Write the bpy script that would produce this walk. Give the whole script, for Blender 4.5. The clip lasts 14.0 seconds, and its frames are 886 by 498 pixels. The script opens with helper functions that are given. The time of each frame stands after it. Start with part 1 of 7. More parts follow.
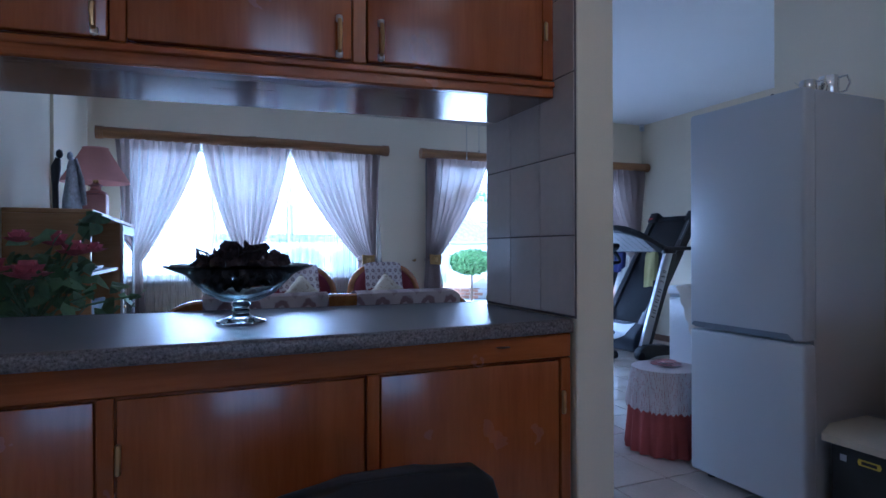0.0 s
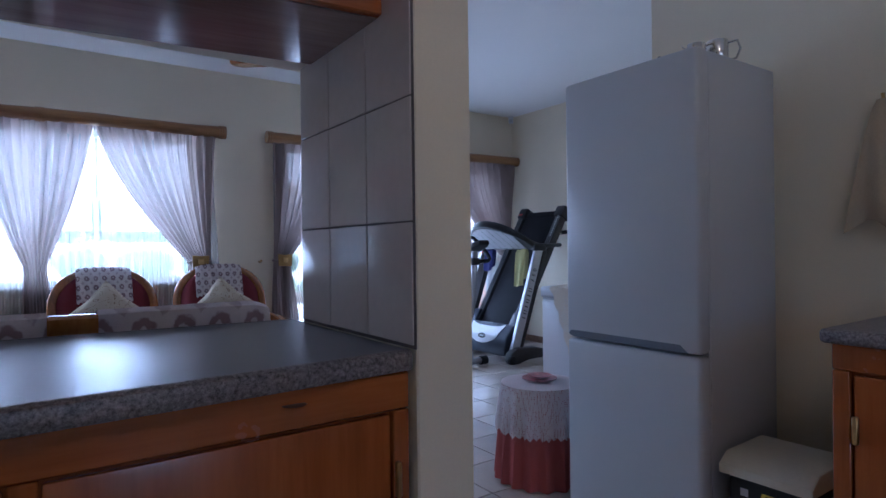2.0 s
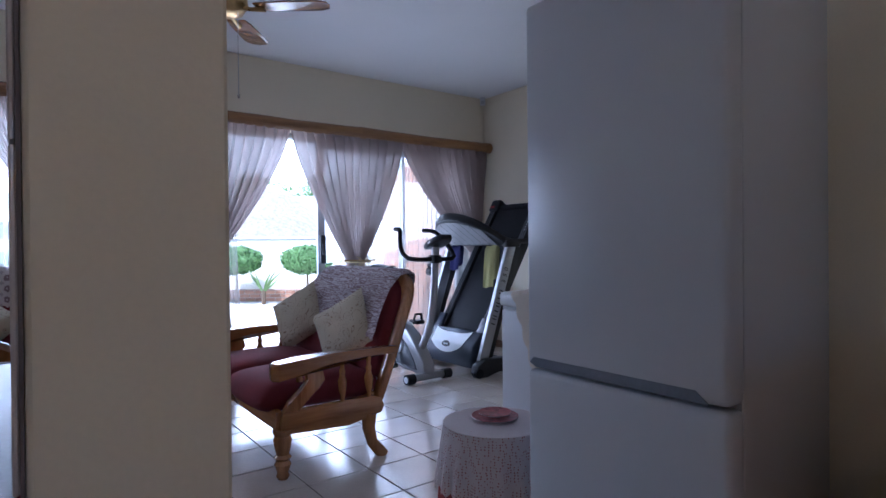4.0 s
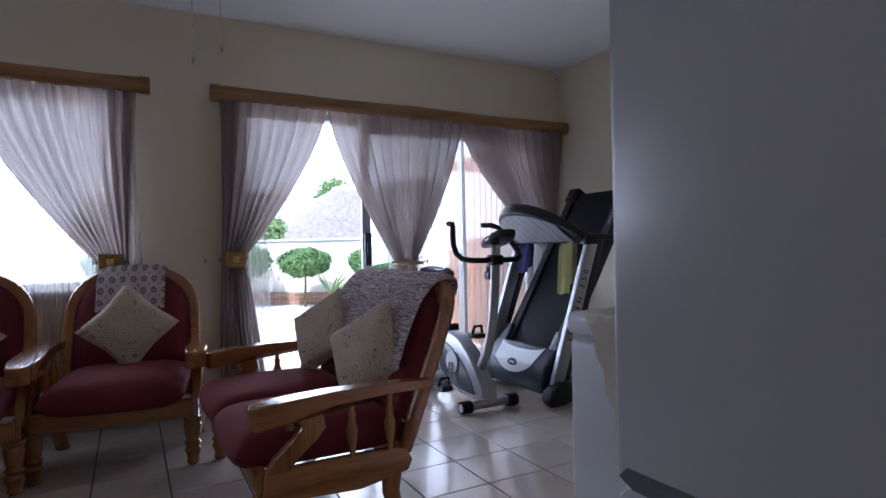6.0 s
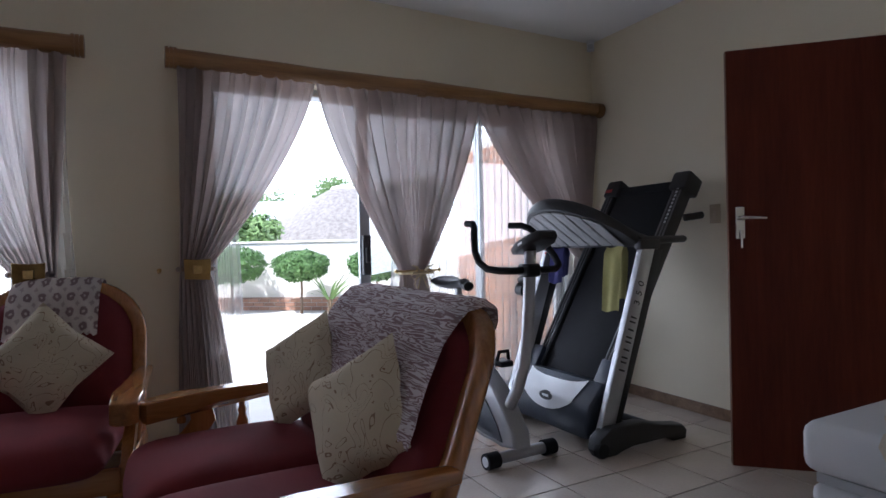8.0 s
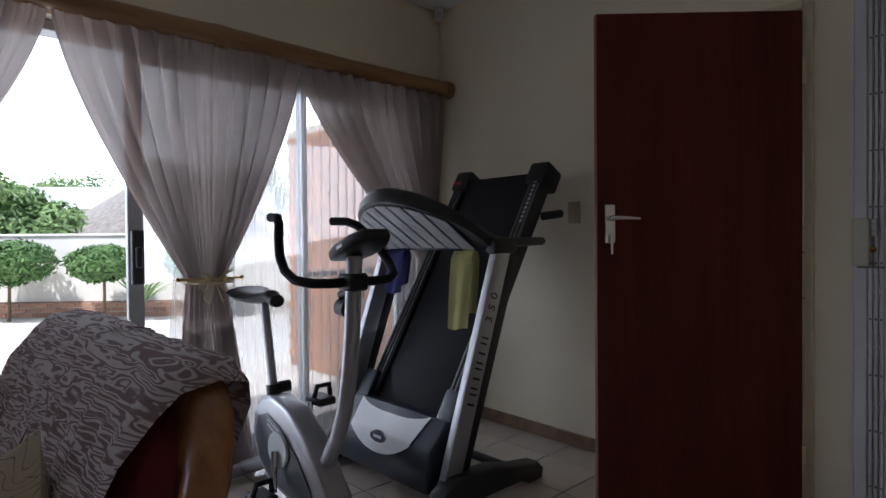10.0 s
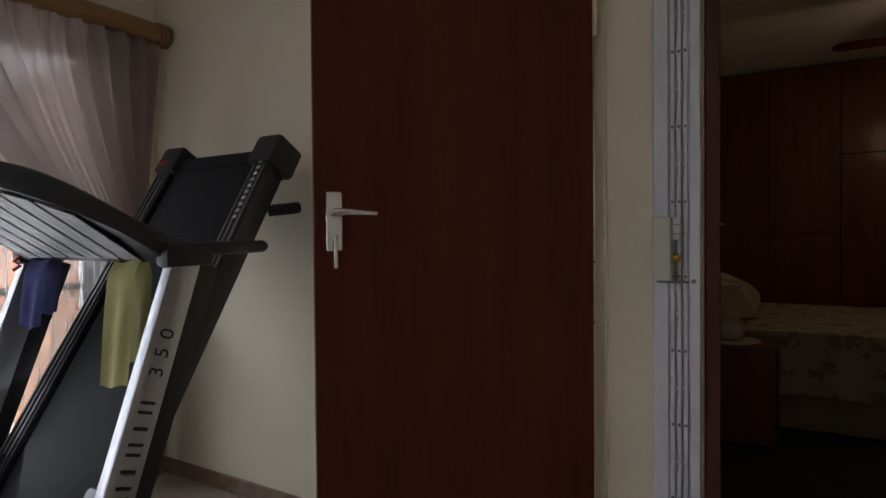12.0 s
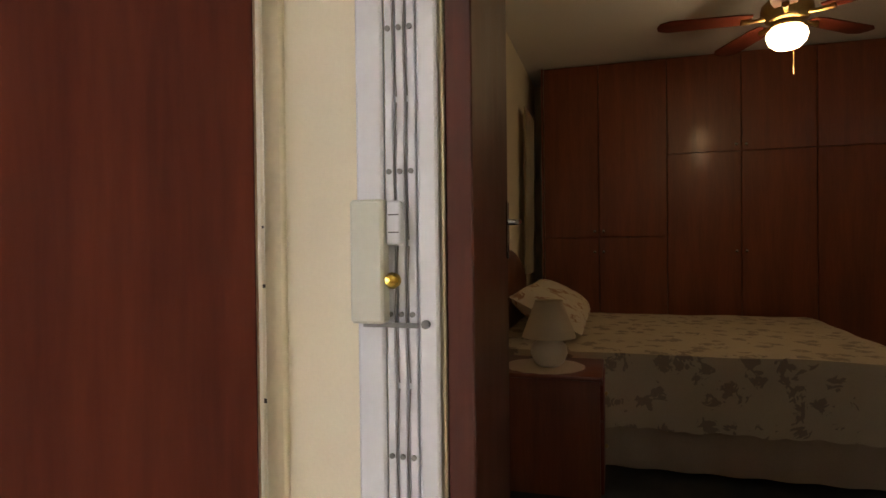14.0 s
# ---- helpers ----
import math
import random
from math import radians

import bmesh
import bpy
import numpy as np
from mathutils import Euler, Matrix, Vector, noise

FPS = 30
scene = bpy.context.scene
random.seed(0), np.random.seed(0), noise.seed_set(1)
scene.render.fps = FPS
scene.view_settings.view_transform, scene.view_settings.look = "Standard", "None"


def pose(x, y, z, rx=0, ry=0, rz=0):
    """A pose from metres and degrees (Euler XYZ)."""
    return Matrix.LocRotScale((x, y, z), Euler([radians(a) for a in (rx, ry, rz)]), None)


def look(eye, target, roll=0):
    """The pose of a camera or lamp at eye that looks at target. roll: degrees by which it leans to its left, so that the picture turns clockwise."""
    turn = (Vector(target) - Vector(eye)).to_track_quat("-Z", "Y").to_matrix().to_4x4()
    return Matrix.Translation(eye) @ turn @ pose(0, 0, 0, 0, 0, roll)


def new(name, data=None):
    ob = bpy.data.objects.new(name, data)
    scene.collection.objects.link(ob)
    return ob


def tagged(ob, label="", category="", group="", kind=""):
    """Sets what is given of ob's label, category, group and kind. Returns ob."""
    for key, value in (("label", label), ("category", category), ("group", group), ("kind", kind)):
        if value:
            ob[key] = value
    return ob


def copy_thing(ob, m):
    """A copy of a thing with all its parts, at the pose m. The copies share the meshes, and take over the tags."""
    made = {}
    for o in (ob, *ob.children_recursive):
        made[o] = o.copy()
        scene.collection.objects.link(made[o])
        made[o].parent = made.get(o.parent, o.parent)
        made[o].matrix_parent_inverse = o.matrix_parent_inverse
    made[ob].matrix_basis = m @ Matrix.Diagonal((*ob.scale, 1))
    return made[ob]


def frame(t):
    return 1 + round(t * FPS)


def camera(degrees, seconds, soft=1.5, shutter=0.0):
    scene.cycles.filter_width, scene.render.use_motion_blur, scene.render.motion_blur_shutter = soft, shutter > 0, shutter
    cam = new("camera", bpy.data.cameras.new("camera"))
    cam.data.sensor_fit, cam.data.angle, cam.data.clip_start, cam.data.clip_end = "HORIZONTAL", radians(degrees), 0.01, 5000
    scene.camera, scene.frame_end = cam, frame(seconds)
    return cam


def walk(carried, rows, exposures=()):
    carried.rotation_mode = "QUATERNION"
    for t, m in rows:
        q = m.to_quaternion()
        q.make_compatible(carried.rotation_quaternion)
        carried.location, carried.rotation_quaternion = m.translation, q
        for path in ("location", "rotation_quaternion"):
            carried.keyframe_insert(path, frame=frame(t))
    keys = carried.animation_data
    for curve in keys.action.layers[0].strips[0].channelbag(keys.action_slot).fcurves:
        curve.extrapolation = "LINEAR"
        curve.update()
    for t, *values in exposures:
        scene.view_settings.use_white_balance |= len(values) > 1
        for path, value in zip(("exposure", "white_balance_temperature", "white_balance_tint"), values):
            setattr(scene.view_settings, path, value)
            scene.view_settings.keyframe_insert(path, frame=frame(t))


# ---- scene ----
cam = camera(74.97, 14.0)
# seconds, place in metres, pitch, roll, yaw in degrees
ROWS = [
    (0.0, 0.176, 0.841, 1.131, 0.01, 0.18, -22.85),
    (0.5, 0.266, 0.958, 1.132, -0.04, 0.53, -25.98),
    (1.0, 0.362, 1.063, 1.127, -0.09, 0.60, -29.47),
    (1.5, 0.475, 1.200, 1.117, -0.08, 0.49, -32.75),
    (2.0, 0.620, 1.334, 1.119, -0.14, 0.70, -35.02),
    (2.5, 0.754, 1.450, 1.117, -0.19, 0.74, -36.40),
    (3.0, 0.900, 1.563, 1.116, -0.31, 0.56, -37.33),
    (5.5, 1.711, 2.243, 1.070, -0.32, 0.90, -31.31),
    (6.0, 1.838, 2.418, 1.076, -0.18, 1.12, -28.49),
    (6.5, 1.918, 2.620, 1.073, -0.13, 1.05, -26.79),
    (7.0, 2.001, 2.802, 1.085, -0.11, 1.07, -26.16),
    (9.5, 2.513, 3.657, 1.129, -0.57, 0.88, -38.21),
    (10.0, 2.693, 3.736, 1.136, -0.79, 0.47, -42.96),
    (10.5, 2.860, 3.830, 1.142, -0.91, 0.46, -48.46),
    (11.0, 3.071, 3.899, 1.146, -1.01, 0.56, -53.13),
    (11.5, 3.317, 3.947, 1.139, -0.82, 0.43, -56.93),
    (12.0, 3.595, 3.977, 1.150, -0.95, 0.47, -60.15),
    (12.5, 3.851, 3.998, 1.141, -0.85, 0.54, -63.40),
    (13.0, 4.080, 3.991, 1.148, -0.79, 0.42, -67.46),
    (13.5, 4.310, 3.960, 1.139, -0.50, 0.70, -71.26),
    (14.0, 4.532, 3.912, 1.144, -0.55, 0.63, -73.62),
]
EXPOSURES = [
    (0.0, 1.25, 4040, 12), (1.5, 1.25, 4340, 15), (3.0, 1.22, 4590, 18), (5.5, 0.62, 5120, 19), (6.5, 0.65, 5330, 19), (7.0, 0.68, 5380, 18),
    (9.5, 0.14, 5750, 15), (10.5, 0.0, 5800, 15), (11.5, 0.32, 6000, 14), (12.0, 0.75, 6200, 13), (12.5, 1.2, 6400, 12),
    (13.0, 1.65, 6650, 12), (13.5, 2.25, 6900, 12), (14.0, 2.58, 7000, 13),
]
walk(cam, [(t, pose(x, y, z, 90 + pitch, roll, yaw)) for t, x, y, z, pitch, roll, yaw in ROWS], EXPOSURES)

# ---------------------------------------------------------------- world, sun, large lights
SUN_EL, SUN_AZ = 60.0, 243.0   # degrees: height, and compass turn of the sun's place (clockwise from +y)
world = bpy.data.worlds.new("sky")
scene.world = world
world.use_nodes = True
wn = world.node_tree
for n in list(wn.nodes):
    wn.nodes.remove(n)
sky = wn.nodes.new("ShaderNodeTexSky")
sky.sky_type, sky.sun_disc = "NISHITA", False
sky.dust_density, sky.air_density = 2.0, 1.0
sky.sun_elevation, sky.sun_rotation = radians(SUN_EL), radians(SUN_AZ)
bg = wn.nodes.new("ShaderNodeBackground")
bg.inputs["Strength"].default_value = 0.15
wo = wn.nodes.new("ShaderNodeOutputWorld")
wn.links.new(sky.outputs[0], bg.inputs["Color"])
wn.links.new(bg.outputs[0], wo.inputs["Surface"])
sun = new("sun", bpy.data.lights.new("sun", "SUN"))
sun.data.energy, sun.data.angle, sun.data.color = 5.0, radians(0.5), (1.0, 0.95, 0.87)
_d = Vector((math.sin(radians(SUN_AZ)) * math.cos(radians(SUN_EL)), math.cos(radians(SUN_AZ)) * math.cos(radians(SUN_EL)), math.sin(radians(SUN_EL))))
sun.matrix_world = look(_d * 40, (0, 0, 0))


def area(name, eye, target, w, h, watts, color=(1, 1, 1)):
    lamp = new(name, bpy.data.lights.new(name, "AREA"))
    lamp.data.shape, lamp.data.size, lamp.data.size_y, lamp.data.energy, lamp.data.color = "RECTANGLE", w, h, watts, color
    lamp.matrix_world = look(eye, target)
    return lamp


# sky light through the window and the sliding door
area("window_light", (0.65, 6.86, 1.50), (0.65, 2.6, 3.2), 2.2, 1.2, 19, (0.92, 0.96, 1.0))
area("door_light", (3.85, 6.86, 1.10), (3.3, 3.2, 4.6), 2.5, 2.0, 11, (0.94, 0.97, 1.0))
# added warm fill from an assumed, unseen kitchen window
area("kitchen_fill_light", (0.6, -2.35, 1.6), (0.6, 3.0, 2.5), 1.6, 1.0, 0.25, (1.0, 0.90, 0.78))
# the warm lamp on the kitchen ceiling
kitchen_bulb = new("kitchen_bulb", bpy.data.lights.new("kitchen_bulb", "POINT"))
kitchen_bulb.data.energy, kitchen_bulb.data.color, kitchen_bulb.data.shadow_soft_size = 3.2, (1.0, 0.62, 0.32), 0.09
kitchen_bulb.location = (1.03, 0.45, 2.48)
bulb = new("fan_bulb", bpy.data.lights.new("fan_bulb", "POINT"))
bulb.data.energy, bulb.data.color, bulb.data.shadow_soft_size = 0.55, (1.0, 0.70, 0.40), 0.06
bulb.location = (7.95, 3.03, 2.02)

# ---------------------------------------------------------------- builders
def box(bm, x0, x1, y0, y1, z0, z1, bevel=0.0, seg=1):
    vs = [bm.verts.new((x, y, z)) for x in (x0, x1) for y in (y0, y1) for z in (z0, z1)]
    fs = [bm.faces.new([vs[i] for i in f]) for f in ((0, 1, 3, 2), (4, 6, 7, 5), (0, 4, 5, 1), (2, 3, 7, 6), (0, 2, 6, 4), (1, 5, 7, 3))]
    if bevel > 0:
        es = list({e for f in fs for e in f.edges})
        bmesh.ops.bevel(bm, geom=es, offset=bevel, segments=seg, profile=0.5, affect="EDGES")
    return bm


def tube(bm, pts, r, seg=10, cap=True):
    """A round bar along pts; r is one radius or one for each point."""
    pts = [Vector(p) for p in pts]
    rs = [r] * len(pts) if isinstance(r, (int, float)) else list(r)
    rings, side = [], None
    for i, p in enumerate(pts):
        a, b = pts[max(i - 1, 0)], pts[min(i + 1, len(pts) - 1)]
        d = (b - a).normalized()
        if side is None:
            side = d.orthogonal().normalized()
        side = (side - d * side.dot(d)).normalized()
        up = d.cross(side)
        rings.append([bm.verts.new(p + (side * math.cos(k * math.tau / seg) + up * math.sin(k * math.tau / seg)) * rs[i]) for k in range(seg)])
    for a, b in zip(rings, rings[1:]):
        for k in range(seg):
            bm.faces.new((a[k], a[(k + 1) % seg], b[(k + 1) % seg], b[k]))
    if cap:
        bm.faces.new(rings[0][::-1])
        bm.faces.new(rings[-1])
    return bm


def lathe(bm, profile, seg=24, at=(0, 0, 0), sx=1.0, sy=1.0):
    """A turned body from (radius, height) pairs round the z axis."""
    rings = []
    for r, z in profile:
        rings.append([bm.verts.new((at[0] + sx * r * math.cos(k * math.tau / seg), at[1] + sy * r * math.sin(k * math.tau / seg), at[2] + z)) for k in range(seg)])
    for a, b in zip(rings, rings[1:]):
        for k in range(seg):
            bm.faces.new((a[k], a[(k + 1) % seg], b[(k + 1) % seg], b[k]))
    bm.faces.new(rings[0][::-1])
    bm.faces.new(rings[-1])
    return bm


def slab(bm, outline, d, bevel=0.0, seg=2):
    """A plate: outline is a list of 3D points in one plane, d the vector of its thickness."""
    d = Vector(d)
    a = [bm.verts.new(Vector(p)) for p in outline]
    b = [bm.verts.new(Vector(p) + d) for p in outline]
    n = len(a)
    f0, f1 = bm.faces.new(a[::-1]), bm.faces.new(b)
    for k in range(n):
        bm.faces.new((a[k], a[(k + 1) % n], b[(k + 1) % n], b[k]))
    if bevel > 0:
        es = list(set(f0.edges) | set(f1.edges))
        bmesh.ops.bevel(bm, geom=es, offset=bevel, segments=seg, profile=0.5, affect="EDGES")
    return bm


def sheet(bm, rows, closed=False):
    """A skin over rows of points."""
    g = [[bm.verts.new(p) for p in row] for row in rows]
    for a, b in zip(g, g[1:]):
        n = len(a)
        for k in range(n if closed else n - 1):
            bm.faces.new((a[k], a[(k + 1) % n], b[(k + 1) % n], b[k]))
    return bm


def mesh_of(name, bm, material, smooth=True, angle=40):
    bmesh.ops.recalc_face_normals(bm, faces=bm.faces)
    me = bpy.data.meshes.new(name)
    bm.to_mesh(me)
    bm.free()
    me.materials.append(material)
    if smooth:
        me.polygons.foreach_set("use_smooth", [True] * len(me.polygons))
        me.set_sharp_from_angle(angle=radians(angle))
    return me


def part(name, bm, material, parent, label="", smooth=True, angle=40):
    ob = new(name, mesh_of(name, bm, material, smooth, angle))
    ob.parent = parent
    return tagged(ob, label)


def solo(name, bm, material, label, category, group="", kind="", m=None, smooth=True):
    ob = new(name, mesh_of(name, bm, material, smooth))
    if m is not None:
        ob.matrix_basis = m
    return tagged(ob, label, category, group, kind)


def thing(name, m, label, category, group=""):
    ob = new(name)
    ob.empty_display_size = 0.1
    ob.matrix_basis = m
    return tagged(ob, label, category, group)


def B():
    return bmesh.new()


# ---------------------------------------------------------------- materials
def mat(name, color, rough=0.6, metal=0.0, var=0.12, scale=6.0, fine=90.0, bump=0.05, coat=0.0, spec=0.5, stretch=(1, 1, 1), random_tint=0.0, rough_var=0.08):
    """A surface with variation at two scales: large blotches and fine grain."""
    m = bpy.data.materials.new(name)
    m.use_nodes = True
    nt = m.node_tree
    p = nt.nodes["Principled BSDF"]
    p.inputs["Metallic"].default_value = metal
    p.inputs["Coat Weight"].default_value = coat
    p.inputs["Coat Roughness"].default_value = 0.12
    p.inputs["Specular IOR Level"].default_value = spec
    co = nt.nodes.new("ShaderNodeTexCoord")
    mp = nt.nodes.new("ShaderNodeMapping")
    mp.inputs["Scale"].default_value = stretch
    nt.links.new(co.outputs["Object"], mp.inputs["Vector"])
    n1, n2 = nt.nodes.new("ShaderNodeTexNoise"), nt.nodes.new("ShaderNodeTexNoise")
    n1.inputs["Scale"].default_value, n1.inputs["Detail"].default_value = scale, 4
    n2.inputs["Scale"].default_value, n2.inputs["Detail"].default_value = fine, 3
    for n in (n1, n2):
        nt.links.new(mp.outputs[0], n.inputs["Vector"])
    mx = nt.nodes.new("ShaderNodeMath")
    mx.operation = "MULTIPLY_ADD"
    mx.inputs[1].default_value = 0.65
    nt.links.new(n1.outputs["Fac"], mx.inputs[0])
    m2 = nt.nodes.new("ShaderNodeMath")
    m2.operation = "MULTIPLY"
    m2.inputs[1].default_value = 0.35
    nt.links.new(n2.outputs["Fac"], m2.inputs[0])
    nt.links.new(m2.outputs[0], mx.inputs[2])
    r = nt.nodes.new("ShaderNodeValToRGB")
    c = Vector(color[:3])
    lo, hi = c * (1 - var), c * (1 + var)
    r.color_ramp.elements[0].position, r.color_ramp.elements[1].position = 0.3, 0.7
    r.color_ramp.elements[0].color, r.color_ramp.elements[1].color = (*lo, 1), (*[min(v, 0.95) for v in hi], 1)
    nt.links.new(mx.outputs[0], r.inputs["Fac"])
    last = r.outputs["Color"]
    if random_tint > 0:
        oi = nt.nodes.new("ShaderNodeObjectInfo")
        mr = nt.nodes.new("ShaderNodeMapRange")
        mr.inputs["To Min"].default_value, mr.inputs["To Max"].default_value = 1 - random_tint, 1 + random_tint
        nt.links.new(oi.outputs["Random"], mr.inputs["Value"])
        hs = nt.nodes.new("ShaderNodeHueSaturation")
        nt.links.new(mr.outputs[0], hs.inputs["Value"])
        nt.links.new(last, hs.inputs["Color"])
        last = hs.outputs["Color"]
    nt.links.new(last, p.inputs["Base Color"])
    rr = nt.nodes.new("ShaderNodeMapRange")
    rr.inputs["To Min"].default_value, rr.inputs["To Max"].default_value = max(rough - rough_var, 0.02), min(rough + rough_var, 1)
    nt.links.new(n1.outputs["Fac"], rr.inputs["Value"])
    nt.links.new(rr.outputs[0], p.inputs["Roughness"])
    if bump > 0:
        bp = nt.nodes.new("ShaderNodeBump")
        bp.inputs["Strength"].default_value, bp.inputs["Distance"].default_value = min(bump * 4, 1.0), 0.004
        nt.links.new(mx.outputs[0], bp.inputs["Height"])
        nt.links.new(bp.outputs[0], p.inputs["Normal"])
    return m


def wood(name, dark, light, rough=0.35, axis="z", scale=1.0, coat=0.3, bump=0.04):
    """Streaked grain along an axis of the object."""
    m = mat(name, light, rough, bump=0, coat=coat)
    nt = m.node_tree
    p = nt.nodes["Principled BSDF"]
    co = nt.nodes.new("ShaderNodeTexCoord")
    mp = nt.nodes.new("ShaderNodeMapping")
    s = {"x": (1.2, 14, 14), "y": (14, 1.2, 14), "z": (14, 14, 1.2)}[axis]
    mp.inputs["Scale"].default_value = [v * scale for v in s]
    nt.links.new(co.outputs["Object"], mp.inputs["Vector"])
    a = nt.nodes.new("ShaderNodeTexNoise")
    a.inputs["Scale"].default_value, a.inputs["Detail"].default_value, a.inputs["Distortion"].default_value = 1.0, 6, 0.6
    b = nt.nodes.new("ShaderNodeTexNoise")
    b.inputs["Scale"].default_value, b.inputs["Detail"].default_value = 7.0, 3
    nt.links.new(mp.outputs[0], a.inputs["Vector"])
    nt.links.new(mp.outputs[0], b.inputs["Vector"])
    mx = nt.nodes.new("ShaderNodeMix")
    mx.inputs["Factor"].default_value = 0.35
    nt.links.new(a.outputs["Fac"], mx.inputs["A"])
    nt.links.new(b.outputs["Fac"], mx.inputs["B"])
    r = nt.nodes.new("ShaderNodeValToRGB")
    r.color_ramp.elements[0].position, r.color_ramp.elements[1].position = 0.35, 0.66
    r.color_ramp.elements[0].color, r.color_ramp.elements[1].color = (*dark, 1), (*light, 1)
    nt.links.new(mx.outputs["Result"], r.inputs["Fac"])
    nt.links.new(r.outputs["Color"], p.inputs["Base Color"])
    bp = nt.nodes.new("ShaderNodeBump")
    bp.inputs["Strength"].default_value, bp.inputs["Distance"].default_value = bump * 4, 0.002
    nt.links.new(mx.outputs["Result"], bp.inputs["Height"])
    nt.links.new(bp.outputs[0], p.inputs["Normal"])
    return m


def cloth(name, color, translucent=0.35, see_through=0.0, weave=400.0, var=0.08, pattern=None, pattern_scale=14.0, pattern_cut=0.78, lines=None):
    """Woven fabric: diffuse, lets light through, and may be sheer. pattern: a second colour in small blots."""
    m = mat(name, color, 0.9, var=var, scale=5, fine=weave, bump=0.06, spec=0.15)
    nt = m.node_tree
    p, out = nt.nodes["Principled BSDF"], nt.nodes["Material Output"]
    src = p.inputs["Base Color"].links[0].from_socket
    if pattern:
        co = nt.nodes.new("ShaderNodeTexCoord")
        vo = nt.nodes.new("ShaderNodeTexVoronoi")
        vo.inputs["Scale"].default_value = pattern_scale
        nt.links.new(co.outputs["Object"], vo.inputs["Vector"])
        nz = nt.nodes.new("ShaderNodeTexNoise")
        nz.inputs["Scale"].default_value, nz.inputs["Distortion"].default_value = pattern_scale * 1.6, 2.5
        nt.links.new(co.outputs["Object"], nz.inputs["Vector"])
        ad = nt.nodes.new("ShaderNodeMath")
        ad.operation = "MULTIPLY_ADD"
        ad.inputs[1].default_value = 0.9
        nt.links.new(vo.outputs["Distance"], ad.inputs[0])
        nt.links.new(nz.outputs["Fac"], ad.inputs[2])
        rp = nt.nodes.new("ShaderNodeValToRGB")
        rp.color_ramp.elements[0].position, rp.color_ramp.elements[1].position = pattern_cut, pattern_cut + 0.05
        rp.color_ramp.elements[0].color, rp.color_ramp.elements[1].color = (0.85, 0.85, 0.85, 1), (0, 0, 0, 1)
        nt.links.new(ad.outputs[0], rp.inputs["Fac"])
        mx = nt.nodes.new("ShaderNodeMix")
        mx.data_type = "RGBA"
        nt.links.new(rp.outputs["Color"], mx.inputs["Factor"])
        nt.links.new(src, mx.inputs["A"])
        mx.inputs["B"].default_value = (*pattern, 1)
        src = mx.outputs["Result"]
        nt.links.new(src, p.inputs["Base Color"])
    if lines:
        # curling stitched lines: (colour, stretch x/y/z, count, width)
        co = nt.nodes.new("ShaderNodeTexCoord")
        mp = nt.nodes.new("ShaderNodeMapping")
        mp.inputs["Scale"].default_value = lines[1]
        nt.links.new(co.outputs["Object"], mp.inputs["Vector"])
        nz = nt.nodes.new("ShaderNodeTexNoise")
        nz.inputs["Scale"].default_value, nz.inputs["Detail"].default_value, nz.inputs["Distortion"].default_value = 1.0, 1.0, 1.2
        nt.links.new(mp.outputs[0], nz.inputs["Vector"])
        mu = nt.nodes.new("ShaderNodeMath")
        mu.operation = "MULTIPLY"
        mu.inputs[1].default_value = lines[2]
        nt.links.new(nz.outputs["Fac"], mu.inputs[0])
        pp = nt.nodes.new("ShaderNodeMath")
        pp.operation = "PINGPONG"
        pp.inputs[1].default_value = 0.5
        nt.links.new(mu.outputs[0], pp.inputs[0])
        rp = nt.nodes.new("ShaderNodeValToRGB")
        rp.color_ramp.elements[0].position, rp.color_ramp.elements[1].position = lines[3], lines[3] * 1.6
        rp.color_ramp.elements[0].color, rp.color_ramp.elements[1].color = (0.8, 0.8, 0.8, 1), (0, 0, 0, 1)
        nt.links.new(pp.outputs[0], rp.inputs["Fac"])
        mx = nt.nodes.new("ShaderNodeMix")
        mx.data_type = "RGBA"
        nt.links.new(rp.outputs["Color"], mx.inputs["Factor"])
        nt.links.new(src, mx.inputs["A"])
        mx.inputs["B"].default_value = (*lines[0], 1)
        src = mx.outputs["Result"]
        nt.links.new(src, p.inputs["Base Color"])
    last = p.outputs[0]
    if translucent > 0:
        tr = nt.nodes.new("ShaderNodeBsdfTranslucent")
        nt.links.new(src, tr.inputs["Color"])
        ms = nt.nodes.new("ShaderNodeMixShader")
        ms.inputs["Fac"].default_value = translucent
        nt.links.new(last, ms.inputs[1])
        nt.links.new(tr.outputs[0], ms.inputs[2])
        last = ms.outputs[0]
    if see_through > 0:
        tp = nt.nodes.new("ShaderNodeBsdfTransparent")
        ms = nt.nodes.new("ShaderNodeMixShader")
        ms.inputs["Fac"].default_value = see_through
        nt.links.new(last, ms.inputs[1])
        nt.links.new(tp.outputs[0], ms.inputs[2])
        last = ms.outputs[0]
    nt.links.new(last, out.inputs["Surface"])
    return m


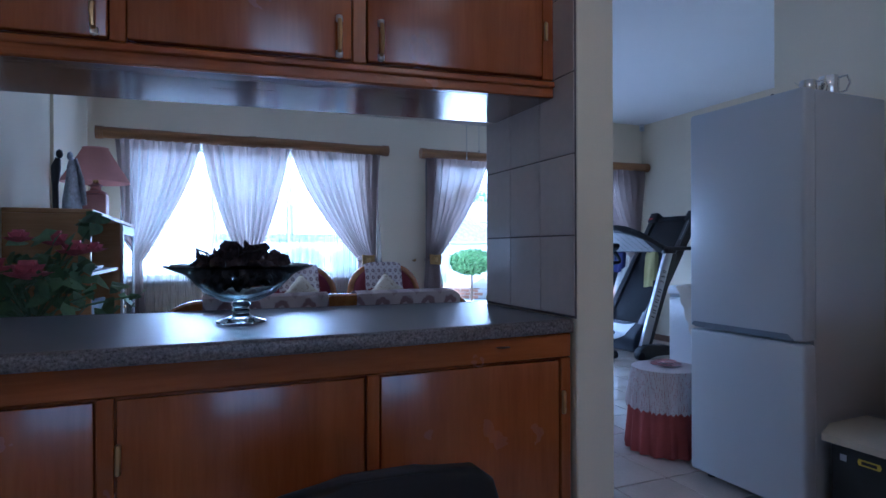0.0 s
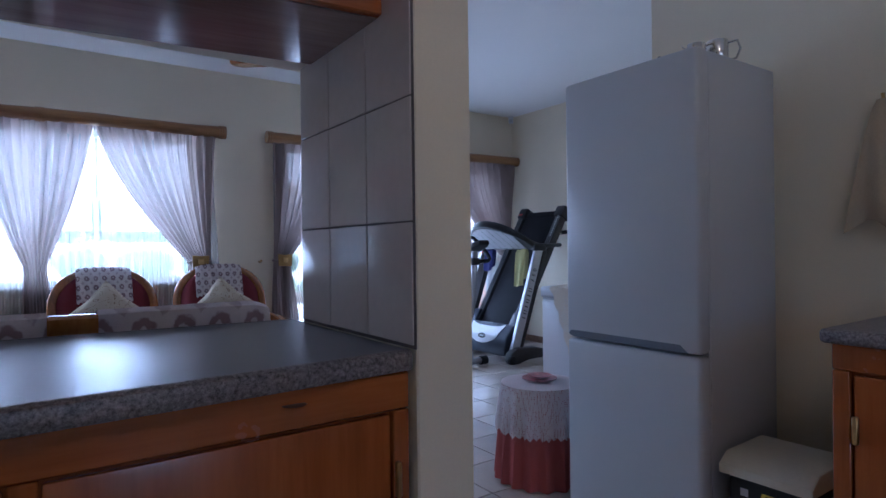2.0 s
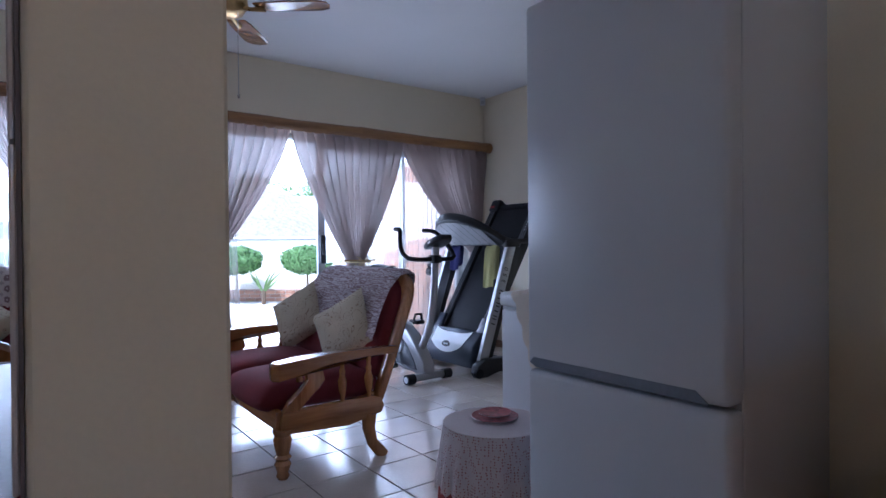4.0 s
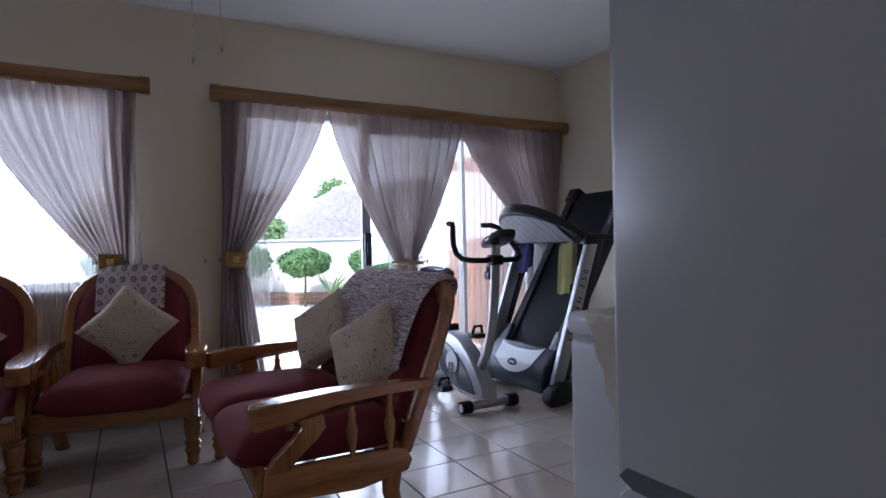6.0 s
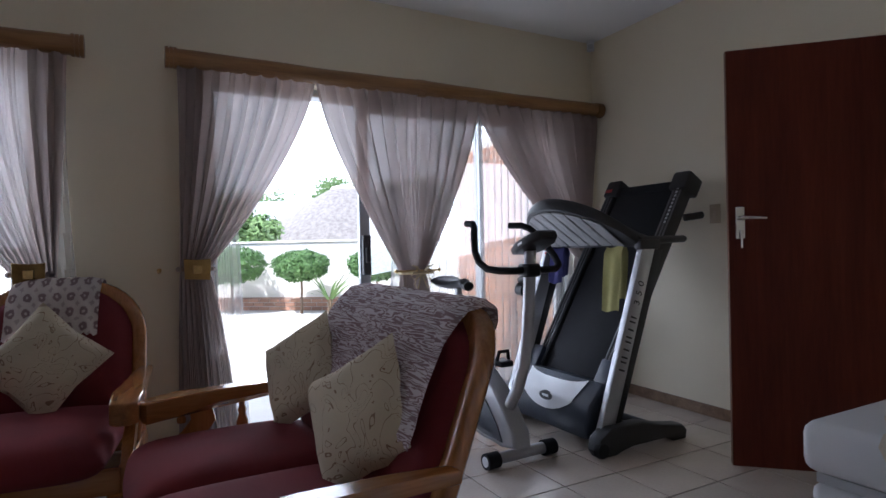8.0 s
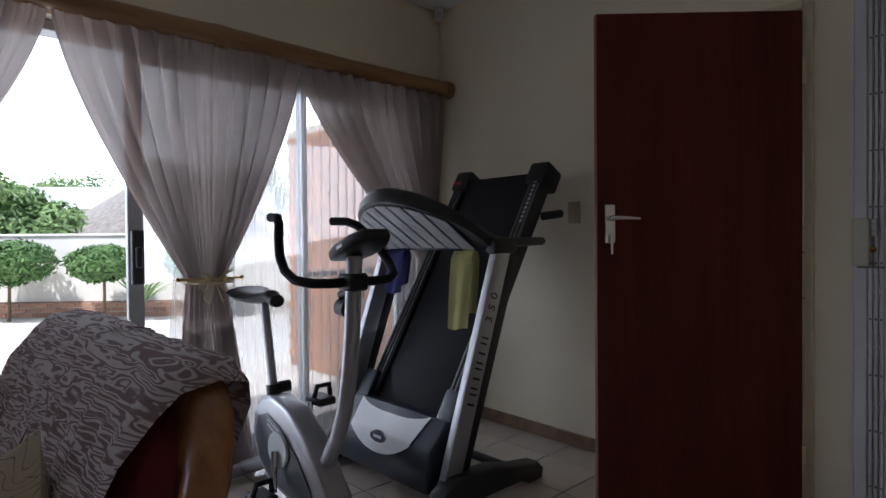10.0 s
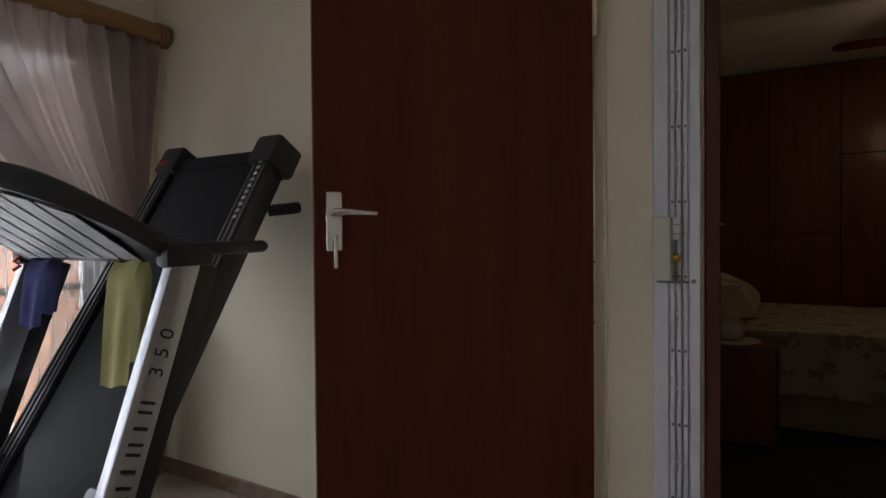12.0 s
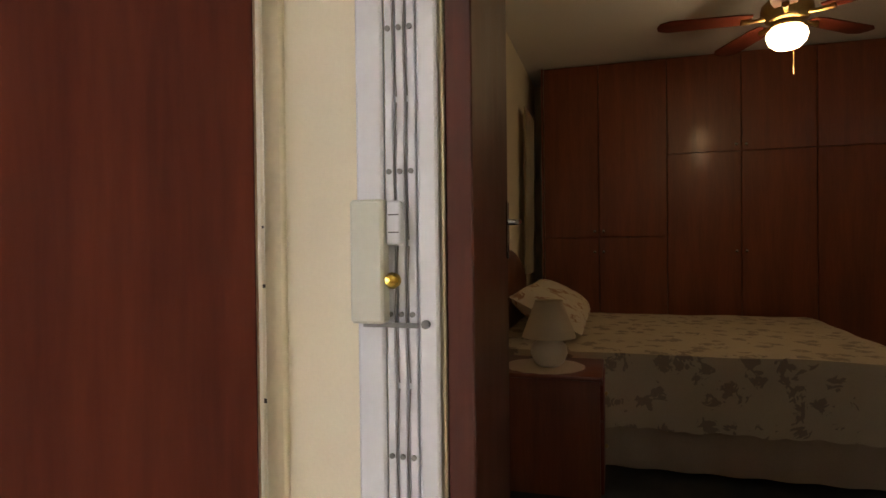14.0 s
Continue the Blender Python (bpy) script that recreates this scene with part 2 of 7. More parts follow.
def motif(m, ink, pitch, shift=0.0):
    """Works rows of round flower motifs with a filled heart into a fabric that hangs in the x-z plane."""
    nt = m.node_tree
    p = nt.nodes["Principled BSDF"]
    src = p.inputs["Base Color"].links[0].from_socket
    users = [l.to_socket for l in src.links]
    co = nt.nodes.new("ShaderNodeTexCoord")
    wob = nt.nodes.new("ShaderNodeTexNoise")
    wob.inputs["Scale"].default_value = 3.2 / pitch
    nt.links.new(co.outputs["Object"], wob.inputs["Vector"])
    bend = nt.nodes.new("ShaderNodeMix")
    bend.data_type, bend.blend_type = "RGBA", "LINEAR_LIGHT"
    bend.inputs["Factor"].default_value = pitch * 0.16
    nt.links.new(co.outputs["Object"], bend.inputs["A"])
    nt.links.new(wob.outputs["Color"], bend.inputs["B"])
    mp = nt.nodes.new("ShaderNodeMapping")
    mp.inputs["Scale"].default_value = (1 / pitch, 0.0, 0.85 / pitch)
    mp.inputs["Location"].default_value = (0.0, 0.0, shift)
    nt.links.new(bend.outputs["Result"], mp.inputs["Vector"])
    vo = nt.nodes.new("ShaderNodeTexVoronoi")
    vo.inputs["Scale"].default_value, vo.inputs["Randomness"].default_value = 1.0, 0.0
    nt.links.new(mp.outputs[0], vo.inputs["Vector"])
    rp = nt.nodes.new("ShaderNodeValToRGB")
    rp.color_ramp.interpolation = "LINEAR"
    ramp = rp.color_ramp.elements
    ramp[0].position, ramp[0].color = 0.0, (0.15, 0.15, 0.15, 1)
    ramp[1].position, ramp[1].color = 0.07, (0.15, 0.15, 0.15, 1)
    for at, v in ((0.11, 0.9), (0.26, 0.9), (0.32, 0.05), (0.56, 0.0), (0.60, 0.45)):
        e = ramp.new(at)
        e.color = (v, v, v, 1)
    nt.links.new(vo.outputs["Distance"], rp.inputs["Fac"])
    mx = nt.nodes.new("ShaderNodeMix")
    mx.data_type = "RGBA"
    nt.links.new(rp.outputs["Color"], mx.inputs["Factor"])
    nt.links.new(src, mx.inputs["A"])
    mx.inputs["B"].default_value = (*ink, 1)
    for u in users:
        nt.links.new(mx.outputs["Result"], u)
    return m


def holes(m, size, share=0.5):
    """Turns a fabric into open lacework: round holes through it."""
    nt = m.node_tree
    out = nt.nodes["Material Output"]
    src = out.inputs["Surface"].links[0].from_socket
    co = nt.nodes.new("ShaderNodeTexCoord")
    vo = nt.nodes.new("ShaderNodeTexVoronoi")
    vo.inputs["Scale"].default_value, vo.inputs["Randomness"].default_value = size, 0.35
    nt.links.new(co.outputs["Object"], vo.inputs["Vector"])
    lt = nt.nodes.new("ShaderNodeMath")
    lt.operation = "LESS_THAN"
    lt.inputs[1].default_value = share
    nt.links.new(vo.outputs["Distance"], lt.inputs[0])
    tp = nt.nodes.new("ShaderNodeBsdfTransparent")
    ms = nt.nodes.new("ShaderNodeMixShader")
    nt.links.new(lt.outputs[0], ms.inputs["Fac"])
    nt.links.new(src, ms.inputs[1])
    nt.links.new(tp.outputs[0], ms.inputs[2])
    nt.links.new(ms.outputs[0], out.inputs["Surface"])
    return m


def glass(name, tint=(0.9, 0.96, 0.95), rough=0.0):
    m = bpy.data.materials.new(name)
    m.use_nodes = True
    p = m.node_tree.nodes["Principled BSDF"]
    p.inputs["Base Color"].default_value = (*tint, 1)
    p.inputs["Transmission Weight"].default_value, p.inputs["Roughness"].default_value, p.inputs["IOR"].default_value = 1.0, rough, 1.45
    return m


def glow(name, color, strength):
    m = bpy.data.materials.new(name)
    m.use_nodes = True
    p = m.node_tree.nodes["Principled BSDF"]
    p.inputs["Base Color"].default_value = (*color, 1)
    p.inputs["Emission Color"].default_value, p.inputs["Emission Strength"].default_value = (*color, 1), strength
    return m


CREAM = mat("cream_wall_paint", (0.80, 0.73, 0.57), 0.75, var=0.05, scale=1.3, fine=160, bump=0.05)
CEIL = mat("white_ceiling_paint", (0.85, 0.85, 0.84), 0.85, var=0.03, scale=1.0, fine=120, bump=0.03)
TRIM = mat("cream_gloss_frame", (0.74, 0.66, 0.47), 0.35, var=0.08, scale=9, bump=0.04)
TILE = mat("glazed_floor_tile", (0.56, 0.49, 0.42), 0.16, var=0.10, scale=3.5, fine=70, bump=0.01, random_tint=0.05, rough_var=0.06)
GROUT = mat("dark_grout", (0.09, 0.075, 0.065), 0.9, var=0.2, scale=8)
PLINTH = wood("brown_skirting_tile", (0.16, 0.09, 0.05), (0.30, 0.19, 0.11), 0.4, "y")
WALLTILE = mat("glazed_wall_tile", (0.62, 0.56, 0.53), 0.07, spec=0.32, var=0.06, scale=4, fine=40, bump=0.006, random_tint=0.03, rough_var=0.02)
PINE = wood("varnished_pine", (0.27, 0.070, 0.014), (0.38, 0.112, 0.023), 0.25, "z", coat=0.5)
PINEH = wood("varnished_pine_rail", (0.28, 0.074, 0.015), (0.41, 0.125, 0.026), 0.25, "x", coat=0.5)
DOORWOOD = wood("red_brown_door_veneer", (0.090, 0.017, 0.010), (0.150, 0.030, 0.015), 0.58, "z", scale=0.7, coat=0.0, bump=0.02)
DOORWOOD.node_tree.nodes["Principled BSDF"].inputs["Specular IOR Level"].default_value = 0.2
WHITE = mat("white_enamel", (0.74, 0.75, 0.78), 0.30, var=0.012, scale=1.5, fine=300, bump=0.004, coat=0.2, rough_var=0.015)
# WHITE again, darkened for the fridge: its dim, shaded look is in the colour
FRIDGEW = mat("white_enamel_shaded", (0.52, 0.53, 0.56), 0.30, var=0.012, scale=1.5, fine=300, bump=0.004, coat=0.2, rough_var=0.015)
PAVE = mat("light_paving", (0.62, 0.60, 0.55), 0.8, var=0.1, scale=2, fine=60, bump=0.1)

# ---------------------------------------------------------------- the setting
ZC = 2.70


def wall(name, a, b, thick, z0, z1, gaps=(), material=None, label="plain cream painted wall"):
    """A wall whose inner face runs from a to b; its thickness lies to the left of that way, or to the right if negative. gaps: (from, to, bottom, top) along it."""
    a, b = Vector(a), Vector(b)
    length = (b - a).length
    cuts = sorted({0.0, length, *[g[0] for g in gaps], *[g[1] for g in gaps]})
    bm = B()
    for s, e in zip(cuts, cuts[1:]):
        solid = [(z0, z1)]
        for g in gaps:
            if g[0] < (s + e) / 2 < g[1]:
                solid = [(z0, g[2]), (g[3], z1)]
        for lo, hi in solid:
            if hi - lo > 1e-4:
                box(bm, s, e, 0, thick, lo, hi)
    bmesh.ops.remove_doubles(bm, verts=bm.verts, dist=1e-5)
    ob = new(name, mesh_of(name, bm, material or CREAM, smooth=False))
    d = b - a
    ob.matrix_basis = pose(a.x, a.y, 0, 0, 0, math.degrees(math.atan2(d.y, d.x)))
    return tagged(ob, label, "wall", kind="structure")


XE0, XE1 = 5.40, 5.325           # the east wall's inner face at the north corner and at the bedroom door
EAST_A, EAST_B = Vector((XE1, 3.05)), Vector((XE0, 6.66))


def east(y):
    return XE1 + (XE0 - XE1) * (y - 3.05) / 3.61


# long way round, inner faces
wall("wall_north", (5.62, 6.66), (-0.95, 6.66), -0.24, 0, ZC, [(0.42, 3.08, 0.0, 2.11), (3.88, 6.04, 0.86, 2.09)])
wall("wall_west", (-0.72, 6.90), (-0.72, 4.9), -0.22, 0, ZC)
wall("wall_west_step", (-0.68, 4.90), (-0.68, 1.4), -0.26, 0, ZC)
# south wall of the living room, behind the freezer
wall("wall_south", (3.08, 3.05), (5.56, 3.05), -0.12, 0, ZC)
# kitchen
wall("wall_kitchen_east", (3.08, -2.6), (3.08, 2.93), -0.14, 0, ZC)
wall("wall_kitchen_south", (-2.0, -2.5), (3.25, -2.5), -0.2, 0, ZC, [(1.8, 3.4, 1.05, 2.1)])
wall("wall_kitchen_west", (-1.6, 1.4), (-1.6, -2.5), -0.2, 0, ZC)
wall("wall_kitchen_back", (-1.8, 1.4), (-0.68, 1.4), 0.12, 0, ZC)
# east wall with the side door and the bedroom doorway
_len = (EAST_B - EAST_A).length
wall("wall_east", EAST_A, EAST_B + Vector((0.005, 0.24)), -0.14, 0, ZC, [(0.30, 1.10, 0.0, 2.06), (1.42, 2.25, 0.0, 2.06)])
# bedroom
wall("wall_bedroom_north", (10.24, 4.62), (5.47, 4.62), -0.14, 0, ZC)
wall("wall_bedroom_east", (10.1, 0.6), (10.1, 4.8), -0.14, 0, ZC)
wall("wall_bedroom_south", (5.3, 0.6), (10.1, 0.6), -0.14, 0, ZC)
wall("wall_bedroom_west", (5.46, 0.6), (5.46, 3.05), 0.14, 0, ZC)
# store room behind the side door
wall("wall_store", (6.6, 4.62), (6.6, 6.8), -0.1, 0, ZC)

bm = B()
box(bm, -0.94, 5.62, 1.4, 6.9, ZC, ZC + 0.12)
box(bm, -1.82, 3.24, -2.7, 1.4, ZC, ZC + 0.12)
solo("ceiling", bm, CEIL, "smooth white painted ceiling", "ceiling", kind="structure", smooth=False)
bm = B()
box(bm, 5.62, 10.4, 0.3, 7.0, 2.63, ZC + 0.12)
solo("ceiling_bedroom", bm, CEIL, "white painted bedroom ceiling", "ceiling", kind="structure", smooth=False)
bm = B()
box(bm, -0.94, 5.46, 1.4, 6.90, -0.12, -0.006)
box(bm, -1.80, 3.22, -2.7, 1.4, -0.12, -0.006)
floor = solo("floor", bm, GROUT, "floor of square beige glazed tiles with dark joints", "floor", kind="structure", smooth=False)
bm = B()
box(bm, 5.46, 10.4, 0.3, 7.0, -0.12, -0.002)
CARPET = mat("dark_patterned_carpet", (0.035, 0.034, 0.032), 0.95, var=0.5, scale=9, fine=200, bump=0.2)
solo("floor_bedroom", bm, CARPET, "dark patterned bedroom carpet", "carpet", kind="structure", smooth=False)

# pier and lintel over the bar counter
bm = B()
box(bm, 1.232, 1.372, 2.30, 2.90, 0, ZC, 0.004)
solo("wall_pier", bm, CREAM, "narrow cream wall pier at the end of the bar counter", "wall", kind="structure", smooth=False)
bm = B()
box(bm, -0.68, 1.232, 2.81, 2.90, 1.62, ZC)
solo("wall_lintel", bm, CREAM, "painted beam above the bar counter", "wall", kind="structure", smooth=False)
# outside ground
bm = B()
for s in (1,):
    sheet(bm, [[(x, y, -0.13) for x in (-400, -30, -6, 0, 5, 12, 40, 400)] for y in (-400, -20, -3, 7, 14, 30, 60, 400)])
solo("ground", bm, PAVE, "pale sunlit paving outside the sliding door", "paving", kind="structure", smooth=False)

# ---------------------------------------------------------------- more materials
GRANITE = mat("speckled_laminate_edge", (0.17, 0.15, 0.15), 0.35, var=0.95, scale=150, fine=420, bump=0.03)
WORKTOP = mat("dark_satin_laminate", (0.075, 0.08, 0.095), 0.30, var=0.3, scale=120, fine=260, bump=0.0, rough_var=0.04)
BRASS = mat("aged_brass", (0.55, 0.38, 0.16), 0.3, 1.0, var=0.15, scale=30)
CHROME = mat("polished_steel", (0.70, 0.70, 0.70), 0.16, 1.0, var=0.06, scale=30, bump=0.0)
BLACKP = mat("black_plastic", (0.014, 0.014, 0.017), 0.5, var=0.25, scale=30, bump=0.04)
BLACKR = mat("black_rubber_belt", (0.014, 0.014, 0.017), 0.8, var=0.2, scale=30, fine=300, bump=0.06, spec=0.25)
SILVER = mat("silver_metallic_paint", (0.42, 0.43, 0.46), 0.35, 0.6, var=0.06, scale=10, bump=0.005)
GREYP = mat("pale_grey_plastic", (0.55, 0.57, 0.60), 0.4, var=0.05, scale=10)
GREYD = mat("grey_ribbed_plastic", (0.12, 0.12, 0.13), 0.5, var=0.1, scale=10)
MAROON = mat("maroon_upholstery", (0.17, 0.026, 0.032), 0.85, var=0.25, scale=4, fine=350, bump=0.1, spec=0.25)
OAK = wood("honey_varnished_wood", (0.24, 0.09, 0.022), (0.44, 0.19, 0.05), 0.22, "z", coat=0.6)
OAKX = wood("honey_varnished_wood_rail", (0.24, 0.09, 0.022), (0.44, 0.19, 0.05), 0.22, "x", coat=0.6)
OAKY = wood("honey_varnished_wood_arm", (0.24, 0.09, 0.022), (0.44, 0.19, 0.05), 0.22, "y", coat=0.6)
POLE = wood("bamboo_brown_pole", (0.20, 0.095, 0.03), (0.36, 0.19, 0.065), 0.35, "x", coat=0.3)
UNITW = wood("orange_brown_wall_unit", (0.28, 0.15, 0.05), (0.42, 0.24, 0.09), 0.4, "x", coat=0.2)
CURTAIN = cloth("taupe_voile_curtain", (0.36, 0.295, 0.275), 0.40, 0.03, weave=500)
SHEER = cloth("white_sheer_net", (0.66, 0.65, 0.64), 0.50, 0.62, weave=600, var=0.03)
SHEERD = cloth("grey_white_sheer_net", (0.56, 0.54, 0.53), 0.36, 0.56, weave=600, var=0.05)
CROCHET = motif(cloth("white_crochet_with_taupe_motif", (0.66, 0.60, 0.58), 0.1, weave=220), (0.24, 0.165, 0.18), 0.056)
BIGMOTIF = motif(cloth("white_crochet_with_large_motif", (0.60, 0.53, 0.52), 0.1, weave=220), (0.24, 0.155, 0.165), 0.098, -0.20)
LACE = holes(cloth("cream_lace", (0.74, 0.66, 0.56), 0.15, weave=260), 105, 0.27)
NETTING = holes(cloth("pink_white_crochet_net", (0.74, 0.66, 0.66), 0.15, weave=260), 110, 0.27)
FLORAL = cloth("cream_cushion_with_scrolls", (0.60, 0.53, 0.40), 0.0, weave=300, pattern=(0.24, 0.13, 0.08), pattern_scale=26, pattern_cut=0.53, lines=((0.22, 0.13, 0.08), (8, 8, 8), 9.0, 0.030))
RASPBERRY = cloth("dusty_red_tablecloth", (0.40, 0.10, 0.09), 0.05, weave=300)
TOWELY = cloth("olive_yellow_towel", (0.30, 0.28, 0.12), 0.05, weave=160, var=0.2)
TOWELB = cloth("navy_towel", (0.03, 0.03, 0.10), 0.0, weave=160, var=0.2)
TOWELC = cloth("beige_dish_towel", (0.50, 0.42, 0.30), 0.05, weave=160, var=0.15)
QUILT = cloth("cream_quilt_with_grey_sprigs", (0.50, 0.42, 0.30), 0.0, weave=120, pattern=(0.25, 0.20, 0.16), pattern_scale=9, pattern_cut=0.76)
PINK = mat("pink_glazed_ceramic", (0.55, 0.28, 0.26), 0.3, var=0.06, scale=10, bump=0.01)
PINKC = cloth("pink_lamp_shade", (0.62, 0.34, 0.31), 0.3)
LEAF = mat("green_leaf", (0.10, 0.17, 0.07), 0.55, var=0.5, scale=14, fine=60, bump=0.03)
PETAL = mat("dusky_pink_petal", (0.62, 0.16, 0.21), 0.6, var=0.4, scale=20, bump=0.02)
GLASS = glass("clear_blue_green_glass", (0.80, 0.92, 0.95))
PANE = glass("window_glass", (0.98, 0.99, 0.99))
POTP = mat("dark_dried_flowers", (0.045, 0.028, 0.028), 0.8, var=0.7, scale=25, bump=0.2, random_tint=0.5)
ALU = mat("grey_aluminium_frame", (0.38, 0.40, 0.42), 0.4, 0.5, var=0.05, scale=8, bump=0.005)

# ---------------------------------------------------------------- window, sliding door, curtains
def frame_bar(name, x0, x1, y0, y1, z0, z1, parent, material=ALU, label=""):
    bm = B()
    box(bm, x0, x1, y0, y1, z0, z1, 0.004)
    return part(name, bm, material, parent, label, smooth=False)


win = tagged(new("window_1"), "wide window with white steel frame behind net curtains", "window", kind="structure")
WX0, WX1 = -0.42, 1.74
for x in (WX0, 0.28, 1.00, WX1 - 0.04):
    frame_bar("window_frame", x, x + 0.025, 6.76, 6.80, 0.86, 2.09, win, WHITE)
frame_bar("window_frame", WX0 + 0.041, WX1 - 0.041, 6.755, 6.795, 0.862, 0.90, win, WHITE)
frame_bar("window_frame", WX0 + 0.041, WX1 - 0.041, 6.755, 6.795, 2.05, 2.088, win, WHITE)
frame_bar("window_sill", WX0 - 0.03, WX1 + 0.03, 6.62, 6.75, 0.835, 0.858, win, WHITE, "white painted window sill")
for x in (WX0 + 0.045, 0.325, 1.045):
    bm = B()
    box(bm, x, x + 0.65, 6.776, 6.780, 0.905, 2.045)
    part("pane", bm, PANE, win, smooth=False).visible_shadow = False

sd = tagged(new("door_sliding"), "aluminium sliding patio door, left leaf pushed open", "door", kind="structure")
frame_bar("door_frame", 2.54, 2.59, 6.72, 6.84, 0.0, 2.105, sd)
frame_bar("door_frame", 5.16, 5.20, 6.72, 6.84, 0.0, 2.105, sd)
frame_bar("door_frame", 2.591, 5.159, 6.72, 6.84, 2.06, 2.105, sd)
frame_bar("door_track", 2.591, 5.159, 6.71, 6.85, 0.0, 0.025, sd)
leaf = part("sliding_leaf", box(B(), 3.46, 3.53, 6.735, 6.775, 0.03, 2.055, 0.004), ALU, sd, smooth=False)
for x0, x1, z0, z1 in ((4.38, 4.412, 0.03, 2.055), (3.531, 4.379, 0.03, 0.10), (3.531, 4.379, 2.0, 2.055)):
    part("leaf_bar", box(B(), x0, x1, 6.735, 6.775, z0, z1, 0.003), ALU, leaf, smooth=False)
part("leaf_lock", box(B(), 3.468, 3.522, 6.695, 6.735, 0.94, 1.20, 0.006), BLACKP, leaf, "black door lock")
part("leaf_lock", box(B(), 3.48, 3.51, 6.675, 6.695, 1.02, 1.12, 0.006), BLACKP, leaf)
part("pane", box(B(), 3.531, 4.379, 6.752, 6.757, 0.10, 2.0), PANE, leaf, smooth=False).visible_shadow = False
fixed = part("fixed_leaf", box(B(), 4.385, 4.42, 6.785, 6.825, 0.03, 2.055, 0.004), ALU, sd, smooth=False)
for x0, x1, z0, z1 in ((5.10, 5.155, 0.03, 2.055), (4.421, 5.099, 0.03, 0.10), (4.421, 5.099, 2.0, 2.055), (4.421, 5.099, 0.93, 0.96)):
    part("leaf_bar", box(B(), x0, x1, 6.785, 6.825, z0, z1, 0.003), ALU, fixed, smooth=False)
part("pane", box(B(), 4.421, 5.099, 6.802, 6.807, 0.10, 2.0), PANE, fixed, smooth=False).visible_shadow = False


def rod(name, x0, x1, mid):
    ob = thing(name, pose(x0, 6.555, 2.145), "thick brown bamboo curtain pole with ringed ends", "curtain pole", "curtain poles")
    n = x1 - x0
    bm = B()
    pts, rs = [], []
    for k in range(25):
        s = n * k / 24
        pts.append((s, 0.004 * math.sin(s * 3), 0.003 * math.sin(s * 5)))
        rs.append(0.049 + 0.0015 * math.sin(k * 1.7))
    tube(bm, pts, rs, 14)
    part("pole", bm, POLE, ob)
    for s in (0.015, mid - x0, n - 0.015):
        bm = B()
        for d in (-0.02, 0.0, 0.02):
            tube(bm, [(s + d - 0.008, 0, 0), (s + d + 0.008, 0, 0)], 0.056, 16)
        part("ring", bm, POLE, ob, "ringed bamboo joint")
    for s in (0.10, n - 0.10):
        bm = B()
        tube(bm, [(s, 0.03, 0), (s, 0.105, 0)], 0.012, 8)
        part("bracket", bm, BRASS, ob)


rod("curtain_pole", -0.63, 1.958, 0.64)
rod("curtain_pole", 2.345, 5.375, 3.832)


def curtain(name, tops, tie, bottom, label, material=CURTAIN, y=6.555, z1=2.115, z0=0.03, folds=9, amp=0.040, group="curtains", seed=1):
    """A gathered curtain: its edges at the pole, the tie (x, z, half width) or None, and its edges at the floor."""
    rnd = random.Random(seed)
    ph = [rnd.uniform(0, 6.3) for _ in range(4)]
    nu, nv = folds * 8 + 1, 40
    rows = []
    for j in range(nv + 1):
        v = j / nv
        z = z1 + (z0 - z1) * v
        if tie:
            tx, tz, tw = tie
            if z >= tz:
                s = (z1 - z) / (z1 - tz)
                a = s ** 1.45
                # the side that is swept across sags more than the hanging side
                l = tops[0] + (tx - tw - tops[0]) * (a if tx - tops[0] > 0.2 else s ** 0.8)
                r = tops[1] + (tx + tw - tops[1]) * (a if tops[1] - tx > 0.2 else s ** 0.8)
            else:
                s = ((tz - z) / (tz - z0)) ** 0.75
                l = tx - tw + (bottom[0] - tx + tw) * s
                r = tx + tw + (bottom[1] - tx - tw) * s
        else:
            l = tops[0] + (bottom[0] - tops[0]) * v
            r = tops[1] + (bottom[1] - tops[1]) * v
        squeeze = (r - l) / (tops[1] - tops[0])
        row = []
        for i in range(nu):
            u = i / (nu - 1)
            w = u + 0.012 * math.sin(u * 17 + ph[0]) + 0.01 * math.sin(v * 5 + u * 9 + ph[1])
            fold = math.sin(w * folds * math.tau + ph[2] + 0.6 * math.sin(v * 3 + ph[3]))
            fold = math.copysign(abs(fold) ** 0.8, fold) * (0.70 + 0.40 * math.sin(u * 11 + ph[1] + v * 1.5))
            head = min(v / 0.05, 1.0)
            a = amp * (0.35 + 0.65 * head) * (0.6 + 0.6 * squeeze)
            bulge = 0.05 * (1 - squeeze) * math.sin(math.pi * u)
            row.append((l + (r - l) * w, y - bulge + a * fold + 0.006 * math.sin(3 * w * folds * math.tau), z + (0.012 * fold if j == 0 else 0)))
        rows.append(row)
    ob = solo(name, sheet(B(), rows), material, label, "curtain", group)
    return ob


curtain("curtain", (-0.50, 0.19), (-0.36, 1.02, 0.07), (-0.52, -0.24), "taupe voile curtain swept to one side and tied back", seed=1)
curtain("curtain", (0.20, 0.98), (0.60, 1.00, 0.07), (0.50, 0.74), "taupe voile curtain gathered at its middle and tied", seed=2)
curtain("curtain", (0.99, 1.90), (1.745, 1.02, 0.09), (1.62, 1.93), "taupe voile curtain swept aside with a square tieback", seed=3, folds=11)
curtain("curtain", (2.37, 3.14), (2.455, 1.02, 0.075), (2.36, 2.68), "taupe voile curtain tied back beside the open patio door", seed=4)
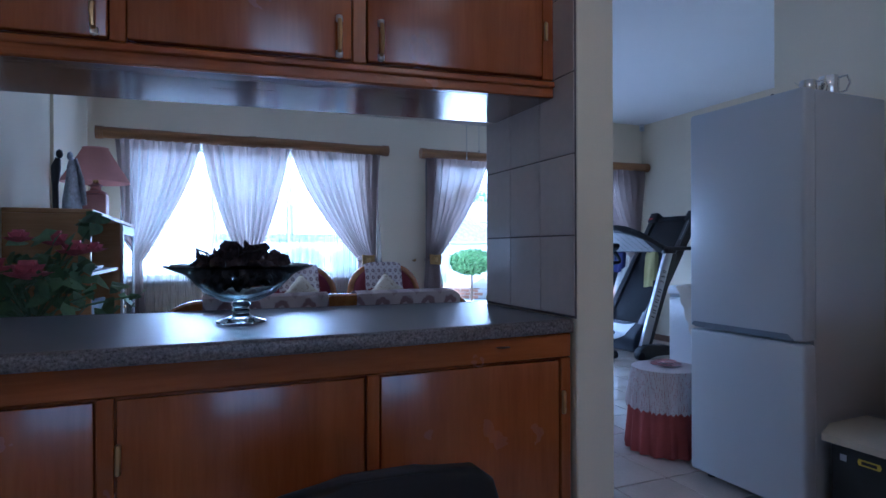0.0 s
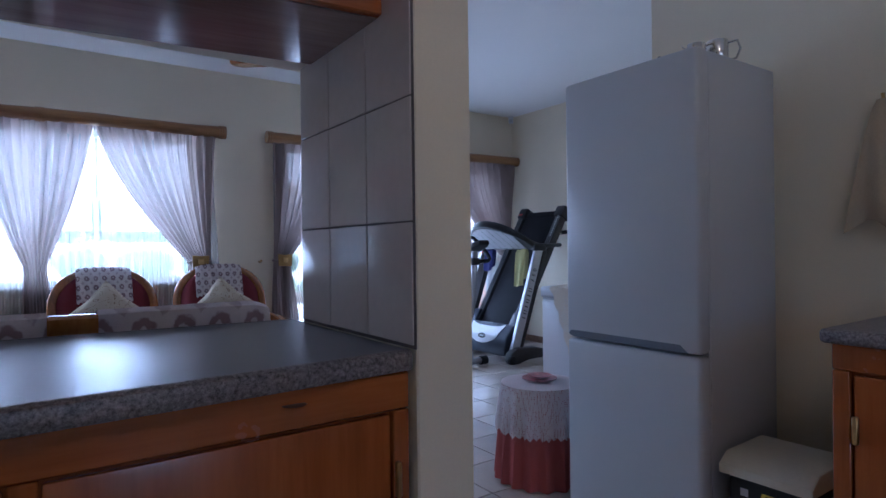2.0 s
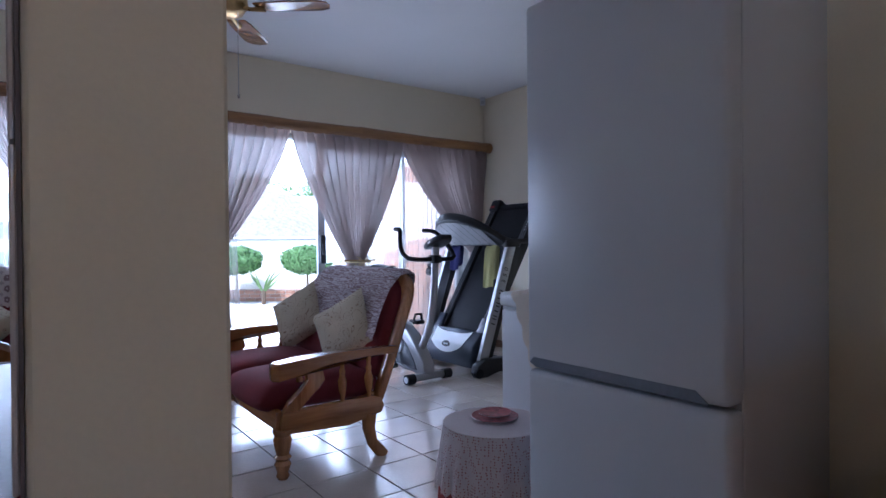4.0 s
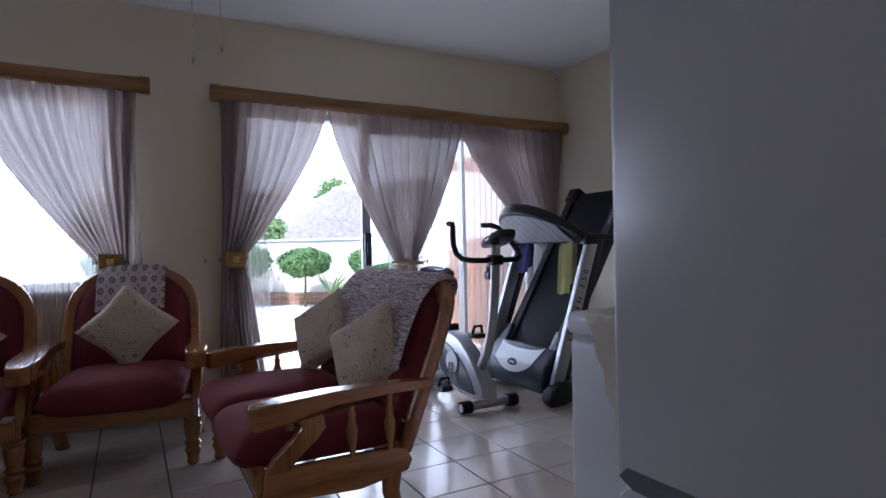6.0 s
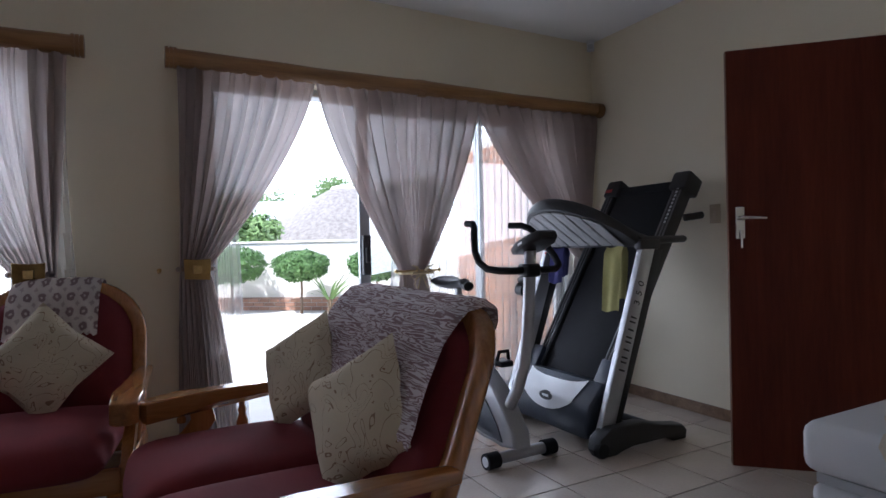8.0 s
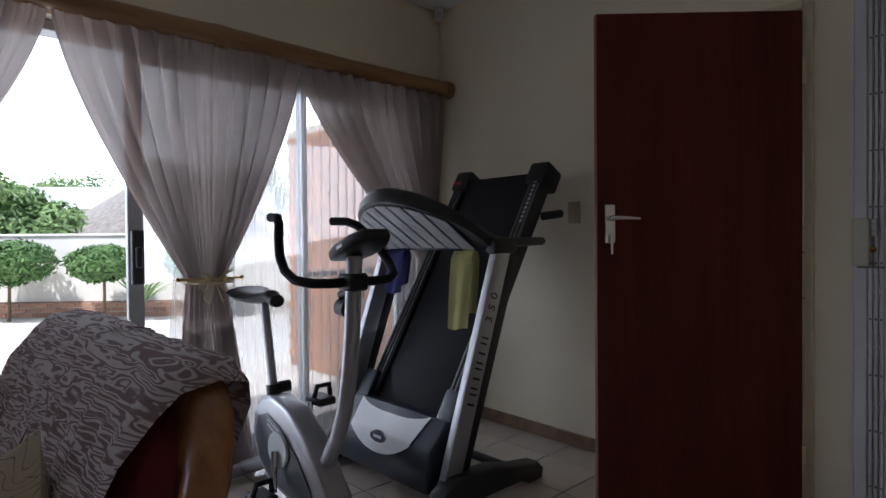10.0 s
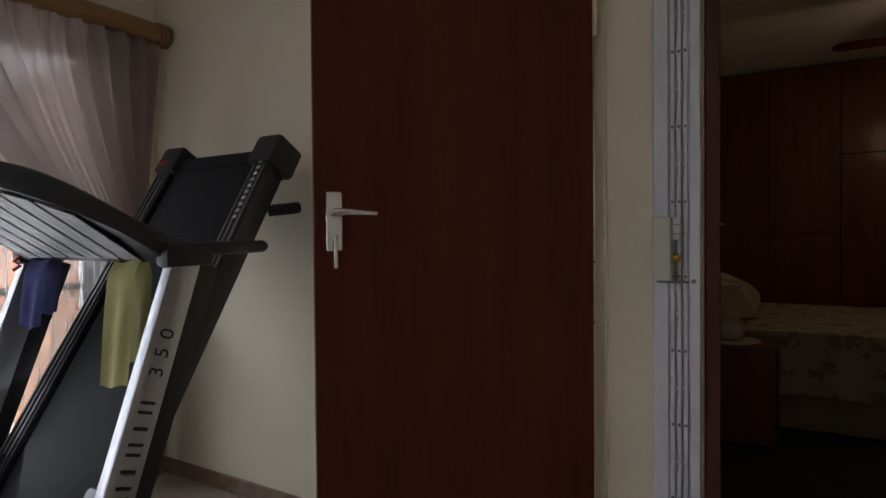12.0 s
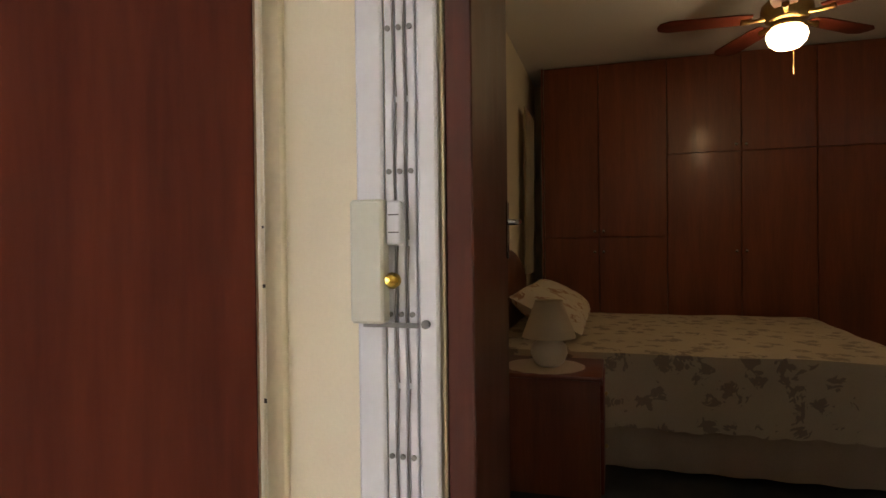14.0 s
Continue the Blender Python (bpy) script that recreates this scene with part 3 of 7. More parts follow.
curtain("curtain", (3.16, 4.26), (3.745, 0.955, 0.085), (3.60, 3.98), "taupe voile curtain gathered with a raffia bow", seed=5, folds=12)
curtain("curtain", (4.28, 5.34), (5.18, 1.02, 0.08), (5.05, 5.34), "taupe voile curtain drawn aside in the room's corner", seed=6, folds=11)
curtain("net_curtain", (-0.50, 1.90), None, (-0.50, 1.90), "white sheer net curtain across the wide window", SHEER, y=6.60, z1=2.10, z0=0.25, folds=38, amp=0.02, group="net curtains", seed=7)
curtain("net_curtain", (3.60, 5.30), None, (3.58, 5.30), "white sheer net curtain over the patio door", SHEERD, y=6.635, z1=2.10, z0=0.03, folds=30, amp=0.026, group="net curtains", seed=8)
curtain("net_curtain", (2.42, 2.66), None, (2.42, 2.74), "bunched white sheer net beside the patio door", SHEERD, y=6.635, z1=2.10, z0=0.03, folds=7, amp=0.014, group="net curtains", seed=9)

for x, z in ((1.735, 1.022), (2.46, 1.022)):
    bm = B()
    slab(bm, [(-0.062, 0, -0.05), (0.062, 0, -0.058), (0.066, 0, 0.055), (0, 0, 0.045), (-0.066, 0, 0.058)], (0, -0.018, 0), 0.004)
    hold = thing("curtain_tieback", pose(x, 6.475, z), "square gilded wooden curtain tieback", "tieback", "tiebacks")
    part("plate", bm, mat("gilded_wood", (0.34, 0.22, 0.07), 0.4, 0.3, var=0.2, scale=20), hold)
    part("boss", box(B(), -0.022, 0.022, -0.032, -0.018, -0.022, 0.022, 0.004), BRASS, hold)
    tube_b = tube(B(), [(-0.07, 0.0, 0.0), (-0.09, 0.05, 0), (-0.03, 0.16, 0), (0.05, 0.16, 0), (0.09, 0.05, 0), (0.07, 0, 0)], 0.012, 8)
    part("loop", tube_b, CURTAIN, hold)
bow = thing("raffia_tieback", pose(3.745, 6.42, 0.955), "raffia bow tied round the middle curtain", "tieback", "tiebacks")
RAFFIA = mat("straw_raffia", (0.42, 0.34, 0.20), 0.8, var=0.2, scale=40)
for s in (-1, 1):
    for k, (w, h) in enumerate(((0.075, 0.05), (0.06, -0.07), (0.085, -0.02))):
        pts = [(0, 0, 0), (s * w * 0.5, -0.015, h * 0.2 + 0.03), (s * w, -0.02, h), (s * w * 0.55, -0.012, h * 1.1 - 0.02), (0, 0, 0)]
        part("bow_loop", tube(B(), pts, 0.0035, 6), RAFFIA, bow)
part("band", tube(B(), [(-0.10, 0.13, 0), (-0.105, 0.05, 0), (-0.06, 0.0, 0.0), (0.06, 0.0, 0.0), (0.105, 0.05, 0), (0.10, 0.13, 0)], 0.010, 8), RAFFIA, bow)
part("holdback", tube(B(), [(-0.15, 0.05, 0.012), (0.15, 0.05, 0.012)], 0.006, 8), BRASS, bow, "thin wooden holdback rod")
for s in (-0.15, 0.15):
    part("holdback_tip", lathe(B(), [(0.001, -0.012), (0.011, -0.004), (0.011, 0.006), (0.001, 0.013)], 10, (s, 0.05, 0.012)), BRASS, bow)
hook = solo("curtain_hook", tube(B(), [(2.285, 6.66, 1.01), (2.285, 6.62, 1.01), (2.285, 6.60, 1.02)], 0.012, 8), BRASS, "small dark hook on the wall beside the curtain", "hook")

# skirting of brown tile strips
for a, b in (((XE0 - 0.0, 6.655), (east(5.31), 5.31)), ((5.20, 6.66), (5.40, 6.66)), ((1.9, 6.66), (2.53, 6.66)), ((-0.72, 6.66), (1.9, 6.66))):
    a, b = Vector(a), Vector(b)
    d = b - a
    ang = math.degrees(math.atan2(d.y, d.x))
    bm = B()
    box(bm, 0, d.length, -0.014, 0.0, 0.001, 0.075, 0.003)
    sk = solo("baseboard", bm, PLINTH, "brown tile skirting along the wall", "skirting", kind="structure", smooth=False, m=pose(a.x, a.y, 0, 0, 0, ang))

# ---------------------------------------------------------------- garden outside
WALLP = mat("white_garden_wall", (0.72, 0.70, 0.64), 0.85, var=0.05, scale=1.5, fine=60, bump=0.1)
BRICK = mat("face_brick", (0.36, 0.20, 0.13), 0.85, var=0.2, scale=10, fine=80, bump=0.12, random_tint=0.25)
MORTAR = mat("grey_mortar", (0.45, 0.42, 0.38), 0.9, var=0.1, scale=12, bump=0.1)
THATCH = mat("grey_thatch", (0.26, 0.24, 0.22), 0.95, var=0.35, scale=9, fine=40, bump=0.3, stretch=(1, 1, 0.3))
BARK = mat("brown_bark", (0.16, 0.11, 0.07), 0.9, var=0.3, scale=20, bump=0.2)
FOL = mat("garden_foliage", (0.17, 0.27, 0.09), 0.6, var=0.5, scale=7, fine=30, bump=0.05)
FOLD = mat("clipped_box_foliage", (0.095, 0.19, 0.05), 0.6, var=0.5, scale=14, fine=60, bump=0.05)
ROOF = mat("pale_roof_sheet", (0.46, 0.49, 0.50), 0.6, var=0.08, scale=3)

GW = Vector((4.55, 15.95, 0))
GA = -39.0
gm = pose(GW.x, GW.y, -0.13, 0, 0, GA)
gw = thing("garden_wall", gm, "white plastered garden wall with a face brick base", "garden wall")
gw["kind"] = "structure"
part("wall", box(B(), -9, 8, 0.0, 0.22, 0.0, 1.40, 0.01), WALLP, gw)
part("coping", box(B(), -9, 8, -0.03, 0.25, 1.401, 1.45, 0.012), WALLP, gw)
part("bed_mortar", box(B(), -9, 8, -0.27, -0.001, 0.0, 0.24), MORTAR, gw, smooth=False)
brick_me = mesh_of("brick", box(B(), -0.108, 0.108, -0.01, 0.01, -0.035, 0.035, 0.004), BRICK, smooth=False)
for row in range(3):
    for k in range(26):
        b = new("brick", brick_me)
        b.parent = gw
        b.matrix_basis = pose(-3.0 + 0.232 * k + (0.116 if row % 2 else 0), -0.276, 0.045 + row * 0.082)
for k in range(26):
    b = new("brick", brick_me)
    b.parent = gw
    b.matrix_basis = pose(-3.0 + 0.232 * k, -0.13, 0.252, 90, 0, 0)


def leaves(bm, centre, size, count, leaf, rnd, surface=True, squash=1.0):
    """Many small leaves over a rounded clump with an uneven outline."""
    for _ in range(count):
        u, v = rnd.uniform(-1, 1), rnd.uniform(0, math.tau)
        s = math.sqrt(1 - u * u)
        d = Vector((s * math.cos(v), s * math.sin(v), u))
        lump = 1.0 + 0.14 * noise.noise(d * 3.1 + Vector(centre)) + 0.05 * rnd.uniform(-1, 1)
        rad = lump * (rnd.uniform(0.86, 1.0) if surface else rnd.random() ** 0.4)
        p = Vector(centre) + Vector((d.x * size[0], d.y * size[1], d.z * size[2])) * rad
        a = Vector((rnd.uniform(-1, 1), rnd.uniform(-1, 1), rnd.uniform(-1, 1))).normalized()
        n = (d + a * 0.8).normalized()
        t = n.orthogonal().normalized()
        t = (t * math.cos(v * 7) + n.cross(t) * math.sin(v * 7)).normalized()
        w = n.cross(t) * leaf * 0.42
        L = leaf * rnd.uniform(0.7, 1.3)
        vs = [bm.verts.new(q) for q in (p - t * L, p + w, p + t * L + n * L * 0.25, p - w)]
        bm.faces.new(vs)


def topiary(name, x, off, rx, rz, zc, seed):
    rnd = random.Random(seed)
    ob = thing(name, gm @ pose(x, off, 0), "clipped round topiary bush on a thin stem", "topiary bush", "topiary bushes by the garden wall")
    part("trunk", tube(B(), [(0, 0, 0), (0.01, 0, zc * 0.5), (0, 0.01, zc)], [0.03, 0.024, 0.02], 8), BARK, ob)
    bm = B()
    leaves(bm, (0, 0, zc), (rx, rx * 0.9, rz), 2600, 0.045, rnd)
    leaves(bm, (0, 0, zc), (rx * 0.9, rx * 0.8, rz * 0.85), 500, 0.08, rnd, surface=False)
    part("crown", bm, FOLD, ob, smooth=False)


topiary("topiary_bush", -0.20, -0.75, 0.70, 0.38, 0.97, 3)
topiary("topiary_bush", 1.30, -0.75, 0.55, 0.31, 0.94, 4)
topiary("topiary_bush", -1.78, -0.75, 0.64, 0.36, 0.95, 5)
topiary("topiary_bush", -3.4, -0.75, 0.60, 0.36, 0.95, 6)
topiary("topiary_bush", 2.85, -0.75, 0.55, 0.31, 0.94, 7)

# neighbour's thatched roof, house and trees beyond the wall
th = thing("thatched_lapa", gm @ pose(-0.45, 6.5, 0), "neighbour's thatched conical roof on poles", "thatched shelter")
part("roof", lathe(B(), [(2.95, 1.45), (2.9, 1.55), (1.9, 2.25), (0.9, 2.95), (0.35, 3.25), (0.05, 3.3)], 28), THATCH, th)
part("ridge_cap", lathe(B(), [(0.5, 3.12), (0.40, 3.28), (0.05, 3.36)], 20), WALLP, th)
for k in range(6):
    a = k * math.tau / 6
    part("post", tube(B(), [(2.3 * math.cos(a), 2.3 * math.sin(a), 0), (2.3 * math.cos(a), 2.3 * math.sin(a), 1.9)], 0.09, 8), BARK, th)
hs = thing("neighbour_house", gm @ pose(-6.0, 12.0, 0), "pale neighbouring house with a sheet roof", "house")
part("wall", box(B(), -5, 6, 0, 6, 0, 2.6), WALLP, hs, smooth=False)
part("roof", slab(B(), [(-5.4, -0.5, 2.55), (-5.4, 6.5, 2.55), (-5.4, 3, 3.7)], (11.8, 0, 0)), ROOF, hs, smooth=False)
for x in (-3.5, -0.5, 2.5):
    part("window", box(B(), x, x + 1.3, -0.02, 0.03, 1.0, 2.1), mat("dark_far_window", (0.05, 0.06, 0.07), 0.1, var=0.2), hs, smooth=False)


def tree(name, x, off, h, spread, seed, label, material=FOL):
    rnd = random.Random(seed)
    ob = thing(name, gm @ pose(x, off, 0), label, "tree", "garden trees")
    part("trunk", tube(B(), [(0, 0, 0), (0.05, 0.03, h * 0.3), (0, 0.05, h * 0.6)], [0.13, 0.10, 0.06], 8), BARK, ob)
    bm, lb = B(), B()
    for k in range(11):
        a, e = rnd.uniform(0, math.tau), rnd.uniform(0.25, 1.0)
        c = (spread * 0.75 * math.cos(a) * rnd.uniform(0.3, 1), spread * 0.75 * math.sin(a) * rnd.uniform(0.3, 1), h * (0.45 + 0.5 * e))
        tube(lb, [(0.02, 0.03, h * 0.4), (c[0] * 0.5, c[1] * 0.5, (c[2] + h * 0.4) * 0.5), c], [0.05, 0.03, 0.012], 6)
        leaves(bm, c, (spread * 0.42, spread * 0.42, spread * 0.36), 520, 0.10, rnd, surface=False)
    part("limb", lb, BARK, ob)
    part("crown", bm, material, ob, smooth=False)


tree("tree", -1.6, 1.5, 2.35, 1.2, 11, "bushy green garden tree behind the white wall")
tree("tree", -3.6, 2.0, 2.7, 1.1, 12, "bushy green garden tree behind the white wall")
tree("tree", -5.6, 2.2, 2.6, 1.2, 13, "bushy green garden tree behind the white wall")
tree("tree", -4.6, 17.0, 4.6, 2.4, 14, "pale green tree above the neighbouring roofs")
tree("tree", -9.5, 18.0, 4.6, 2.6, 15, "pale green tree above the neighbouring roofs")
tree("tree", -1.6, 20.0, 5.0, 2.5, 16, "pale green tree above the neighbouring roofs")

# strelitzia-like spiky plant beside the wall
pl = thing("spiky_garden_plant", gm @ pose(1.95, -0.9, 0), "spiky green garden plant near the wall", "garden plant")
rnd = random.Random(8)
for k in range(18):
    a, l = rnd.uniform(0, math.tau), rnd.uniform(0.5, 0.9)
    e = rnd.uniform(0.4, 1.2)
    tip = Vector((math.cos(a) * math.cos(e), math.sin(a) * math.cos(e), math.sin(e))) * l
    s = Vector((-math.sin(a), math.cos(a), 0)) * 0.02
    bm = B()
    sheet(bm, [[Vector((0, 0, 0.25)) - s, Vector((0, 0, 0.25)) + s], [tip * 0.5 + Vector((0, 0, 0.28)) - s * 1.4, tip * 0.5 + Vector((0, 0, 0.28)) + s * 1.4], [tip + Vector((0, 0, 0.2)) - s * 0.1, tip + Vector((0, 0, 0.2)) + s * 0.1]])
    part("blade", bm, FOL, pl)
part("stem", tube(B(), [(0, 0, 0), (0, 0, 0.3)], 0.05, 8), BARK, pl)

# the house's own brick wing beside the patio door
wing = thing("wing_wall", pose(5.6, 6.92, -0.13), "orange face brick wing wall of the house", "brick wall")
wing["kind"] = "structure"
part("core", box(B(), 0.010, 0.30, 0.0, 2.3, 0, 2.40), mat("pale_sand_mortar", (0.62, 0.57, 0.48), 0.9, var=0.1, scale=12, bump=0.1), wing, smooth=False)
brick_w = mesh_of("brick", box(B(), -0.010, 0.010, -0.107, 0.107, -0.0325, 0.0325, 0.004), mat("orange_face_brick", (0.36, 0.165, 0.085), 0.85, var=0.18, scale=10, fine=80, bump=0.12, random_tint=0.25), smooth=False)
for row in range(28):
    for k in range(10):
        b = new("brick", brick_w)
        b.parent = wing
        b.matrix_basis = pose(0.004, 0.11 + 0.232 * k + (0.0 if row % 2 else -0.058), 0.05 + row * 0.083)
# unseen slab, added only to block the sun from the kitchen opening
shade = tagged(new("eave_kitchen"), "unseen slab added to keep sun out of the kitchen", "roof", kind="structure")
part("soffit", box(B(), -2.0, 3.6, -4.2, -2.71, 2.45, 2.55, 0.01), WALLP, shade)
eave = tagged(new("eave"), "dark roof eave above the patio", "roof", kind="structure")
bm = B()
box(bm, -2.0, 6.4, 6.91, 7.45, 2.62, 2.72, 0.01)
part("soffit", bm, WALLP, eave)
part("gutter", box(B(), -2.0, 6.4, 7.451, 7.55, 2.58, 2.70, 0.01), GREYP, eave)

# hazy bright sky far beyond the garden
bm = B()
rows = []
for z in (-2.0, 12.0, 40.0, 90.0):
    rows.append([(150 * math.sin(radians(a)), 150 * math.cos(radians(a)), z) for a in range(-75, 116, 10)])
sheet(bm, rows)
solo("backdrop", bm, glow("bright_hazy_sky", (0.95, 0.98, 1.0), 2.5), "bright white hazy sky beyond the garden", "sky", kind="structure")

# ---------------------------------------------------------------- kitchen side
def curve_y(x):
    """The front edge of the bar top bows slightly."""
    return 2.270 + 0.045 * (x - 0.30) ** 2


top = thing("bar_counter_top", pose(0, 0, 0.0115), "dark grey laminate bar top with speckled rounded edge", "countertop")
xs = [-0.675 + (1.226 + 0.675) * k / 24 for k in range(25)]
bm = B()
rows = []
for x in xs:
    yf, yb = curve_y(x), 3.10 - 0.075 * (x + 0.26)
    rows.append([(x, yf + 0.02, 0.9035), (x, yb - 0.02, 0.9035), (x, yb - 0.02, 0.868), (x, yf + 0.02, 0.868)])
sheet(bm, rows, closed=True)
part("surface", bm, WORKTOP, top, "satin dark grey laminate")
for side in (0, 1):
    bm = B()
    rows = []
    for x in xs:
        y = curve_y(x) if side == 0 else 3.10 - 0.075 * (x + 0.26)
        s = 1 if side == 0 else -1
        rows.append([(x, y + s * 0.022, 0.905), (x, y + s * 0.012, 0.9045), (x, y + s * 0.003, 0.899), (x, y, 0.890), (x, y, 0.872), (x, y + s * 0.004, 0.865), (x, y + s * 0.022, 0.864)])
    sheet(bm, rows, closed=True)
    part("edge", bm, GRANITE, top, "speckled granite-look rolled edge")

base = thing("bar_base_cabinet", pose(0, 2.318, 0), "varnished pine base cabinet under the bar top", "cabinet")
part("body", box(B(), -0.675, 1.224, 0.022, 0.50, 0.08, 0.874), PINE, base, smooth=False)
part("plinth", box(B(), -0.675, 1.224, 0.06, 0.50, 0.0, 0.079), BLACKP, base, smooth=False)
part("top_rail", box(B(), -0.675, 1.224, 0.0, 0.021, 0.80, 0.874, 0.004), PINEH, base)
for x in (-0.02, 0.598, 1.205):
    part("stile", box(B(), x - 0.018, min(x + 0.018, 1.224), 0.0, 0.021, 0.10, 0.799, 0.003), PINE, base)
for x0, x1 in ((-0.66, -0.042), (0.002, 0.576), (0.620, 1.183)):
    part("door", box(B(), x0, x1, 0.006, 0.020, 0.11, 0.792, 0.004, 2), PINE, base)
for x, z in ((0.006, 0.66), (1.194, 0.665)):
    part("hinge", box(B(), x - 0.006, x + 0.006, -0.010, 0.003, z - 0.035, z + 0.035, 0.003), BRASS, base, "small brass hinge")
part("knot", lathe(B(), [(0.001, -0.001), (0.022, 0), (0.020, 0.0008), (0.001, 0.001)], 14, (0.985, -0.001, 0.846)), mat("dark_wood_knot", (0.05, 0.02, 0.01), 0.4), base).rotation_euler = (0, 0, 0)

# hanging cabinets over the bar
up = thing("hanging_bar_cabinet", pose(1.226, 2.41, 1.62, 0, 0, -6.0), "varnished pine wall cabinets hanging over the bar", "cabinet")
UW = 1.93
part("body", box(B(), -UW, -0.001, 0.022, 0.375, 0.004, 1.07), PINE, up, smooth=False)
part("underside", box(B(), -UW, -0.001, 0.022, 0.39, -0.006, 0.0035), wood("glossy_cabinet_underside", (0.24, 0.15, 0.12), (0.34, 0.23, 0.19), 0.14, "x", coat=0.8), up, "glossy pale brown underside", smooth=False)
part("bottom_rail", box(B(), -UW, -0.001, 0.0, 0.0215, -0.006, 0.050, 0.004), PINEH, up)
part("moulding", box(B(), -UW, -0.001, -0.012, -0.0005, 0.024, 0.046, 0.005), PINEH, up)
for x in (-1.250, -0.625, -0.022):
    part("stile", box(B(), x - 0.02, x + 0.02, 0.0, 0.0215, 0.0505, 1.07, 0.003), PINE, up)
for x0, x1 in ((-1.86, -1.273), (-1.228, -0.648), (-0.602, -0.045)):
    part("door", box(B(), x0, x1, -0.010, 0.0212, 0.056, 1.05, 0.006, 2), PINE, up)
CER = mat("white_ceramic", (0.7, 0.68, 0.62), 0.25, var=0.05)
for x in (-1.30, -0.685, -0.565):
    h = part("handle", tube(B(), [(x, -0.012, 0.066), (x, -0.034, 0.076), (x, -0.040, 0.116), (x, -0.034, 0.156), (x, -0.012, 0.166)], [0.007, 0.006, 0.0075, 0.006, 0.007], 8), BRASS, up, "brass bow handle with white ends")
    for z in (0.066, 0.166):
        part("boss", lathe(B(), [(0.001, -0.012), (0.010, -0.008), (0.010, 0.008), (0.001, 0.012)], 10, (x, -0.017, z)), CER, h)
for z in (0.20, 0.85):
    part("hinge", box(B(), -0.040, -0.028, -0.016, -0.0095, z - 0.03, z + 0.03, 0.003), BRASS, up, "small brass hinge")

# glazed tiles on the pier's side over the bar
pier_tiles = thing("pier_tiling", pose(1.2315, 0, 0), "glossy beige glazed wall tiles beside the bar top", "wall tiles")
pier_tiles["kind"] = "structure"
part("grout", box(B(), -0.003, -0.0002, 2.30, 2.885, 0.918, ZC - 0.02), mat("dark_tile_grout", (0.16, 0.14, 0.14), 0.9, var=0.1), pier_tiles, smooth=False)
tw, thh = 0.2, 0.252
cuts_y = [2.302, 2.493, 2.694, 2.883]
cuts_z = [0.919, 0.924, 1.172, 1.422, 1.672, 1.922, 2.172, 2.422, 2.668]
for ya, yb in zip(cuts_y, cuts_y[1:]):
    for za, zb in zip(cuts_z, cuts_z[1:]):
        if zb - za > 0.02:
            part("tile", box(B(), -0.0075, -0.0031, ya + 0.0018, yb - 0.0018, za + 0.0018, zb - 0.0018, 0.0014), WALLTILE, pier_tiles)

# footed glass bowl with dried flowers
bx, by = 0.289, 2.655
bowl = thing("footed_glass_bowl", pose(bx, by, 0.9166), "footed blue-green glass bowl filled with dark dried flowers", "bowl")
part("foot", lathe(B(), [(0.070, 0.0), (0.071, 0.004), (0.055, 0.009), (0.030, 0.018), (0.022, 0.028), (0.027, 0.036), (0.021, 0.044), (0.028, 0.054), (0.020, 0.060)], 36), GLASS, bowl)
part("cup", lathe(B(), [(0.02, 0.0605), (0.055, 0.064), (0.095, 0.084), (0.125, 0.112), (0.155, 0.142), (0.205, 0.163), (0.212, 0.167), (0.205, 0.171), (0.150, 0.151), (0.118, 0.117), (0.09, 0.092), (0.05, 0.073), (0.02, 0.069)], 48), GLASS, bowl)
rnd = random.Random(21)
for k in range(170):
    a, r = rnd.uniform(0, math.tau), 0.135 * math.sqrt(rnd.random())
    z = rnd.uniform(0.085 + 0.35 * r, 0.175 + 0.055 * (1 - r / 0.14) + 0.02 * rnd.random())
    s = rnd.uniform(0.012, 0.032)
    c = Vector((r * math.cos(a), r * math.sin(a), z))
    n = Vector((rnd.uniform(-1, 1), rnd.uniform(-1, 1), rnd.uniform(-1, 1))).normalized()
    t = n.orthogonal().normalized()
    w = n.cross(t)
    rows = [[c + (t * math.cos(q) + w * math.sin(q)) * s * k2 + n * s * (0.5 * k2 * k2 + 0.15 * math.sin(3 * q)) for q in [i * math.tau / 7 for i in range(7)]] for k2 in (0.05, 0.6, 1.0)]
    part("dried_flower", sheet(B(), rows, closed=True), POTP, bowl, smooth=False)
for k in range(6):
    a = rnd.uniform(0, math.tau)
    q = Vector((0.08 * math.cos(a), 0.08 * math.sin(a), 0.165))
    part("twig", tube(B(), [q, q + Vector((0.03 * math.cos(a + 1), 0.03 * math.sin(a), 0.04)), q + Vector((0.07 * math.cos(a + 1.2), 0.05 * math.sin(a), 0.052))], 0.0022, 5), POTP, bowl)

# fridge freezer
fr = thing("fridge_freezer", pose(2.42, 2.418, 0), "tall white fridge freezer with two doors", "fridge")
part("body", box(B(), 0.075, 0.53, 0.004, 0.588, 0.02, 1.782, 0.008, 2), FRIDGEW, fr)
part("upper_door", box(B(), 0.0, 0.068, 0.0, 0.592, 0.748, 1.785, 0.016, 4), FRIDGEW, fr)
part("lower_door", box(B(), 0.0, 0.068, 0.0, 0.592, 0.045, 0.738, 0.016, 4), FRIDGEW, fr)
part("door_seal", box(B(), 0.0685, 0.0745, 0.008, 0.584, 0.05, 1.775), GREYP, fr, smooth=False)
# no hollow here: the grip recess's shade is a flat grey strip
bm = B()
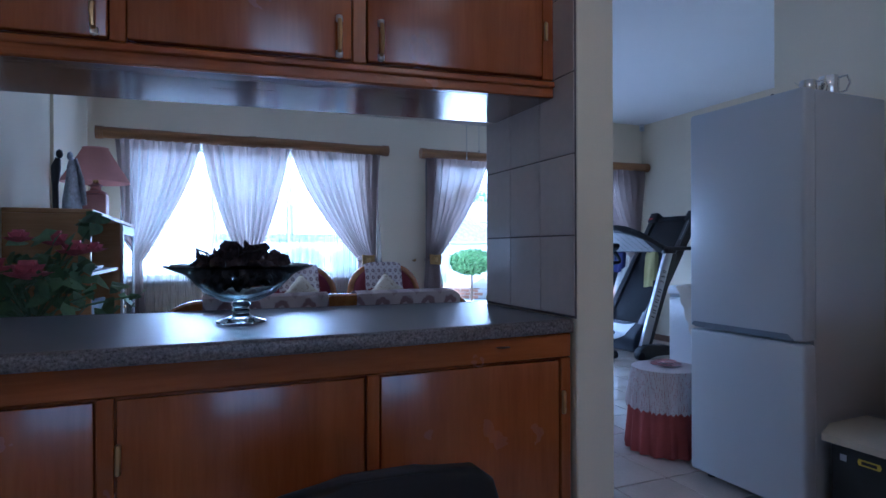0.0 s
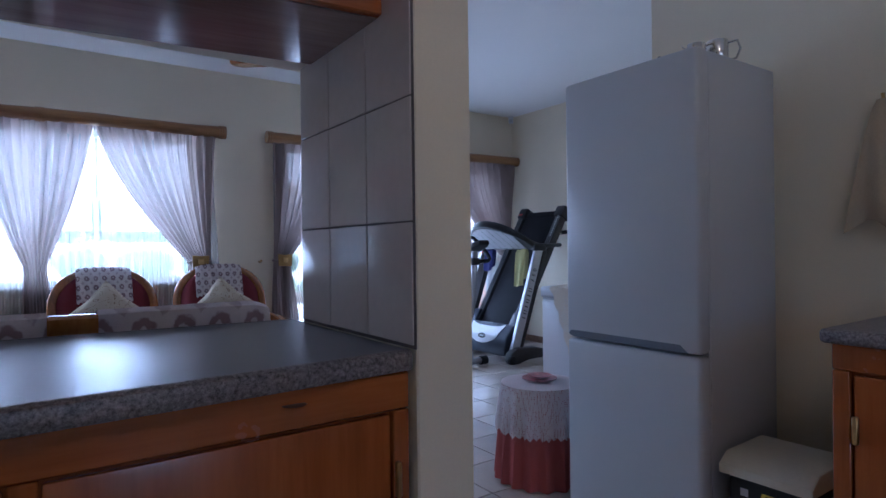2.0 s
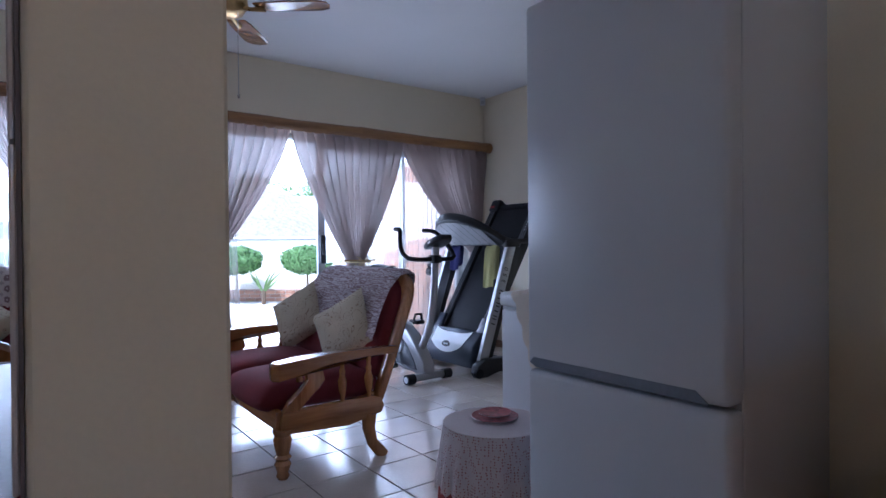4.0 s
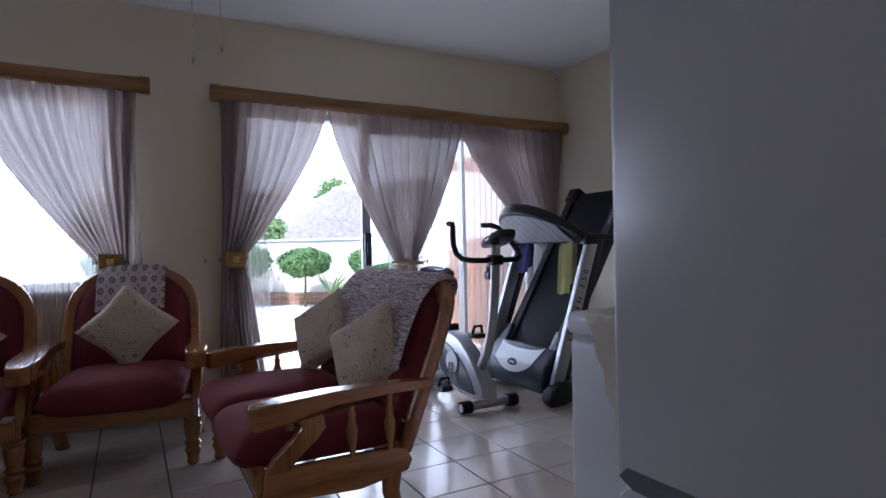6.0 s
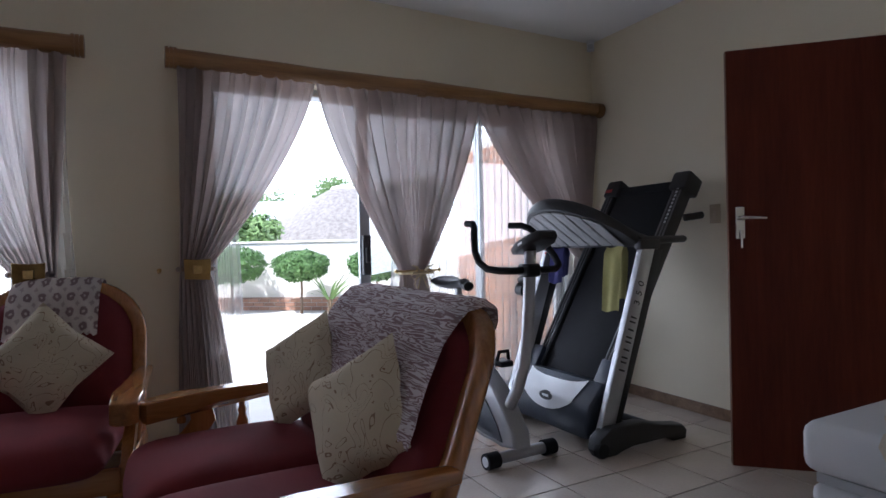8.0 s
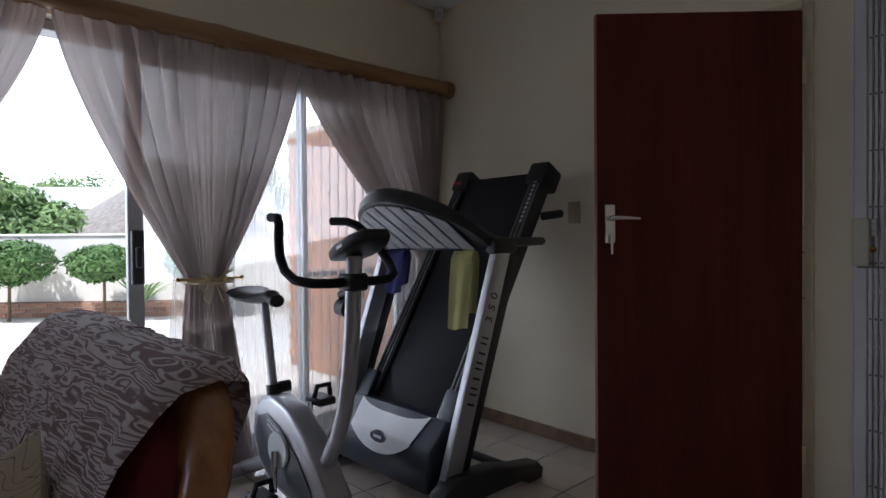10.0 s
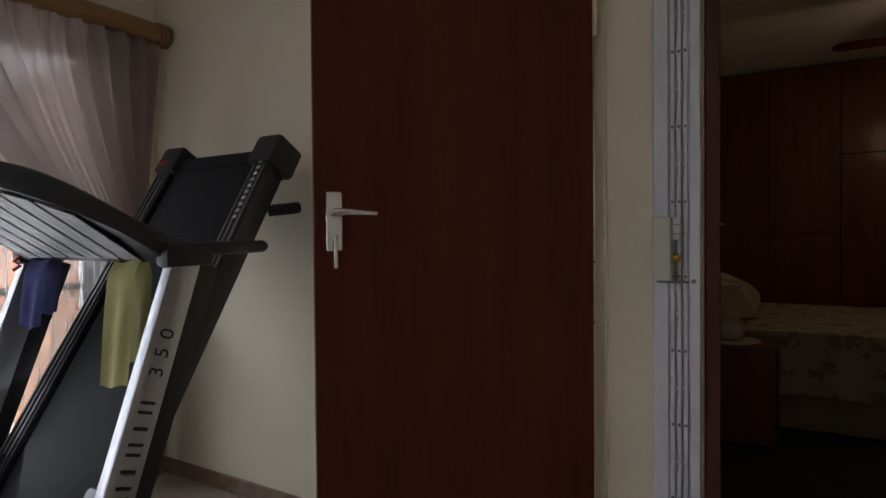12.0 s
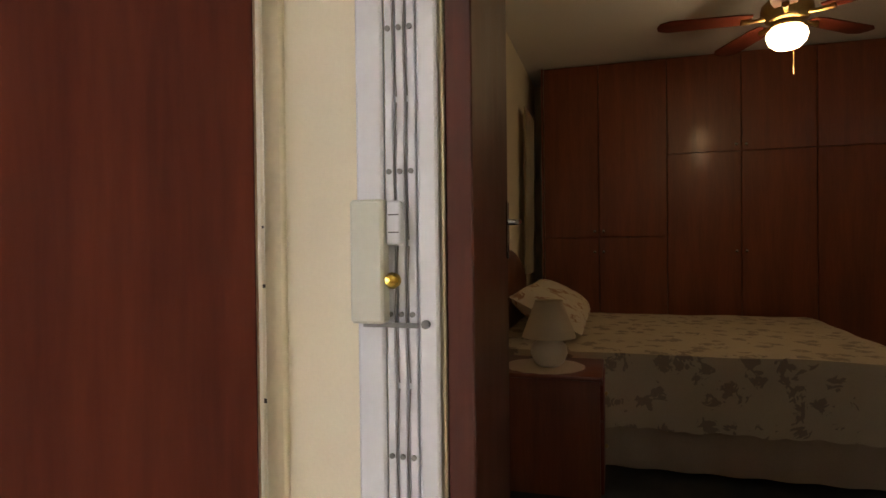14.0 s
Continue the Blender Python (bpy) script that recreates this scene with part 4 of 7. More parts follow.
slab(bm, [(-0.0015, 0.045, 0.748), (-0.0015, 0.555, 0.748), (-0.0015, 0.580, 0.760), (-0.0015, 0.565, 0.775), (-0.0015, 0.075, 0.775)], (0.004, 0, 0))
part("recess_shade", bm, mat("grip_shadow_grey", (0.16, 0.18, 0.22), 0.5), fr, "flat grey strip painting the shade of a grip recess")
for x in (0.1, 0.46):
    for y in (0.06, 0.55):
        part("foot", lathe(B(), [(0.02, 0), (0.02, 0.02)], 10, (x, y, 0)), BLACKP, fr)

# steel jugs on the fridge
def jug(name, x, y, r, h, label):
    ob = thing(name, pose(x, y, 1.785, 0, 0, -60), label, "jug", "steel jugs on the fridge")
    part("cup", lathe(B(), [(r * 0.8, 0), (r, h * 0.15), (r, h * 0.8), (r * 0.92, h), (r * 0.86, h), (r * 0.9, h * 0.8), (r * 0.9, h * 0.2), (r * 0.1, h * 0.12)], 22), CHROME, ob)
    part("grip", tube(B(), [(r * 0.95, 0, h * 0.9), (r * 1.7, 0, h * 0.95), (r * 1.95, 0, h * 0.6), (r * 1.6, 0, h * 0.25), (r * 1.0, 0, h * 0.2)], 0.0045, 8), CHROME, ob)
    part("spout", slab(B(), [(-r * 0.85, -0.012, h * 0.7), (-r * 1.5, 0, h), (-r * 0.85, 0.012, h * 0.7)], (0, 0, 0.003)), CHROME, ob)


jug("steel_jug", 2.625, 2.545, 0.034, 0.075, "small polished steel milk jug on the fridge")
jug("steel_jug", 2.715, 2.515, 0.040, 0.095, "polished steel jug with bent handle on the fridge")
ow = thing("wire_trivet", pose(2.50, 2.58, 1.785), "small dark wire trivet lying on the fridge", "trivet")
part("wire", tube(B(), [(-0.05, 0, 0.005), (-0.02, 0.03, 0.012), (0.02, 0.0, 0.006), (0.05, 0.03, 0.018), (0.08, 0.0, 0.006)], 0.005, 6), BLACKP, ow)

# waste bin
bn = thing("waste_bin", pose(2.47, 2.10, 0), "dark plastic waste bin with cream lid", "bin")
part("body", box(B(), 0.02, 0.31, 0.02, 0.27, 0, 0.36, 0.02, 3), mat("dark_green_plastic", (0.018, 0.022, 0.024), 0.4, var=0.2), bn)
lid_bm = B()
slab(lid_bm, [(0.0, 0, 0.362), (0.0, 0, 0.390), (0.05, 0, 0.425), (0.28, 0, 0.430), (0.335, 0, 0.405), (0.335, 0, 0.362)], (0, 0.29, 0), 0.008)
part("lid", lid_bm, mat("cream_plastic", (0.62, 0.57, 0.45), 0.4, var=0.06), bn)
YEL = mat("yellow_print", (0.65, 0.50, 0.03), 0.5)
bm = B()
slab(bm, [(0.0185, 0.075 + 0.085 * u, 0.30 + 0.03 * v) for u, v in ((0.05, 0.1), (0.95, 0.1), (1.0, 0.5), (0.95, 0.9), (0.05, 0.9), (0, 0.5))], (-0.0008, 0, 0))
part("brand_mark", bm, YEL, bn, "plain yellow maker's mark")
bm = B()
slab(bm, [(0.0175, 0.09 + 0.055 * u, 0.309 + 0.012 * v) for u, v in ((0, 0), (1, 0), (1, 1), (0, 1))], (-0.0008, 0, 0))
part("brand_bar", bm, BLACKP, bn)
part("square_mark", box(B(), 0.0176, 0.0184, 0.20, 0.225, 0.30, 0.325), GREYP, bn)

# cabinet and worktop along the kitchen's east wall
rc = thing("kitchen_worktop", pose(0, 0, 0), "speckled laminate worktop with rounded edge", "countertop")
part("surface", box(B(), 2.225, 3.075, -0.8, 1.985, 0.868, 0.905, 0.012, 3), GRANITE, rc)
kb = thing("kitchen_base_cabinet", pose(2.265, 1.97, 0), "varnished pine base cabinet beside the bin", "cabinet")
part("body", box(B(), 0.022, 0.75, -0.58, -0.0, 0.08, 0.866), PINE, kb, smooth=False)
part("plinth", box(B(), 0.06, 0.75, -0.58, -0.03, 0, 0.079), BLACKP, kb, smooth=False)
part("top_rail", box(B(), 0.0, 0.0215, -0.58, 0.0, 0.80, 0.866, 0.003), PINE, kb)
part("stile", box(B(), 0.0, 0.0215, -0.04, 0.0, 0.08, 0.7995, 0.003), PINE, kb)
part("door", box(B(), 0.004, 0.021, -0.56, -0.045, 0.10, 0.79, 0.004), PINE, kb)
part("hinge", box(B(), -0.008, 0.0035, -0.058, -0.044, 0.62, 0.69, 0.003), BRASS, kb, "small brass hinge")
for k in range(3):
    ck = copy_thing(kb, pose(2.265, 1.97 - 0.585 * (k + 1), 0))

# towel on the wall
tw_ob = thing("dish_towel", pose(3.07, 2.10, 1.62), "beige dish towel hanging from a wall hook", "towel")
part("hook", tube(B(), [(0.01, 0, 0), (-0.03, 0, 0), (-0.035, 0, 0.02)], 0.006, 8), BRASS, tw_ob)
rows = []
for j in range(17):
    v = j / 16
    w = 0.02 + 0.10 * v ** 0.7
    rows.append([(-0.03 - 0.012 * math.sin(u * 3.1) - 0.018 * math.sin(u * 11 + v * 3) * v, (u - 0.5) * 2 * w, -0.45 * v - 0.03 * v * math.sin(u * 7)) for u in [i / 14 for i in range(15)]])
part("cloth", sheet(B(), rows), TOWELC, tw_ob)

# round glass lamp under the kitchen ceiling
kl = thing("kitchen_ceiling_lamp", pose(1.03, 0.45, ZC), "round opal glass lamp lit under the kitchen ceiling", "ceiling lamp")
part("rose", lathe(B(), [(0.10, -0.03), (0.125, -0.02), (0.125, -0.001)], 28), CHROME, kl)
part("opal_bowl", lathe(B(), [(0.01, -0.112), (0.06, -0.105), (0.10, -0.082), (0.118, -0.05), (0.112, -0.0305)], 28), glow("lit_opal_bowl", (1.0, 0.80, 0.55), 3.0), kl, "glowing opal glass bowl")

# black chair standing in the kitchen
ch = thing("black_kitchen_chair", pose(0.53, 1.84, 0, 0, 0, 3), "black padded kitchen chair, its rounded back raised", "chair")
bm = B()
outl = [(-0.26, 0, 0.48), (-0.28, 0, 0.68), (-0.23, 0, 0.708), (-0.11, 0, 0.720), (0.03, 0, 0.716), (0.145, 0, 0.706), (0.185, 0, 0.675), (0.208, 0, 0.60), (0.20, 0, 0.48)]
slab(bm, outl, (0, 0.05, 0), 0.018, 3)
part("backrest", bm, mat("black_leatherette", (0.012, 0.012, 0.013), 0.45, var=0.2, scale=20, bump=0.08), ch)
part("seat", box(B(), -0.22, 0.22, 0.02, 0.44, 0.41, 0.47, 0.02, 3), BLACKP, ch)
for x in (-0.2, 0.2):
    for y in (0.04, 0.41):
        part("leg", tube(B(), [(x, y, 0.41), (x * 1.06, y, 0.0)], 0.014, 8), BLACKP, ch)

# ---------------------------------------------------------------- living room: seats
def turned_leg(bm, x, y, h, r):
    prof = [(0.55, 0), (0.75, 0.06), (0.62, 0.14), (0.95, 0.30), (0.75, 0.38), (1.0, 0.44), (0.72, 0.50), (0.9, 0.62), (1.05, 0.80), (0.9, 0.88), (1.1, 0.93), (1.1, 1.0)]
    lathe(bm, [(r * a, h * b) for a, b in prof], 16, (x, y, 0))


LEAN, BACK_Y = 0.37, 0.21                             # backward slope of the backs, and where they stand at seat height


def corner_of(hw):
    """The radius of a back's upper corners."""
    return 0.15 if hw > 0.45 else min(0.24, hw * 0.72)


def settee(name, width, seats, label, group, category):
    """Honey-wood framed seat with maroon cushions. It faces -y; width is that of the back."""
    ob = thing(name, Matrix(), label, category, group)
    hw = width / 2
    n = seats

    def P(x, z, d=0.0):
        return Vector((x, BACK_Y + (z - 0.36) * LEAN + d, z))

    # frame rails
    part("front_rail", box(B(), -hw - 0.02, hw + 0.02, -0.37, -0.33, 0.24, 0.335, 0.012, 2), OAKX, ob)
    part("back_rail", box(B(), -hw, hw, 0.155, 0.195, 0.24, 0.34, 0.008, 2), OAKX, ob)
    for s in (-1, 1):
        bm = B()
        outl = [(s * (hw + 0.045), -0.36, 0.22), (s * (hw + 0.045), 0.0, 0.20), (s * (hw + 0.045), 0.19, 0.235), (s * (hw + 0.045), 0.21, 0.275), (s * (hw + 0.045), 0.19, 0.32), (s * (hw + 0.045), 0.14, 0.335), (s * (hw + 0.045), -0.34, 0.335)]
        slab(bm, outl, (-s * 0.04, 0, 0), 0.010, 2)
        part("side_rail", bm, OAKY, ob)
        bm = B()
        turned_leg(bm, s * (hw + 0.015), -0.335, 0.245, 0.042)
        part("front_leg", bm, OAK, ob, "turned front leg")
        bm = B()
        tube(bm, [(s * (hw + 0.02), 0.13, 0.24), (s * (hw + 0.02), 0.125, 0.16), (s * (hw + 0.02), 0.145, 0.08), (s * (hw + 0.02), 0.195, 0.015), (s * (hw + 0.02), 0.205, 0.0)], [0.040, 0.034, 0.030, 0.032, 0.034], 12)
        part("back_leg", bm, OAK, ob, "curved back leg")
        # arm: a shaped board, broad and rounded at the front
        bm = B()
        xo = s * (hw + 0.035)
        pts = [(-0.045, -0.375), (-0.055, -0.26), (-0.035, -0.10), (-0.030, 0.10), (-0.025, 0.285), (0.025, 0.285), (0.030, 0.10), (0.035, -0.10), (0.055, -0.26), (0.050, -0.375), (0.02, -0.395), (-0.02, -0.395)]
        n0 = len(pts)
        a = [bm.verts.new((xo + px, py, 0.585 + 0.012 * math.sin((py + 0.45) * 3.6) - (0.012 if py < -0.36 else 0))) for px, py in pts]
        b = [bm.verts.new((v.co.x, v.co.y, v.co.z - (0.085 if v.co.y < -0.22 else 0.040))) for v in a]
        f0, f1 = bm.faces.new(a), bm.faces.new(b[::-1])
        for k in range(n0):
            bm.faces.new((a[k], b[k], b[(k + 1) % n0], a[(k + 1) % n0]))
        bmesh.ops.bevel(bm, geom=list(set(f0.edges) | set(f1.edges)), offset=0.012, segments=3, profile=0.6, affect="EDGES")
        part("armrest", bm, OAKY, ob, "broad glossy wooden armrest")
        # S-shaped arm support
        bm = B()
        curve = [(-0.31, 0.33), (-0.28, 0.38), (-0.21, 0.425), (-0.175, 0.47), (-0.185, 0.52), (-0.215, 0.565)]
        left = [(y - 0.035, z) for y, z in curve]
        right = [(y + 0.045, z - 0.005) for y, z in reversed(curve)]
        slab(bm, [(xo - 0.02, y, z) for y, z in left + right], (0.04, 0, 0), 0.008, 2)
        part("arm_support", bm, OAK, ob, "curved arm support")
        bm = B()
        lathe(bm, [(0.001, -0.02), (0.016, -0.014), (0.018, 0), (0.013, 0.012), (0.001, 0.018)], 10, (xo, -0.255, 0.485))
        part("scroll_knob", bm, OAK, ob)
        for y in (-0.03, 0.12):
            bm = B()
            prof = [(0.011, 0), (0.011, 0.02), (0.020, 0.05), (0.024, 0.09), (0.013, 0.12), (0.018, 0.135), (0.011, 0.15), (0.015, 0.19), (0.011, 0.215)]
            lathe(bm, [(pr, pz * 1.16) for pr, pz in prof], 10, (xo, y, 0.333))
            part("spindle", bm, OAK, ob)
        # back post rising into the arched top rail
    top, cr = 0.955, corner_of(hw)
    path = [(-hw, 0.30), (-hw - 0.005, 0.45), (-hw, top - cr)]
    for k in range(1, 9):
        a = math.pi - k * math.pi / 18
        path.append((-hw + cr + cr * math.cos(a), top - cr + cr * math.sin(a)))
    path += [(-hw + cr + (hw - cr) * u, top + 0.008 * math.sin(u * 1.57)) for u in (0.3, 0.65, 1.0)]
    path = path + [(-x, z) for x, z in path[-2::-1]]
    m = len(path)
    bm = B()
    rows = []
    for k, (x, z) in enumerate(path):
        x0, z0 = path[max(k - 1, 0)]
        x1, z1 = path[min(k + 1, m - 1)]
        t = Vector((x1 - x0, z1 - z0)).normalized()
        nx, nz = -t.y, t.x
        w = 0.030
        ring = []
        for u, v in ((-1, -0.5), (-0.7, -0.95), (0.7, -0.95), (1, -0.5), (1, 0.5), (0.7, 0.95), (-0.7, 0.95), (-1, 0.5)):
            q = P(x + nx * w * u, z + nz * w * u)
            ring.append(q + Vector((0, v * 0.028, 0)))
        rows.append(ring)
    sheet(bm, rows, closed=True)
    bm.faces.new([bm.verts[i] for i in range(8)]) if bm.verts.ensure_lookup_table() is None else None
    part("back_frame", bm, OAK, ob, "arched glossy wooden back frame", angle=60)
    # back cushion, quilted with a raised centre
    bm = B()
    for side, depth in ((-1, 0.085), (1, 0.020)):
        rows = []
        for j in range(23):
            rows.append([])
            vv = j / 22
            for i in range(18 * n + 1):
                uu = i / (18 * n)
                z = 0.40 + (top - 0.018 - 0.40) * vv
                half = hw - 0.018
                if z > top - cr:
                    q = (z - (top - cr)) / cr
                    half = hw - cr + cr * math.sqrt(max(1 - q * q, 0.0)) - 0.018
                    half = max(half, hw - cr)
                x = -half + 2 * half * uu
                e = min(uu, 1 - uu) * 2 * half
                f = min((z - 0.40), (top - z) * 1.3)
                d = min(e, f)
                puff = (1 - math.exp(-d / 0.035)) * depth
                if side < 0:
                    groove = abs(d - 0.085)
                    puff -= 0.014 * math.exp(-(groove / 0.010) ** 2)
                    if d > 0.085:
                        puff += 0.008 * math.cos(x * 60) * (1 if side < 0 else 0) * 0.5
                rows[-1].append(P(x, z, side * puff + side * 0.001))
        sheet(bm, rows)
    part("back_cushion", bm, MAROON, ob)
    # seat cushions
    cw = (2 * hw - 0.03) / n
    for k in range(n):
        x0 = -hw + 0.015 + k * cw
        bm = B()
        for side in (1, -1):
            rows = []
            for j in range(21):
                rows.append([])
                for i in range(21):
                    u, v = 2 * i / 20 - 1, 2 * j / 20 - 1
                    u, v = math.sin(u * 1.5708), math.sin(v * 1.5708)
                    h = ((1 - abs(u) ** 7) * (1 - abs(v) ** 7)) ** 0.5
                    dome = 0.018 * (1 - u * u) * (1 - v * v) if side > 0 else 0
                    front = -0.022 * (1 - u * u) * max(-v, 0)
                    rows[-1].append((x0 + cw / 2 + u * (cw / 2 - 0.002), -0.105 + v * 0.325 + front, 0.380 + side * 0.080 * h + dome))
            sheet(bm, rows)
        bmesh.ops.remove_doubles(bm, verts=bm.verts, dist=1e-4)
        part("seat_cushion", bm, MAROON, ob)
    return ob


def settle(ob, m):
    ob.matrix_basis = m
    return ob


A_M, B_M = pose(1.81, 6.0, 0, 0, 0, -8), pose(1.02, 5.97, 0, 0, 0, 0)
arm_a = settle(settee("armchair", 0.66, 1, "honey-wood armchair with maroon cushions by the window", "armchairs", "armchair"), A_M)
arm_b = copy_thing(arm_a, B_M)
LOWER = Matrix.Diagonal((1, 1, 0.962, 1))
C_M, D_M = pose(2.57, 5.04, 0, 0, 0, -90) @ LOWER, pose(0.655, 3.56, 0, 0, 0, 180) @ LOWER
sofa_c = settle(settee("two_seater_settee", 1.14, 2, "honey-wood two-seater settee with maroon cushions", "two-seater settees", "settee"), C_M)
sofa_d = settle(settee("two_seater_settee", 1.24, 2, "honey-wood two-seater settee standing behind the bar", "two-seater settees", "settee"), D_M)


def back_point(x, z, d):
    return Vector((x, BACK_Y + (z - 0.36) * LEAN + d, z))


def cover(name, m, x0, x1, front, rear, label, material=CROCHET, seed=1, hw=0.62):
    """A crochet cover hung over the top of a back."""
    rnd = random.Random(seed)
    rows = []
    prof = [(0.965 - front, -0.105)] + [(0.965 - front * (1 - k / 6), -0.100 + 0.012 * (k / 6)) for k in range(1, 6)]
    prof += [(0.966, -0.066), (0.994, -0.044), (1.004, 0.0), (0.994, 0.044), (0.960, 0.060)]
    prof += [(0.955 - rear * k / 5, 0.060) for k in range(1, 6)]
    nx = 28
    for k, (z, d) in enumerate(prof):
        rows.append([])
        for i in range(nx + 1):
            u = i / nx
            x = x0 + (x1 - x0) * u
            wob = 0.004 * math.sin(u * 40 + k) + 0.003 * math.sin(u * 17 + k * 0.7 + seed)
            cr = corner_of(hw)
            past = min(max(abs(x) - (hw - cr), 0.0), cr)
            sag = cr - math.sqrt(cr * cr - past * past)
            end = 0.0
            if k in (0, len(prof) - 1):
                end = 0.010 * abs(math.sin(u * 14 * math.pi))
            q = back_point(x, z - sag - (end if k == 0 else 0.0), d + (wob if d < 0 else -wob) - (0.004 if d < 0 else -0.004))
            rows[-1].append(q)
    return solo(name, sheet(B(), rows), material, label, "crochet cover", "crochet chair covers", m=m)


cover("crochet_cover", A_M, -0.19, 0.17, 0.20, 0.14, "white crochet cover draped over the armchair's back", seed=2, hw=0.33)
cover("crochet_cover", B_M, -0.18, 0.18, 0.20, 0.14, "white crochet cover draped over the armchair's back", seed=3, hw=0.33)
GREYCRO = cloth("mauve_and_white_crochet", (0.29, 0.20, 0.21), 0.1, weave=220, lines=((0.74, 0.69, 0.71), (3, 18, 42), 7.0, 0.19))
cover("crochet_cover", C_M, -0.006, 0.500, 0.33, 0.16, "grey-white crochet cover hung over the settee's back", GREYCRO, 4, 0.57)
cover("crochet_cover", C_M @ pose(0, 0, 0.003), -0.500, 0.006, 0.33, 0.16, "grey-white crochet cover hung over the settee's back", GREYCRO, 5, 0.57)
cover("crochet_cover", D_M, 0.02, 0.47, 0.20, 0.16, "white crochet cover with motifs over the settee's back", BIGMOTIF, 6)
cover("crochet_cover", D_M, -0.54, -0.09, 0.20, 0.16, "white crochet cover with motifs over the settee's back", BIGMOTIF, 7)


def pillow(name, m, s, label, seed):
    """A stuffed square cushion standing in the x-z plane, its thickness along y."""
    bm = B()
    n = 16
    for side in (-1, 1):
        rows = []
        for j in range(n + 1):
            rows.append([])
            for i in range(n + 1):
                u, v = 2 * i / n - 1, 2 * j / n - 1
                pinch = 1 - 0.10 * (1 - abs(u)) * abs(v) ** 4 - 0.10 * (1 - abs(v)) * abs(u) ** 4
                h = (max(0, (1 - u * u)) * max(0, (1 - v * v))) ** 0.42
                w = 0.012 * noise.noise(Vector((u * 2.2 + seed, v * 2.2, side)))
                rows[-1].append((u * s * pinch * (1 - 0.06 * abs(v) * (1 - abs(u))), side * (h * s * 0.36 + w * h), v * s * pinch))
        sheet(bm, rows)
    bmesh.ops.remove_doubles(bm, verts=bm.verts, dist=1e-4)
    return solo(name, bm, FLORAL, label, "cushion", "scroll-patterned cushions", m=m)


pillow("scatter_cushion", A_M @ pose(0.0, 0.105, 0.665, -20, 0, 0) @ pose(0, 0, 0, 0, 41, 0), 0.185, "cream scroll-patterned cushion standing on its corner", 1)
pillow("scatter_cushion", B_M @ pose(0.0, 0.105, 0.665, -20, 0, 0) @ pose(0, 0, 0, 0, 45, 0), 0.185, "cream scroll-patterned cushion standing on its corner", 2)
pillow("scatter_cushion", C_M @ pose(0.245, 0.165, 0.648, -19, 0, 26) @ pose(0, 0, 0, 0, -32, 0), 0.186, "cream scroll-patterned cushion leaning on the settee's back", 3)
pillow("scatter_cushion", C_M @ pose(-0.41, 0.165, 0.660, -19, 0, 26) @ pose(0, 0, 0, 0, -32, 0), 0.186, "cream scroll-patterned cushion leaning on the settee's back", 4)

# ---------------------------------------------------------------- treadmill, folded upright, facing -x
tm = thing("folding_treadmill", pose(4.31, 5.918, 0), "black folding treadmill with its deck tilted up", "treadmill")
HW = 0.365
D0, D1 = Vector((0.05, 0, 0.13)), Vector((0.865, 0, 1.49))       # the deck's lower and upper end (upper face)
dv = (D1 - D0).normalized()
dn = Vector((-dv.z, 0, dv.x))                                   # out of the running surface


def dk(s, y, o=0.0):
    p = D0 + (D1 - D0) * s + dn * o
    return Vector((p.x, y, p.z))


def deck_box(name, s0, s1, y0, y1, o0, o1, material, bevel=0.004, label="", parent=None):
    bm = B()
    box(bm, 0, 1, 0, 1, 0, 1)
    for v in bm.verts:
        v.co = dk(s0 + (s1 - s0) * v.co.x, y0 + (y1 - y0) * v.co.y, o0 + (o1 - o0) * v.co.z)
    if bevel:
        bmesh.ops.bevel(bm, geom=bm.edges[:], offset=bevel, segments=2, profile=0.5, affect="EDGES")
    return part(name, bm, material, parent or tm, label)


deck_box("deck", 0.10, 1.0, -0.30, 0.30, -0.09, -0.012, BLACKP)
deck_box("belt", 0.14, 0.985, -0.235, 0.235, -0.0115, 0.0, BLACKR, 0.003, "black running belt")
for s in (-1, 1):
    y0, y1 = sorted((s * 0.245, s * 0.325))
    deck_box("foot_rail", 0.12, 0.97, y0, y1, -0.06, 0.018, BLACKP, 0.008)
    for k in range(3):
        yy = s * (0.262 + 0.026 * k)
        deck_box("rail_rib", 0.16, 0.95, yy - 0.005, yy + 0.005, 0.0185, 0.024, GREYD, 0.0015)
    y0, y1 = sorted((s * 0.220, s * 0.345))
    deck_box("end_cap", 0.955, 1.035, y0, y1, -0.10, 0.035, BLACKP, 0.015, "rounded black end cap")
deck_box("rear_roller", 0.965, 1.005, -0.224, 0.224, -0.08, 0.006, BLACKR, 0.008)
deck_box("red_mark", 0.972, 0.988, 0.27, 0.33, 0.0355, 0.037, mat("red_print", (0.35, 0.03, 0.03), 0.5), 0)
for k in range(10):
    deck_box("print_mark", 0.80 + 0.017 * k, 0.808 + 0.017 * k, -0.302, -0.285, 0.025, 0.026, GREYP, 0)
# motor hood with a pale panel and an oval badge
bm = B()
prof = [(-0.02, 0.06), (-0.03, 0.13), (0.00, 0.24), (0.10, 0.345), (0.20, 0.33), (0.16, 0.10), (0.06, 0.05)]
slab(bm, [(x, -HW, z) for x, z in prof], (0, 2 * HW, 0), 0.018, 3)
HOODP = mat("blue_black_plastic", (0.020, 0.027, 0.045), 0.4, var=0.2, scale=20)
part("motor_hood", bm, HOODP, tm, "black motor hood")
FRONT = [(-0.03, 0.13), (0.00, 0.24), (0.10, 0.345)]


